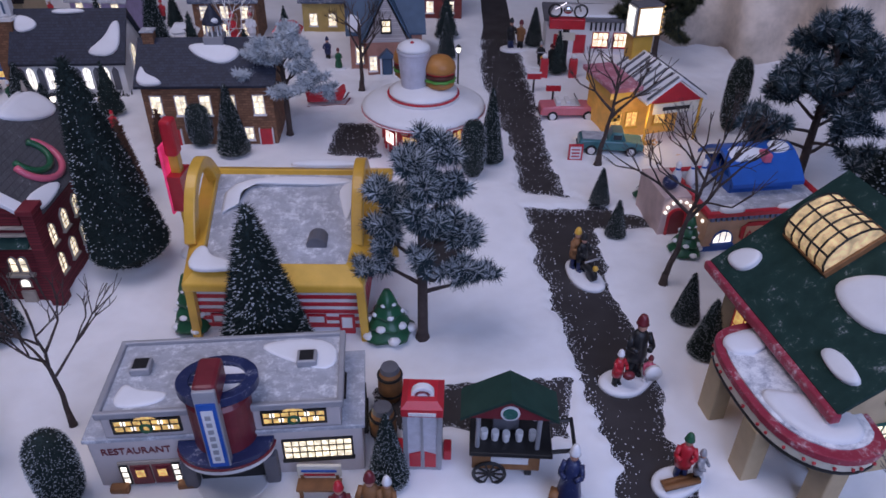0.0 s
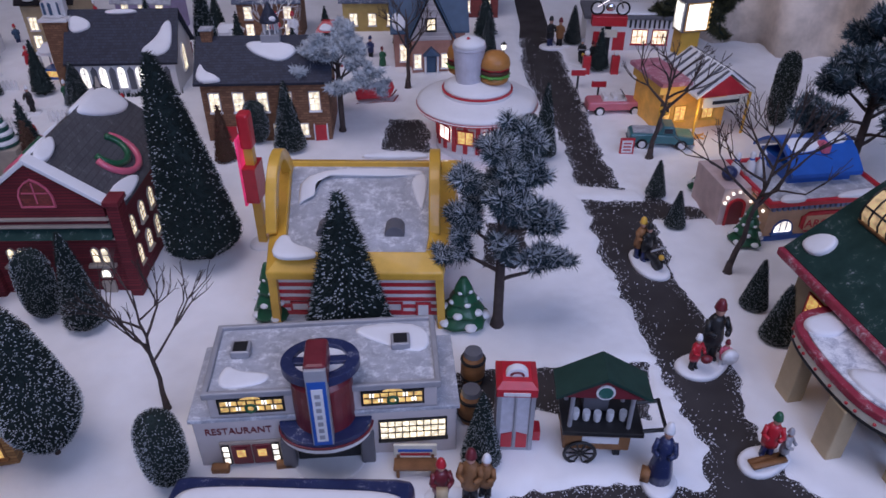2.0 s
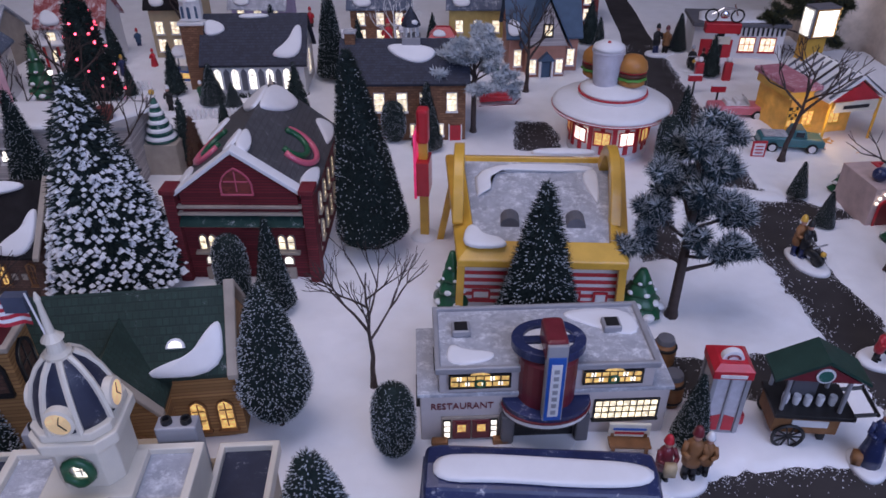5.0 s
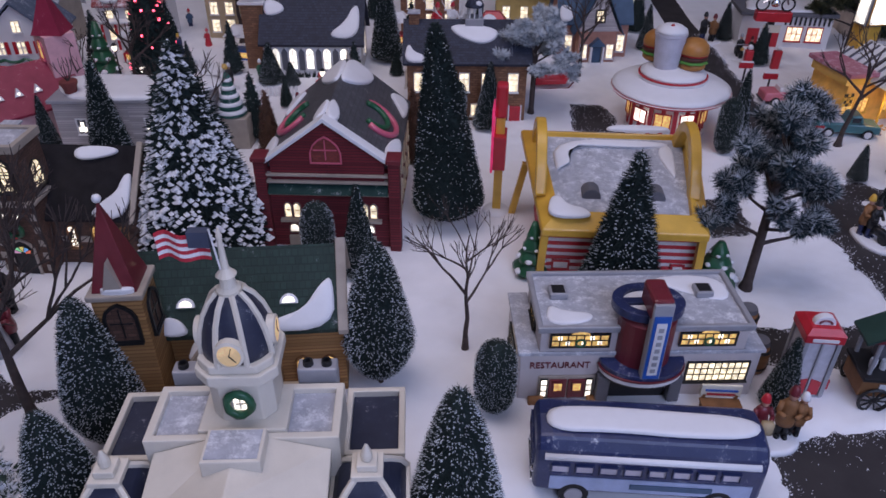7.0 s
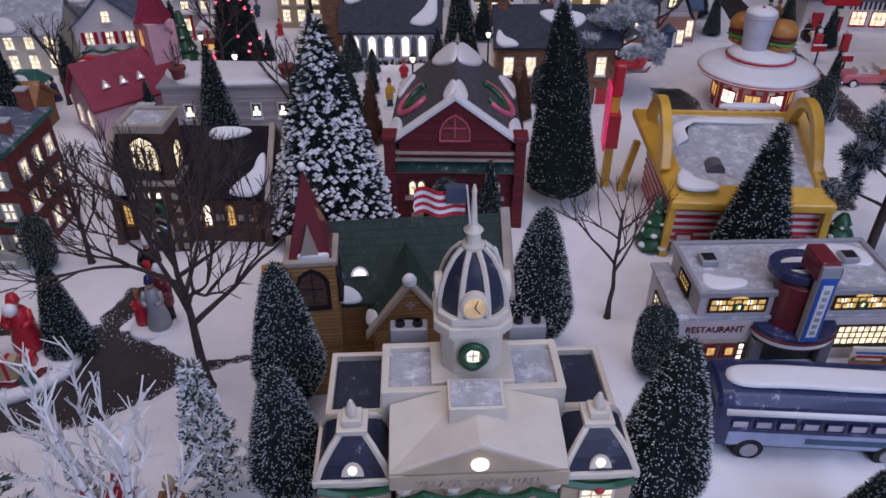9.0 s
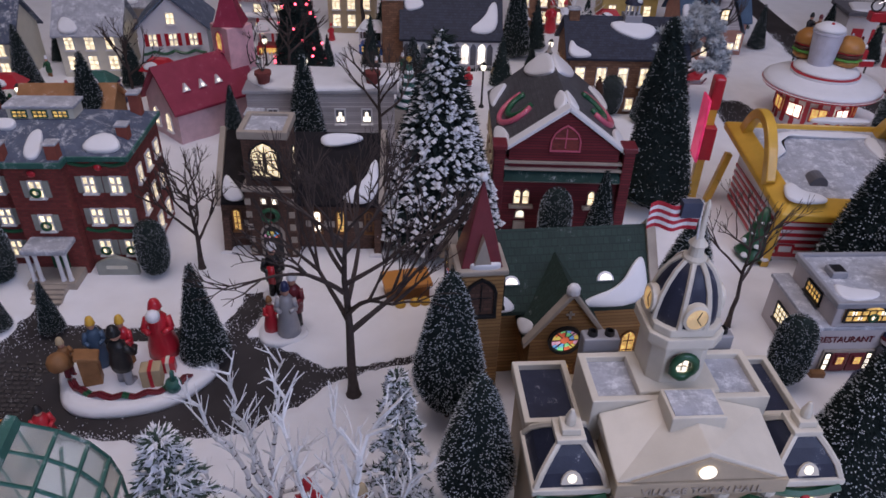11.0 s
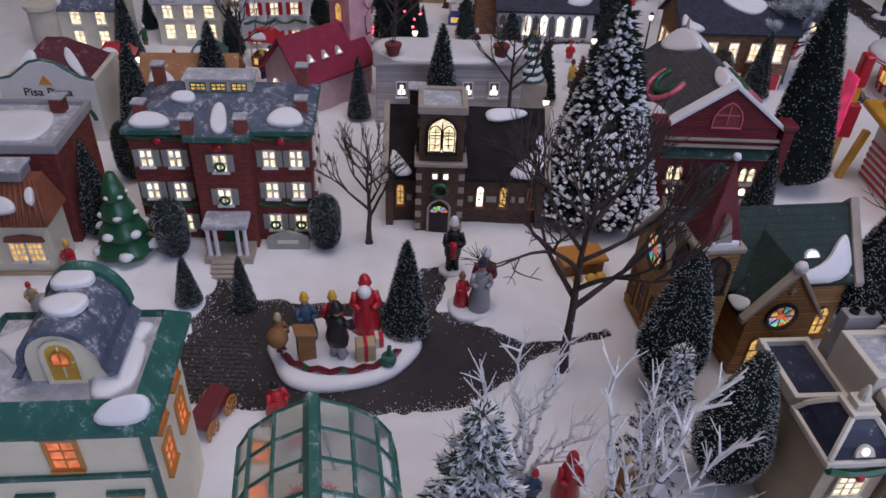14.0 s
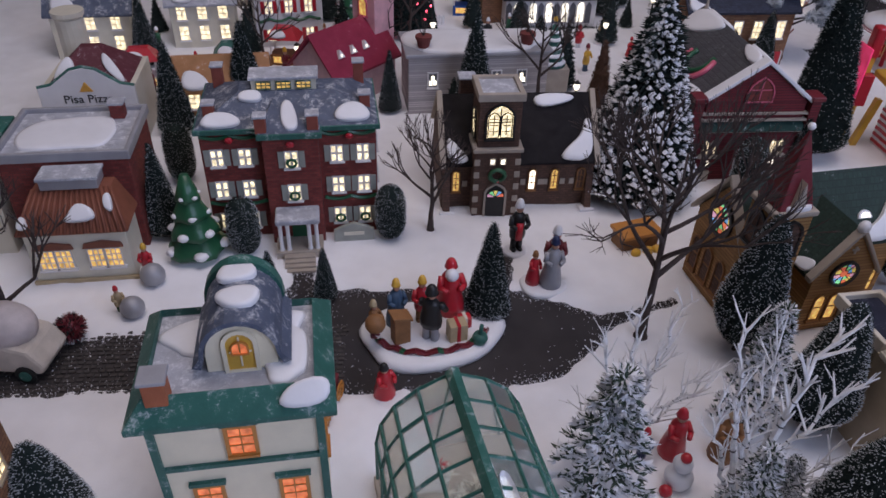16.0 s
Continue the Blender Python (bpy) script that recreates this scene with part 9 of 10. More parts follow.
def build_car(name, x, y, turn, paint, label, top, pickup=False):
    ob = thing(name, x, y, 0, turn, label, "car")
    L, W = 0.054, 0.019
    prof = [(-L, 0.010), (-L, 0.022), (-L * 0.97, 0.027), (-L * 0.30, 0.028), (L * 0.42, 0.027), (L * 0.95, 0.025), (L, 0.020), (L, 0.010)]
    s = Shape()
    s.extrude(prof, -W, W, "y")
    part("body", s, paint, ob, bevel=0.003)
    if pickup:
        s = Shape()
        s.extrude([(-0.006, 0.027), (0.024, 0.027), (0.018, 0.042), (0.0, 0.042)], -W * 0.9, W * 0.9, "y")
        cab = part("cab", s, paint, ob, bevel=0.002)
        for sgn, side in ((-1, FRONT), (1, BACK)):
            window(cab, (0.009, sgn * W * 0.9, 0.030), side, 0.014, 0.009, 1, 1, "flat", paint, mat("dark_glass", (0.03, 0.035, 0.045), 0.1), rim=0.0008, sill=False)
        s = Shape()
        s.box(-0.048, -0.008, -W * 0.8, W * 0.8, 0.0275, 0.029)
        part("bed", s, FROSTROOF, ob)
    else:
        s = Shape()
        s.box(-0.026, 0.016, -W * 0.78, W * 0.78, 0.0275, 0.0290)
        part("cabin_floor", s, WHITE, ob)
        s = Shape()
        s.extrude([(0.016, 0.028), (0.019, 0.028), (0.012, 0.040), (0.010, 0.040)], -W * 0.8, W * 0.8, "y")
        part("windscreen", s, CHROME, ob)
        for a in (-0.004, -0.022):
            q = Shape()
            q.box(a - 0.004, a + 0.004, -W * 0.7, W * 0.7, 0.029, 0.036)
            part("seat", q, top, ob, bevel=0.0015)
    for a in (-0.032, 0.034):
        for sgn in (-1, 1):
            q = Shape()
            q.t = pose(a, sgn * 0.0175, 0.0095, 90, 0, 0)
            q.lathe([(0.0095, -0.003), (0.0095, 0.003)], n=18)
            w = part("wheel", q, RUBBER, ob, bevel=0.0008)
            q = Shape()
            q.t = pose(a, sgn * 0.0208, 0.0095, 90, 0, 0)
            q.lathe([(0.0060, -0.0006), (0.0060, 0.0006), (0.002, 0.001)], n=14)
            part("hubcap", q, WHITE, w)
    for sgn in (-1, 1):
        q = Shape()
        q.ball((L * 0.99, sgn * W * 0.7, 0.019), 0.0018, 0.0028, 0.0028, 8)
        part("headlight", q, CHROME, ob, smooth=True)
    for a in (-L, L):
        q = Shape()
        q.box(a - 0.0022, a + 0.0022, -W, W, 0.009, 0.0125)
        part("bumper", q, CHROME, ob, bevel=0.0008)
    return ob


build_car("convertible", 0.322, 1.365, 2.0, CARPINK, "pink open convertible with white seats parked in snow", WHITE)
build_car("pickup_truck", 0.372, 1.225, -6.0, TEAL, "teal pickup truck parked by the food stand", WHITE, True)


def build_carriage():
    ob = thing("horse_wagon", -1.050, 0.398, 0, 75, "small red wagon with golden wheels", "wagon", size=(0.7, 0.7, 0.7))
    s = Shape()
    s.extrude([(-0.03, 0.018), (0.03, 0.018), (0.036, 0.036), (-0.034, 0.032)], -0.014, 0.014, "y")
    part("box", s, DARKRED, ob, bevel=0.001)
    for a in (-0.022, 0.024):
        for sgn in (-1, 1):
            q = Shape()
            c = (a, sgn * 0.018, 0.014)
            for i in range(16):
                t0, t1 = 2 * math.pi * i / 16, 2 * math.pi * (i + 1) / 16
                q.tube((c[0] + 0.014 * math.cos(t0), c[1], c[2] + 0.014 * math.sin(t0)), (c[0] + 0.014 * math.cos(t1), c[1], c[2] + 0.014 * math.sin(t1)), 0.0014, 0.0014, 5)
            w = part("wheel", q, ORANGE, ob)
            for i in range(8):
                t0 = math.pi * i / 4
                q = Shape()
                q.tube(c, (c[0] + 0.014 * math.cos(t0), c[1], c[2] + 0.014 * math.sin(t0)), 0.0009, 0.0009, 4)
                part("spoke", q, ORANGE, w)
    # pale delivery van with a big sack on the lane
    ob = thing("parade_van", -1.375, 0.475, 0, -8, "pale cream delivery van with rounded snowy sack on top", "van")
    s = Shape()
    s.extrude([(-0.07, 0.010), (0.052, 0.010), (0.058, 0.020), (0.045, 0.040), (0.02, 0.046), (-0.07, 0.046)], -0.024, 0.024, "y")
    part("body", s, mat("pale_cream_van", (0.60, 0.54, 0.48), 0.4), ob, bevel=0.004)
    s = Shape()
    s.ball((0.012, 0, 0.052), 0.034, 0.026, 0.024, 16)
    part("sack", s, mat("pale_sack", (0.58, 0.52, 0.52), 0.8, bump=0.6), ob, smooth=True)
    for a in (-0.05, 0.036):
        for sgn in (-1, 1):
            q = Shape()
            q.t = pose(a, sgn * 0.022, 0.010, 90, 0, 0)
            q.lathe([(0.011, -0.004), (0.011, 0.004)], n=16)
            w = part("wheel", q, RUBBER, ob)
            q = Shape()
            q.t = pose(a, sgn * 0.0265, 0.010, 90, 0, 0)
            q.lathe([(0.006, -0.0008), (0.006, 0.0008)], n=14)
            part("rim", q, GREENTRIM, w)
    wr = thing("red_bush", -1.318, 0.505, 0, 0, "round dark red berry bush", "bush")
    q = Shape()
    rng = random.Random(5)
    q.ball((0, 0, 0.018), 0.012, n=10)
    for _ in range(420):
        d = Vector((rng.gauss(0, 1), rng.gauss(0, 1), rng.gauss(0, 1))).normalized()
        q.slot = 1 if rng.random() < 0.35 else 0
        q.spike(Vector((0, 0, 0.018)) + d * 0.011, d + 0.4 * Vector((rng.uniform(-1, 1), rng.uniform(-1, 1), rng.uniform(-1, 1))), 0.007, 0.0012)
    part("foliage", q, [DARKRED, NEEDLE], wr)


build_carriage()

# ---- street furniture ----
def build_phone_booth():
    ob = thing("phone_booth", 0.066, 0.575, 0, -2, "red and silver phone booth with frosted panes", "phone booth", size=(0.95, 0.95, 0.90))
    s = Shape()
    s.box(-0.018, 0.018, -0.018, 0.018, -0.002, 0.005)
    part("base", s, GREYTRIM, ob, bevel=0.001)
    for x in (-0.0165, 0.0165):
        for y in (-0.0165, 0.0165):
            q = Shape()
            q.box(x - 0.0022, x + 0.0022, y - 0.0022, y + 0.0022, 0.005, 0.084)
            part("post", q, GREYTRIM, ob)
    pane = mat("frosted_booth_pane", (0.55, 0.54, 0.60), 0.25, var=0.2, scale=120)
    for sgn, ax in ((-1, "y"), (1, "y"), (-1, "x"), (1, "x")):
        q = Shape()
        if ax == "y":
            q.box(-0.0142, 0.0142, sgn * 0.0160, sgn * 0.0165 + sgn * 0.0, 0.005, 0.084) if sgn > 0 else q.box(-0.0142, 0.0142, -0.0165, -0.0160, 0.005, 0.084)
        else:
            q.box(min(sgn * 0.0160, sgn * 0.0165), max(sgn * 0.0160, sgn * 0.0165), -0.0142, 0.0142, 0.005, 0.084)
        part("pane", q, pane, ob)
    for x in (-0.0075, 0.0075):
        q = Shape()
        q.extrude([(x - 0.0055, 0.007), (x + 0.0055, 0.007), (x + 0.0055, 0.026), (x - 0.0055, 0.030)] if x > 0 else [(x - 0.0055, 0.007), (x + 0.0055, 0.007), (x + 0.0055, 0.030), (x - 0.0055, 0.026)], -0.0178, -0.0166, "y")
        part("kick_panel", q, RED, ob)
    q = Shape()
    q.box(-0.001, 0.001, -0.0185, -0.0166, 0.006, 0.084)
    part("door_stile", q, GREYTRIM, ob)
    s = Shape()
    s.box(-0.020, 0.020, -0.020, 0.020, 0.084, 0.095)
    fr = part("fascia", s, RED, ob, bevel=0.001)
    bars(fr, (0, -0.0202, 0.087), FRONT, 0.026, 0.004, WHITE)
    s = Shape()
    hip_roof(s, -0.020, 0.020, -0.020, 0.020, 0.095, 0.101, 0.006)
    part("roof", s, RED, ob)
    q = Shape()
    q.t = pose(0, -0.004, 0.101, 90, 0, 0)
    q.lathe([(0.011, -0.004), (0.011, 0.004)], n=24)
    sg = part("round_sign", q, SNOWPAINT, ob, "round sign with a red receiver mark", 0.0008)
    q = Shape()
    for i in range(12):
        a, b = math.pi * i / 12, math.pi * (i + 1) / 12
        q.tube((0.006 * math.cos(a), -0.0085, 0.103 + 0.004 * math.sin(a)), (0.006 * math.cos(b), -0.0085, 0.103 + 0.004 * math.sin(b)), 0.0014, 0.0014, 5)
    part("receiver_mark", q, DARKRED, sg)
    for x in (-0.024, 0.024):
        q = Shape()
        q.box(x - 0.004, x + 0.004, -0.008, 0.008, 0.006, 0.020)
        part("side_box", q, RED, ob, bevel=0.001)


build_phone_booth()


def build_cart():
    ob = thing("coffee_cart", 0.142, 0.565, 0, -3, "wooden coffee cart with a green and red gabled awning", "cart")
    s = Shape()
    s.box(-0.030, 0.032, -0.018, 0.022, 0.016, 0.040)
    part("box", s, WOOD, ob, bevel=0.001)
    s = Shape()
    s.box(-0.033, 0.042, -0.024, 0.024, 0.040, 0.045)
    part("counter", s, DARK, ob, bevel=0.001)
    bars(ob, (0.004, -0.0184, 0.026), FRONT, 0.034, 0.008, WHITE, "menu_board")
    for x in (-0.026, 0.028):
        for y in (-0.016, 0.018):
            q = Shape()
            q.tube((x, y, 0.045), (x, y, 0.088), 0.0022, 0.0022, 8)
            part("post", q, GREYTRIM, ob)
    s = Shape()
    s.gable(-0.042, 0.044, -0.022, 0.014, 0.084, 0.108, 0.003, "y")
    part("awning", s, mat("bottle_green_awning", (0.012, 0.045, 0.035), 0.5, var=0.3), ob)
    s = Shape()
    s.extrude([(-0.034, 0.086), (0.036, 0.086), (0.001, 0.106)], -0.020, -0.017, "y")
    g = part("gable", s, DARKRED, ob)
    q = Shape()
    q.t = face((0.001, -0.0202, 0.094), *FRONT)
    q.lathe([(0.0085, 0), (0.0085, 0.0012)], n=20)
    em = part("emblem", q, WHITE, g)
    q = Shape()
    q.t = face((0.001, -0.0214, 0.094), *FRONT)
    q.lathe([(0.0065, 0), (0.0065, 0.0006)], n=20)
    part("emblem_disc", q, GREENTRIM, em)
    for x in (-0.020, -0.010, 0.0, 0.012, 0.024):
        q = Shape()
        q.lathe([(0.003, 0.045), (0.0038, 0.052), (0.0034, 0.056)], (x, -0.008 + 0.5 * abs(x) * 0.2, 0), 12)
        part("mug", q, WHITE, ob)
    q = Shape()
    q.box(-0.012, 0.012, 0.004, 0.018, 0.045, 0.066)
    part("machine", q, GREY, ob, bevel=0.001)
    for y in (-0.022, 0.026):
        q = Shape()
        c = (-0.014, y, 0.0145)
        for i in range(20):
            t0, t1 = 2 * math.pi * i / 20, 2 * math.pi * (i + 1) / 20
            q.tube((c[0] + 0.0145 * math.cos(t0), c[1], c[2] + 0.0145 * math.sin(t0)), (c[0] + 0.0145 * math.cos(t1), c[1], c[2] + 0.0145 * math.sin(t1)), 0.0018, 0.0018, 5)
        w = part("wheel", q, DARK, ob)
        for i in range(10):
            t0 = math.pi * i / 5
            q = Shape()
            q.tube(c, (c[0] + 0.0145 * math.cos(t0), c[1], c[2] + 0.0145 * math.sin(t0)), 0.0010, 0.0010, 4)
            part("spoke", q, DARK, w)
        q = Shape()
        q.ball(c, 0.003, n=8)
        part("hub", q, DARK, w)
    q = Shape()
    q.box(0.020, 0.026, -0.012, -0.006, -0.002, 0.016)
    part("leg", q, DARK, ob)
    q = Shape()
    q.box(0.020, 0.026, 0.010, 0.016, -0.002, 0.016)
    part("leg", q, DARK, ob)
    q = Shape()
    q = Shape()
    q.tube((0.040, -0.018, 0.043), (0.062, -0.018, 0.047), 0.002, 0.002, 6)
    q.tube((0.040, 0.018, 0.043), (0.062, 0.018, 0.047), 0.002, 0.002, 6)
    q.tube((0.062, -0.020, 0.047), (0.062, 0.020, 0.047), 0.002, 0.002, 6)
    part("handle", q, DARK, ob)


build_cart()


def build_bench():
    ob = thing("bench", -0.028, 0.533, 0, 0, "wooden bench with a pale advertising back", "bench")
    s = Shape()
    s.box(-0.020, 0.020, -0.008, 0.006, 0.012, 0.015)
    part("seat", s, WOOD, ob, bevel=0.0006)
    s = Shape()
    s.box(-0.020, 0.020, 0.005, 0.008, 0.017, 0.032)
    b = part("backrest", s, CREAM, ob, bevel=0.0006)
    bars(b, (0, 0.0048, 0.025), FRONT, 0.032, 0.0022, BLUE)
    bars(b, (0, 0.0048, 0.020), FRONT, 0.028, 0.0022, RED)
    for x in (-0.016, 0.016):
        for y in (-0.006, 0.006):
            q = Shape()
            q.box(x - 0.0015, x + 0.0015, y - 0.0015, y + 0.0015, -0.002, 0.012 if y < 0 else 0.020)
            part("leg", q, WOOD, ob)
    for x, y in ((0.026, 0.600), (0.030, 0.655)):
        t = thing("barrel", x, y, 0, 0, "dark brown barrel bin beside the restaurant", "barrel", "barrels")
        q = Shape()
        q.lathe([(0.010, -0.002), (0.013, 0.012), (0.013, 0.026), (0.010, 0.038)], n=18)
        part("cask", q, WOOD, t, smooth=True)
        q = Shape()
        q.lathe([(0.0105, 0.038), (0.009, 0.043), (0.002, 0.044)], n=18)
        part("lid", q, GREY, t)
        for z in (0.008, 0.030):
            q = Shape()
            q.lathe([(0.0132, z), (0.0136, z + 0.001), (0.0136, z + 0.002), (0.0132, z + 0.003)], n=18)
            part("hoop", q, DARK, t)
    t = thing("red_notice", 0.308, 1.190, 0, 0, "small red-framed notice board in the snow", "sign")
    q = Shape()
    q.box(-0.012, 0.012, -0.001, 0.001, 0.0, 0.030)
    b = part("frame", q, RED, t)
    q = Shape()
    q.box(-0.009, 0.009, -0.0018, -0.001, 0.004, 0.026)
    part("panel", q, WHITE, b)
    for i in range(3):
        bars(b, (0, -0.0018, 0.008 + 0.006 * i), FRONT, 0.013, 0.002, RED)
    for x, y in ((0.27, 1.48), (0.30, 1.42)):
        t = thing("red_mailbox", x, y, 0, 0, "small red roadside sign on a dark post", "sign", "roadside signs")
        q = Shape()
        q.tube((0, 0, -0.002), (0, 0, 0.030), 0.002, 0.002, 6)
        part("post", q, DARK, t)
        q = Shape()
        q.box(-0.014, 0.014, -0.003, 0.003, 0.028, 0.040)
        part("plate", q, RED, t, bevel=0.001)
        q = Shape()
        q.box(-0.014, 0.014, -0.0035, 0.0035, 0.040, 0.042)
        part("snow_cap", q, SNOWPAINT, t, bevel=0.001)


build_bench()

# ---- painted figurines: each one plain mesh ----
CLOTH = {"red": RED, "green": GREEN, "blue": NAVY, "black": DARK, "brown": WOOD, "tan": TAN, "grey": GREYTRIM, "white": SNOWPAINT, "yellow": YELLOW, "wine": DARKRED, "pink": PINK, "sky": BLUEGREY}
SLOTS = [SNOWPAINT, SKIN] + list(CLOTH.values())
INDEX = {k: i + 2 for i, k in enumerate(CLOTH)}


def body(s, x, y, z, h, coat, legs, hat, turn=0.0, robe=False, wide=1.0):
    """A small painted figure: legs or robe, coat, arms, head and hat."""
    k = h / 0.075
    wide *= 0.88
    m = pose(x, y, z, 0, 0, turn) @ Matrix.Diagonal((k * wide, k * wide, k * 0.95, 1))
    s.t = m
    s.slot = INDEX[legs]
    if robe:
        s.slot = INDEX[coat]
        s.lathe([(0.015, 0.0), (0.0145, 0.012), (0.010, 0.036), (0.009, 0.050), (0.005, 0.056)], n=12)
    else:
        for q in (-0.0045, 0.0045):
            s.tube((q, 0, 0.0), (q * 0.8, 0, 0.026), 0.0042, 0.0046, 8)
            s.ball((q, -0.003, 0.002), 0.004, 0.006, 0.003, 8)
        s.slot = INDEX[coat]
        s.lathe([(0.0105, 0.020), (0.0115, 0.028), (0.009, 0.042), (0.0095, 0.050), (0.005, 0.056)], n=12, sy=0.8)
    for q in (-1, 1):
        s.tube((q * 0.009, 0, 0.051), (q * 0.0125, -0.006, 0.040), 0.0036, 0.0032, 8)
        s.tube((q * 0.0125, -0.006, 0.040), (q * 0.006, -0.0135, 0.040), 0.0032, 0.0028, 8)
    s.slot = 1
    s.ball((0, -0.001, 0.0618), 0.0052, 0.0052, 0.0064, 10)
    s.slot = INDEX[hat]
    s.lathe([(0.0068, 0.0640), (0.0060, 0.0655), (0.0054, 0.0695), (0.0035, 0.0735), (0.001, 0.0750)], n=10)
    s.t = None


def mound(s, rx, ry, h=0.006, seed=0):
    rng = random.Random(seed)
    a0 = rng.random() * 6
    s.slot = 0
    s.lathe([(1.0, -0.0015), (1.0, h * 0.5), (0.94, h * 0.9), (0.80, h)], n=26, sx=rx, sy=ry, wob=lambda a, z: 1 + 0.08 * math.sin(2 * a + a0) + 0.06 * math.sin(3 * a + 2 * a0))


def figurine(name, x, y, turn, label, people, base=None, extra=None, z=-0.001):
    s = Shape()
    top = 0.0
    if base:
        mound(s, *base, seed=int(abs(1000 * x)))
        top = 0.0055
    for p in people:
        body(s, p[0], p[1], top - 0.0005, *p[2:])
    if extra:
        extra(s, top)
    ob = part(name, s, SLOTS, smooth=True, m=pose(x, y, z, 0, 0, turn))
    return tagged(ob, label, "figurine", "painted figurines")


def box_at(colour, x0, x1, y0, y1, z0, z1):
    def f(s, top):
        s.slot = INDEX[colour]
        s.box(x0, x1, y0, y1, z0 + top, z1 + top)
    return f


def bike_bits(s, top):
    s.slot = INDEX["black"]
    for y in (-0.014, 0.014):
        s.t = pose(0, y, top + 0.009, 0, 90, 0)
        s.lathe([(0.009, -0.003), (0.009, 0.003)], n=14)
    s.t = None
    s.box(-0.004, 0.004, -0.015, 0.015, top + 0.010, top + 0.020)
    s.slot = INDEX["yellow"]
    s.ball((0, -0.020, top + 0.022), 0.004, n=8)
    s.slot = INDEX["grey"]
    s.tube((-0.012, -0.012, top + 0.030), (0.012, -0.012, top + 0.030), 0.0013, 0.0013, 6)


def band_bits(s, top):
    s.slot = INDEX["wine"]
    s.ball((-0.006, -0.014, top + 0.020), 0.007, 0.005, 0.005, 10)
    s.slot = INDEX["white"]
    s.tube((0.022, -0.010, top + 0.018), (0.022, -0.016, top + 0.018), 0.009, 0.009, 14)


figurine("musicians_figurine", 0.284, 0.676, 10, "two painted musicians in black and red on a snow base", [(0.010, 0.008, 0.088, "black", "black", "wine", 0), (-0.014, -0.004, 0.052, "red", "black", "white", 20), (0.020, -0.006, 0.040, "pink", "white", "wine", -20)], (0.031, 0.021), band_bits)
figurine("riders_figurine", 0.270, 0.866, 25, "painted couple on a dark motorcycle on a snow base", [(0.0, 0.010, 0.062, "black", "blue", "black", 0), (-0.003, 0.020, 0.066, "brown", "blue", "yellow", 0)], (0.021, 0.034), bike_bits)
figurine("sledding_figurine", 0.304, 0.545, 15, "painted figure in a red jacket with a wooden sled", [(0.004, 0.004, 0.062, "red", "blue", "green", -30), (0.016, -0.004, 0.045, "grey", "black", "grey", 30)], (0.026, 0.018), lambda s, top: (box_at("brown", -0.020, 0.016, -0.012, -0.006, 0.004, 0.007)(s, top), box_at("brown", -0.018, 0.018, -0.005, 0.001, 0.002, 0.004)(s, top)))
figurine("lady_figurine", 0.197, 0.522, -20, "painted lady in a long navy coat on a snow base", [(0.0, 0.002, 0.078, "blue", "blue", "white", 0, True, 0.85)], (0.018, 0.020), box_at("brown", -0.016, -0.008, -0.010, 0.0, 0.002, 0.014))
figurine("couple_figurine", 0.010, 0.498, 0, "painted couple in wine and brown coats on a snow base", [(-0.014, 0.0, 0.062, "wine", "black", "red", 10), (0.012, 0.004, 0.070, "brown", "black", "wine", -10), (0.026, 0.008, 0.058, "brown", "black", "white", -20)], (0.030, 0.018), box_at("tan", -0.018, -0.008, -0.018, -0.012, 0.022, 0.036))
figurine("carolers_figurine", -0.800, 0.575, 5, "painted carolers in red and grey coats on a snow base", [(-0.012, 0.004, 0.050, "red", "red", "brown", 20, True), (0.008, -0.002, 0.075, "grey", "grey", "blue", 0, True), (0.014, 0.012, 0.080, "wine", "black", "white", -10)], (0.030, 0.022))
figurine("scarf_figurine", -0.822, 0.645, 0, "painted figure in a striped scarf by the church door", [(0.0, 0.0, 0.080, "black", "black", "white", 10)], (0.016, 0.014), box_at("red", -0.004, 0.004, -0.013, -0.010, 0.022, 0.046))
def sphere_bit(colour, c, r):
    def f(s, top):
        s.slot = INDEX[colour]
        s.ball((c[0], c[1], c[2] + top), r, n=14)
    return f


figurine("snowball_figurine", -1.263, 0.606, 0, "painted child rolling a large grey snowball", [(-0.004, 0.010, 0.050, "red", "green", "yellow", 0)], None, sphere_bit("grey", (0.006, -0.008, 0.014), 0.0145))
figurine("crouching_figurine", -1.272, 0.545, 30, "painted child bent over a grey snowball", [(-0.006, 0.010, 0.040, "tan", "green", "red", 0)], None, sphere_bit("grey", (0.004, -0.006, 0.013), 0.0135))
figurine("red_coat_figurine", -0.990, 0.412, 40, "painted figure in a bright red coat beside the plaza", [(0.0, 0.0, 0.048, "red", "red", "black", 0, True, 1.35)], None)
figurine("snowman_family_figurine", -0.735, 0.318, 0, "painted children in red and blue around a little snowman", [(0.010, 0.010, 0.066, "red", "red", "red", 10, True, 1.1), (-0.020, 0.006, 0.046, "sky", "blue", "red", -20)], None, lambda s, top: (sphere_bit("white", (0.004, -0.024, 0.012), 0.013)(s, top), sphere_bit("white", (0.004, -0.024, 0.030), 0.009)(s, top), sphere_bit("red", (0.004, -0.026, 0.040), 0.005)(s, top), sphere_bit("red", (-0.010, -0.034, 0.006), 0.006)(s, top)))
figurine("hooded_figurine", -0.680, 0.322, 0, "painted figure in a brown hooded coat", [(0.0, 0.0, 0.070, "brown", "green", "tan", 0, True)], None)
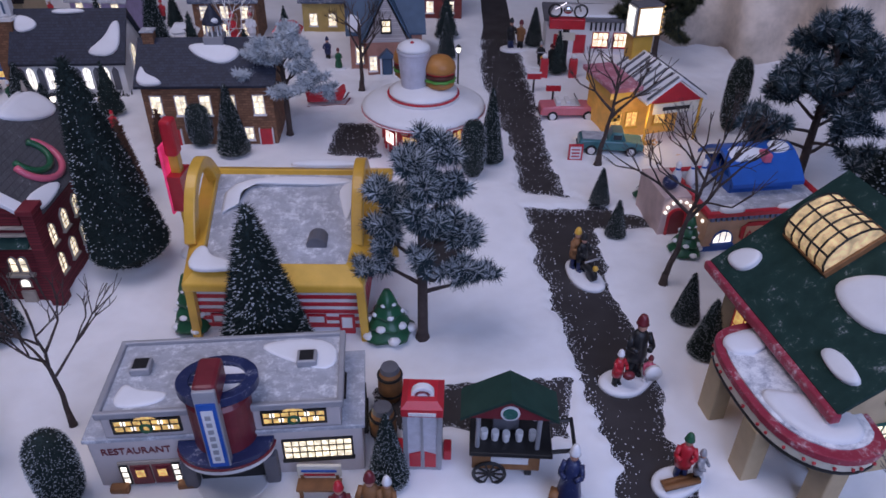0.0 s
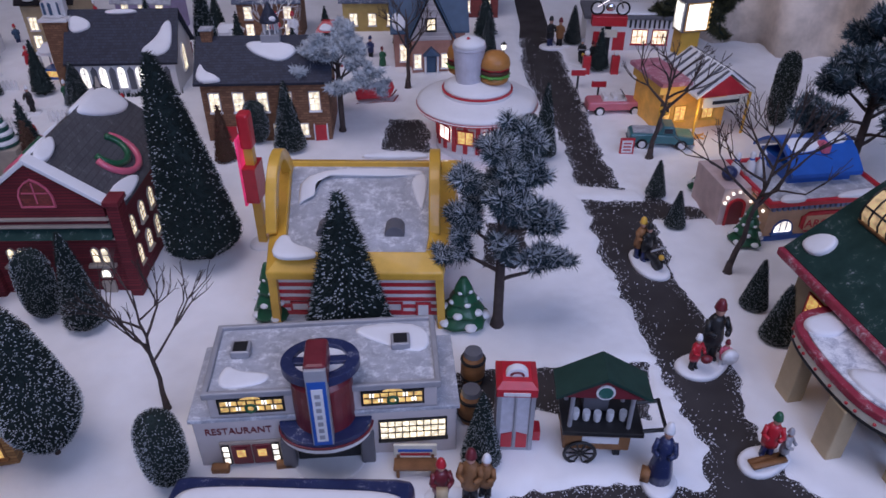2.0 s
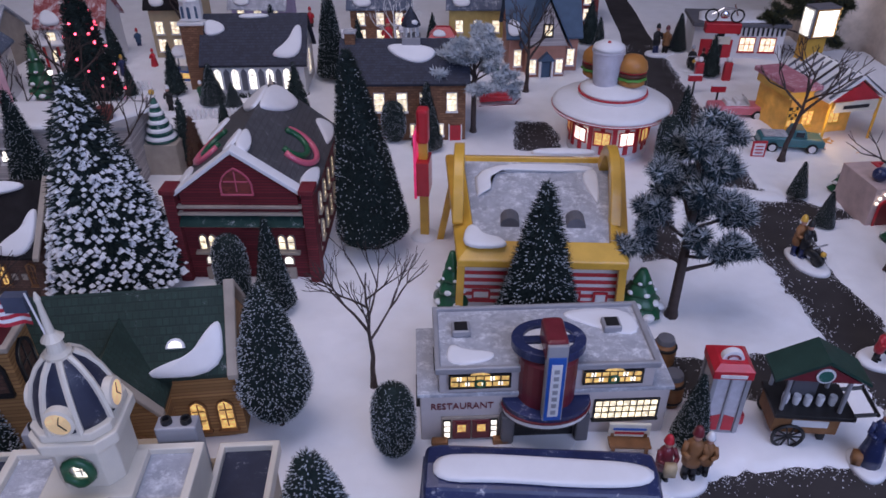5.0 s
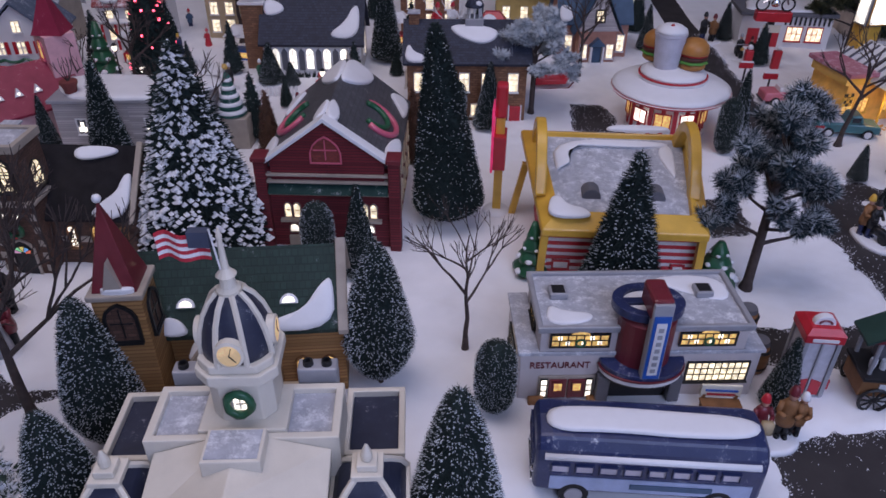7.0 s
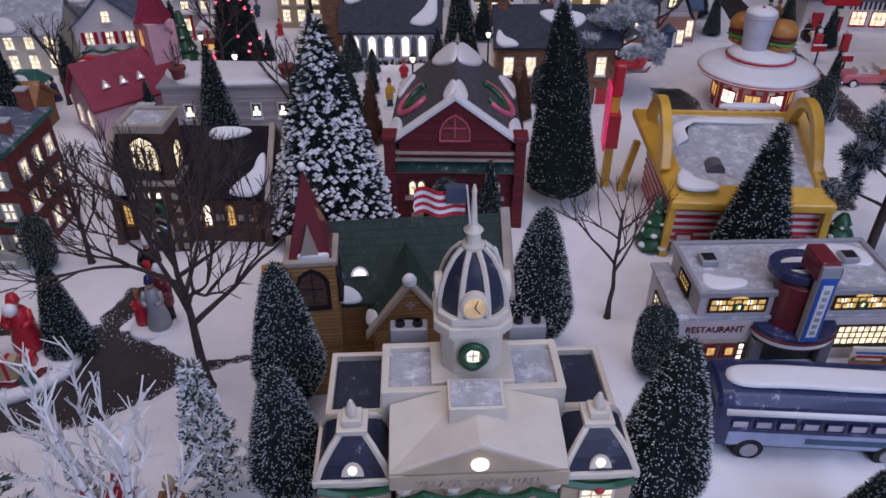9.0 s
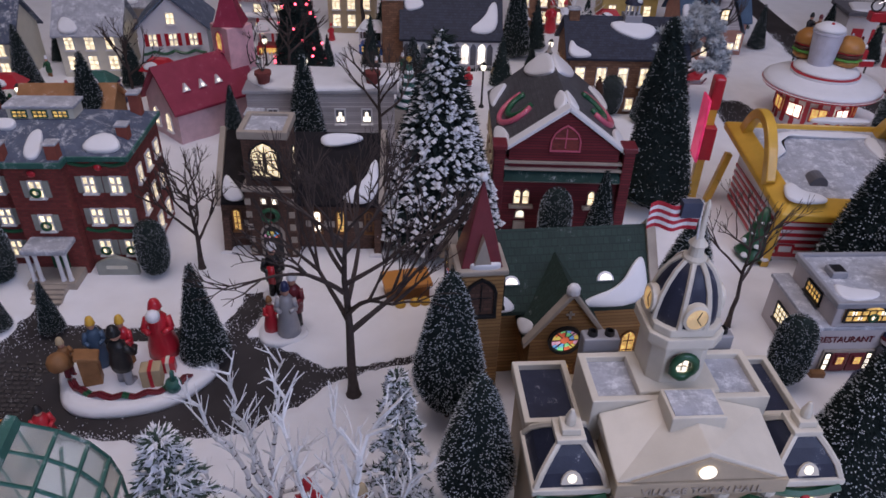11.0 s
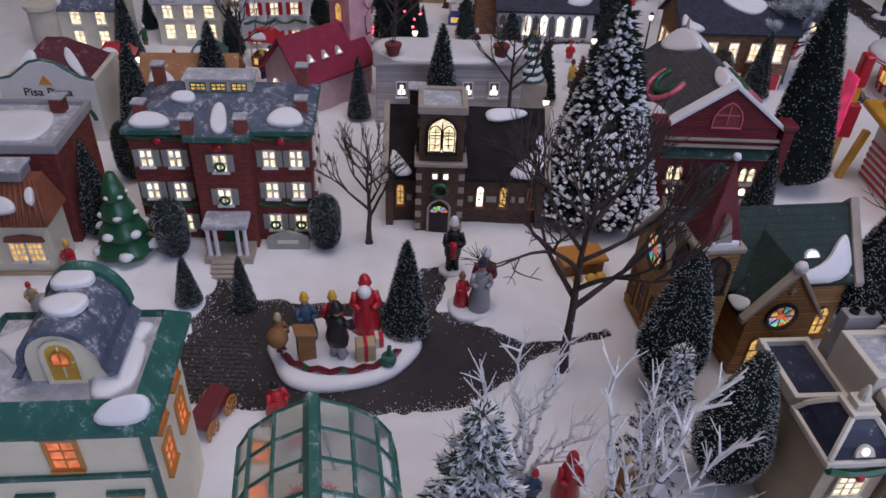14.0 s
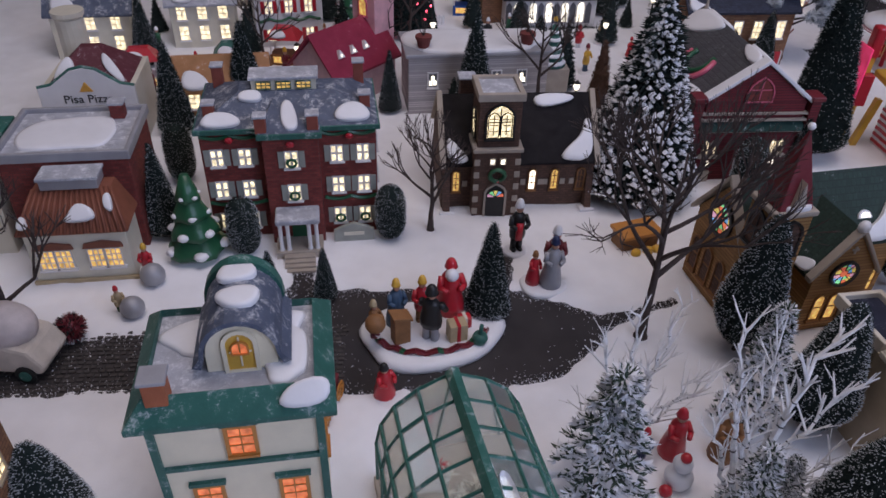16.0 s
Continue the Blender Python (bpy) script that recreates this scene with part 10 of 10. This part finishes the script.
figurine("station_men_figurine", 0.255, 1.73, 0, "painted men in dark coats on a snow base", [(-0.010, 0.0, 0.072, "black", "blue", "black", 20), (0.012, 0.0, 0.068, "brown", "black", "wine", -20)], (0.034, 0.022))
figurine("trike_figurine", 0.300, 1.625, 0, "painted dark riders beside the station pumps", [(0.0, 0.0, 0.055, "black", "black", "grey", 0), (0.022, -0.004, 0.05, "black", "black", "wine", 20)], (0.03, 0.02), bike_bits)
for i, (x, y, h, c, l, t, lab) in enumerate((
        (-0.380, 1.74, 0.085, "red", "black", "red", "painted figure in a red suit among far trees"), (-0.345, 1.76, 0.075, "white", "white", "red", "painted white snowman with a red cap"), (-0.16, 1.66, 0.055, "blue", "black", "blue", "painted blue-coated figure on the far snow"), (-0.13, 1.60, 0.045, "green", "green", "wine", "painted child in green on the far snow"),
        (-0.585, 1.335, 0.055, "red", "white", "red", "painted figure in red before the white church"), (-0.53, 1.36, 0.055, "tan", "black", "brown", "painted figure in tan before the white church"), (-0.66, 1.16, 0.075, "red", "brown", "red", "painted figure in red fur-trimmed coat"), (-0.77, 1.36, 0.055, "black", "black", "white", "painted skater in black on the snow"),
        (-1.00, 1.52, 0.05, "green", "green", "red", "painted child in green far back"), (-0.94, 1.55, 0.05, "blue", "black", "yellow", "painted child in blue far back"), (-1.26, 1.18, 0.05, "red", "green", "green", "painted figure in red and green by the sheds"), (-1.21, 1.16, 0.045, "yellow", "brown", "wine", "painted figure in yellow by the sheds"), (-1.29, 1.14, 0.06, "brown", "brown", "red", "painted figure in brown by the sheds"),
        (-1.38, 1.12, 0.05, "wine", "black", "green", "painted figure in wine by the pizza shop"), (-0.60, 1.92, 0.06, "red", "black", "red", "painted figure in red at the back edge"), (-0.86, 1.90, 0.06, "red", "black", "white", "painted figure in red and white at the back"), (-0.99, 1.76, 0.05, "sky", "blue", "red", "painted child in pale blue at the back"))):
    figurine("small_figurine", x, y, 37 * i % 60 - 30, lab, [(0, 0, h, c, l, t, 0, i % 3 == 0)], (0.016, 0.014) if i % 2 else None)


def build_float():
    """The snowy stage with its swag, gifts and painted figures standing on it."""
    s = Shape()
    s.lathe([(1.0, -0.002), (1.02, 0.004), (0.97, 0.009), (0.88, 0.010)], n=40, sx=0.078, sy=0.052, wob=lambda a, z: 1 + 0.06 * math.sin(3 * a + 1) + 0.03 * math.sin(5 * a))
    base = part("stage_base", s, SNOWPAINT, smooth=True, m=pose(-0.938, 0.494, 0, 0, 0, 6))
    tagged(base, "irregular white snow-covered stage base with a red swag", "stage")
    for i in range(28):
        a, b = math.pi * (1.06 + 0.88 * i / 28), math.pi * (1.06 + 0.88 * (i + 1) / 28)
        f = lambda q: 0.012 + 0.0022 * math.cos((q - math.pi) * 16)
        g = Shape()
        for dr in (0.0, 0.004):
            g.tube(((0.058 + dr) * math.cos(a), (0.034 + dr) * math.sin(a), f(a)), ((0.058 + dr) * math.cos(b), (0.034 + dr) * math.sin(b), f(b)), 0.0020, 0.0020, 5)
        part("swag_link", g, DARKRED if i % 7 else GREEN, base)
    for nm, x, y, w, h, m, lab in (("gift_box", -0.912, 0.482, 0.010, 0.022, TAN, "tan gift box with a red ribbon"), ("gift_box", -0.902, 0.500, 0.007, 0.014, RED, "small red gift box")):
        q = Shape()
        q.box(-w, w, -w * 0.8, w * 0.8, 0, h)
        o = part(nm, q, m, m=pose(x, y, 0.0095, 0, 0, 12), bevel=0.001)
        tagged(o, lab, "gift", "gift boxes")
        r = Shape()
        r.box(-0.0018, 0.0018, -w * 0.8 - 0.0006, w * 0.8 + 0.0006, 0, h + 0.0008)
        part("ribbon", r, RED if m == TAN else CREAM, o)
    q = Shape()
    q.lathe([(0.006, 0), (0.0085, 0.008), (0.007, 0.013), (0.002, 0.014)], n=16)
    q.tube((0, 0, 0.012), (0.001, 0, 0.026), 0.0026, 0.0022, 8)
    o = part("green_bottle_ornament", q, GREENTRIM, m=pose(-0.888, 0.473, 0.008, 0, 0, 0), smooth=True)
    tagged(o, "green ornament on the stage edge", "ornament")
    q = Shape()
    q.box(-0.009, 0.009, -0.007, 0.007, 0, 0.034)
    q.extrude([(-0.011, 0.036), (0.011, 0.030), (0.011, 0.034), (-0.011, 0.040)], -0.009, 0.009, "y")
    o = part("lectern", q, WOOD, m=pose(-0.972, 0.480, 0.0095, 0, 0, 20), bevel=0.001)
    tagged(o, "dark wooden lectern on the stage", "lectern")
    figurine("conductor_figurine", -0.940, 0.482, 5, "painted figure in a long black coat on the stage", [(0, 0, 0.078, "black", "grey", "black", 150, False, 1.2)], None, z=0.0095)
    figurine("santa_figurine", -0.916, 0.528, -30, "large painted figure in a red suit on the stage", [(0, 0, 0.076, "red", "red", "red", 40, True, 1.25)], None, z=0.0095, extra=sphere_bit("white", (0.005, -0.008, 0.056), 0.0075))
    figurine("violinist_figurine", -0.948, 0.512, 0, "painted figure in red and gold playing on the stage", [(0, 0, 0.066, "red", "brown", "yellow", 0, False)], None, z=0.0095)
    figurine("blonde_figurine", -0.976, 0.508, 0, "painted yellow-haired figure in blue at the stage", [(0, 0, 0.066, "sky", "wine", "yellow", 20, True)], None, z=0.0095)
    figurine("drummer_figurine", -1.000, 0.488, 30, "painted drummer in brown at the stage edge", [(0, 0, 0.055, "brown", "wine", "tan", 30)], None, z=0.0085, extra=sphere_bit("brown", (-0.006, -0.014, 0.032), 0.011))


build_float()


def build_lit_tree():
    ob = thing("red_lit_tree", -0.930, 1.400, 0, 0, "dark Christmas tree strung with glowing red lamps", "tree")
    part("crown", bristle_crown(cone_r(0.20, 0.85), 3500, 77, 0.035, 0.006, 0.05), [NEEDLE, DARKRED], ob, m=pose(0, 0, 0.01) @ Matrix.Diagonal((0.26, 0.26, 0.26, 1)))
    t = Shape()
    t.tube((0, 0, -0.002), (0, 0, 0.03), 0.006, 0.006, 8)
    part("trunk", t, BARK, ob)
    rng = random.Random(9)
    for k in range(34):
        z = rng.uniform(0.02, 0.24)
        a = rng.random() * 2 * math.pi
        r = 0.26 * cone_r(0.20, 0.85)((z - 0.01) / 0.26) + 0.002
        q = Shape()
        q.ball((r * math.cos(a), r * math.sin(a), z), 0.0026, n=8)
        part("lamp", q, LITRED, ob)
    # white tree-shaped ornament stand and decorated small trees near the red hall
    ob = thing("ornament_tree", -0.690, 1.118, 0, 0, "green and white striped ceramic tree on a plinth", "tree")
    q = Shape()
    q.box(-0.030, 0.030, -0.022, 0.022, -0.002, 0.055)
    part("plinth", q, STONE, ob, bevel=0.002)
    for i in range(5):
        q = Shape()
        r = 0.026 * (1 - 0.17 * i)
        q.lathe([(r * 0.6, 0.055 + 0.013 * i), (r, 0.057 + 0.013 * i), (r * 0.9, 0.062 + 0.013 * i), (r * 0.45, 0.074 + 0.013 * i)], n=14)
        tier = part("tier", q, GREENTRIM, ob, smooth=True)
        q = Shape()
        q.lathe([(r * 0.95, 0.0605 + 0.013 * i), (r * 1.0, 0.0615 + 0.013 * i), (r * 0.8, 0.066 + 0.013 * i)], n=14)
        part("snow_band", q, SNOWPAINT, tier, smooth=True)
    q = Shape()
    q.ball((0, 0, 0.136), 0.005, n=8)
    part("star", q, YELLOW, ob)
    brown = mat("bronze_bristle", (0.10, 0.05, 0.03), 0.9, bump=0)
    for x, y, h in ((-0.614, 1.062, 0.12), (-0.382, 1.072, 0.125), (-0.36, 1.165, 0.10)):
        ob = thing("bronze_garland_tree", x, y, 0, 0, "dark bronze tree wound with a berry garland", "tree", "bronze trees")
        part("crown", bristle_crown(cone_r(0.18, 0.8), 1500, 5, 0.04, 0.008, 0.2), [brown, DARKRED], ob, m=Matrix.Diagonal((h, h, h, 1)))
        t = Shape()
        t.tube((0, 0, -0.002), (0, 0, 0.02), 0.004, 0.004, 6)
        part("trunk", t, BARK, ob)
    ob = thing("red_sleigh", -0.135, 1.42, 0, 10, "bright red ornate sleigh in the snow", "sleigh")
    q = Shape()
    q.extrude([(-0.034, 0.010), (0.030, 0.010), (0.040, 0.030), (0.036, 0.032), (0.020, 0.020), (-0.018, 0.022), (-0.030, 0.042), (-0.038, 0.040)], -0.016, 0.016, "y")
    part("body", q, RED, ob, bevel=0.002)
    for sgn in (-1, 1):
        r = Shape()
        r.tube((-0.036, sgn * 0.014, 0.001), (0.036, sgn * 0.014, 0.001), 0.0018, 0.0018, 6)
        r.tube((0.036, sgn * 0.014, 0.001), (0.046, sgn * 0.014, 0.014), 0.0018, 0.0018, 6)
        part("runner", r, DARKRED, ob)
    ob = thing("log_cart", -0.665, 0.655, 0, 15, "small wooden stall with bundles and yellow baskets", "stall")
    q = Shape()
    q.box(-0.026, 0.026, -0.014, 0.014, -0.002, 0.022)
    part("box", q, WOOD, ob, bevel=0.001)
    q = Shape()
    q.box(-0.029, 0.029, -0.018, 0.018, 0.022, 0.027)
    part("top", q, ORANGE, ob, bevel=0.001)
    for a in (-0.012, 0.006, 0.018):
        q = Shape()
        q.ball((a, -0.024, 0.006), 0.007, 0.006, 0.006, 10)
        part("basket", q, YELLOW, ob, smooth=True)


build_lit_tree()


# ---- crowded far rows: stalls, fences, lamps and small trees ----
def stall(x, y, turn, wall, roof, label):
    ob = thing("market_stall", x, y, 0, turn, label, "stall", "market stalls")
    s = Shape()
    s.box(-0.026, 0.026, 0.0, 0.034, -0.002, 0.022)
    part("counter", s, wall, ob, bevel=0.001)
    for a in (-0.024, 0.024):
        for b in (0.002, 0.032):
            q = Shape()
            q.tube((a, b, 0.022), (a, b, 0.052), 0.0018, 0.0018, 6)
            part("post", q, WHITE, ob)
    s = Shape()
    hip_roof(s, -0.032, 0.032, -0.006, 0.040, 0.052, 0.072, 0.016)
    part("roof", s, roof, ob)
    q = Shape()
    q.box(-0.020, 0.020, -0.0006, 0.0004, 0.006, 0.018)
    part("lit_front", q, LITAMBER, ob)
    snow_patch(ob, (0, -0.004, 0.0545), (1, 0, 0), (0, 0.62, 0.78), [(-0.026, 0.0), (0.01, 0.0), (0.004, 0.014), (-0.016, 0.018)], 0.004)


for x, y, turn, w, r, lab in ((-1.25, 1.165, 5, RED, GREENTRIM, "small red kiosk with a green roof"), (-1.17, 1.245, -8, WOOD, RED, "small wooden stall with a red roof"), (-1.40, 1.14, 10, WHITE, RED, "small white stall with a red roof"), (-1.02, 1.50, 4, RED, SNOWPAINT, "small red stall with a snowy roof"), (-0.80, 1.53, -5, BLUE, SNOWPAINT, "small blue stall with a snowy roof"), (-0.25, 1.68, 0, WOOD, RED, "small wooden stall with a red roof"), (-0.47, 1.66, 6, RED, SNOWPAINT, "small red stall with a snowy roof")):
    stall(x, y, turn, w, r, lab)


def picket_fence(x, y, turn, n, label):
    ob = thing("picket_fence", x, y, 0, turn, label, "fence", "picket fences")
    for k in range(n):
        s = Shape()
        s.extrude([(-0.0022 + 0.008 * k, -0.002), (0.0022 + 0.008 * k, -0.002), (0.0022 + 0.008 * k, 0.020), (0.008 * k, 0.024), (-0.0022 + 0.008 * k, 0.020)], -0.0008, 0.0008, "y")
        part("picket", s, WHITE, ob)
    for z in (0.006, 0.015):
        s = Shape()
        s.box(-0.003, 0.008 * n - 0.005, 0.0008, 0.0020, z, z + 0.002)
        part("rail", s, WHITE, ob)


picket_fence(-1.02, 1.46, 3, 22, "white picket fence in the snow")
picket_fence(-0.86, 1.30, -6, 14, "white picket fence in the snow")
picket_fence(-0.72, 1.32, 8, 12, "white picket fence in the snow")


def street_lamp(x, y, h=0.085):
    ob = thing("street_lamp", x, y, 0, 0, "dark iron street lamp with a warm lantern", "lamp", "street lamps")
    s = Shape()
    s.lathe([(0.005, -0.002), (0.005, 0.004), (0.002, 0.008), (0.0016, h * 0.85), (0.004, h * 0.87)], n=10)
    part("post", s, DARK, ob)
    s = Shape()
    s.lathe([(0.003, h * 0.87), (0.0055, h * 0.95), (0.003, h)], n=8)
    part("lantern", s, LITWHITE, ob)
    s = Shape()
    s.lathe([(0.006, h), (0.001, h * 1.06)], n=8)
    part("cap", s, DARK, ob)


for x, y in ((-0.56, 1.25), (-0.89, 1.25), (-1.13, 1.13), (-1.33, 1.07), (-0.42, 1.40), (-0.99, 1.36), (0.12, 1.50), (-1.20, 0.90), (-0.68, 0.97)):
    street_lamp(x, y)

rng9 = random.Random(41)
tiny = trunked("small_snowy_tree", bristle_crown(cone_r(0.24, 0.9), 900, 61, 0.05, 0.012, 0.3), [NEEDLE, FROST], 0.05, "small dark tree dusted with snow in the far rows", 0.03)
tagged(tiny, group="small far trees")
forest(tiny, [(x, y, rng9.uniform(0.06, 0.13), rng9.uniform(0.8, 1.1), "") for x, y in ((-1.47, 1.08), (-1.44, 1.42), (-1.24, 1.30), (-1.25, 1.47), (-1.10, 1.50), (-1.06, 1.30), (-0.99, 1.62), (-0.88, 1.44), (-0.79, 1.45), (-0.78, 1.60), (-0.73, 1.50), (-0.45, 1.46), (-0.43, 1.60), (-0.30, 1.52), (-0.28, 1.82), (-0.10, 1.74), (0.10, 1.80), (-0.64, 1.28), (-0.52, 1.36), (-0.87, 1.02), (-0.66, 1.14), (-1.19, 0.98), (-0.55, 1.86), (-1.16, 1.76), (-0.93, 1.84), (0.33, 1.58))])

for i, (x, y) in enumerate(((-1.32, 1.20), (-1.35, 1.17), (-1.23, 1.215), (-1.16, 1.19), (-1.10, 1.36), (-1.04, 1.36), (-0.84, 1.24), (-0.80, 1.20), (-0.90, 1.62), (-0.72, 1.40), (-0.70, 1.66), (-0.56, 1.66), (-0.50, 1.56), (-0.22, 1.60), (-0.05, 1.70), (-0.60, 1.21), (-0.49, 1.29), (-1.42, 1.33))):
    cols = ["red", "green", "blue", "wine", "brown", "white", "sky", "yellow"]
    c, l, t = cols[i % 8], cols[(i * 3 + 1) % 8], cols[(i * 5) % 8]
    figurine("small_figurine", x, y, 53 * i % 80 - 40, "painted %s and %s figure on the far snow" % (c, t), [(0, 0, 0.046 + 0.004 * (i % 4), c, l, t, 0, i % 2 == 0)], (0.014, 0.012) if i % 3 == 0 else None)
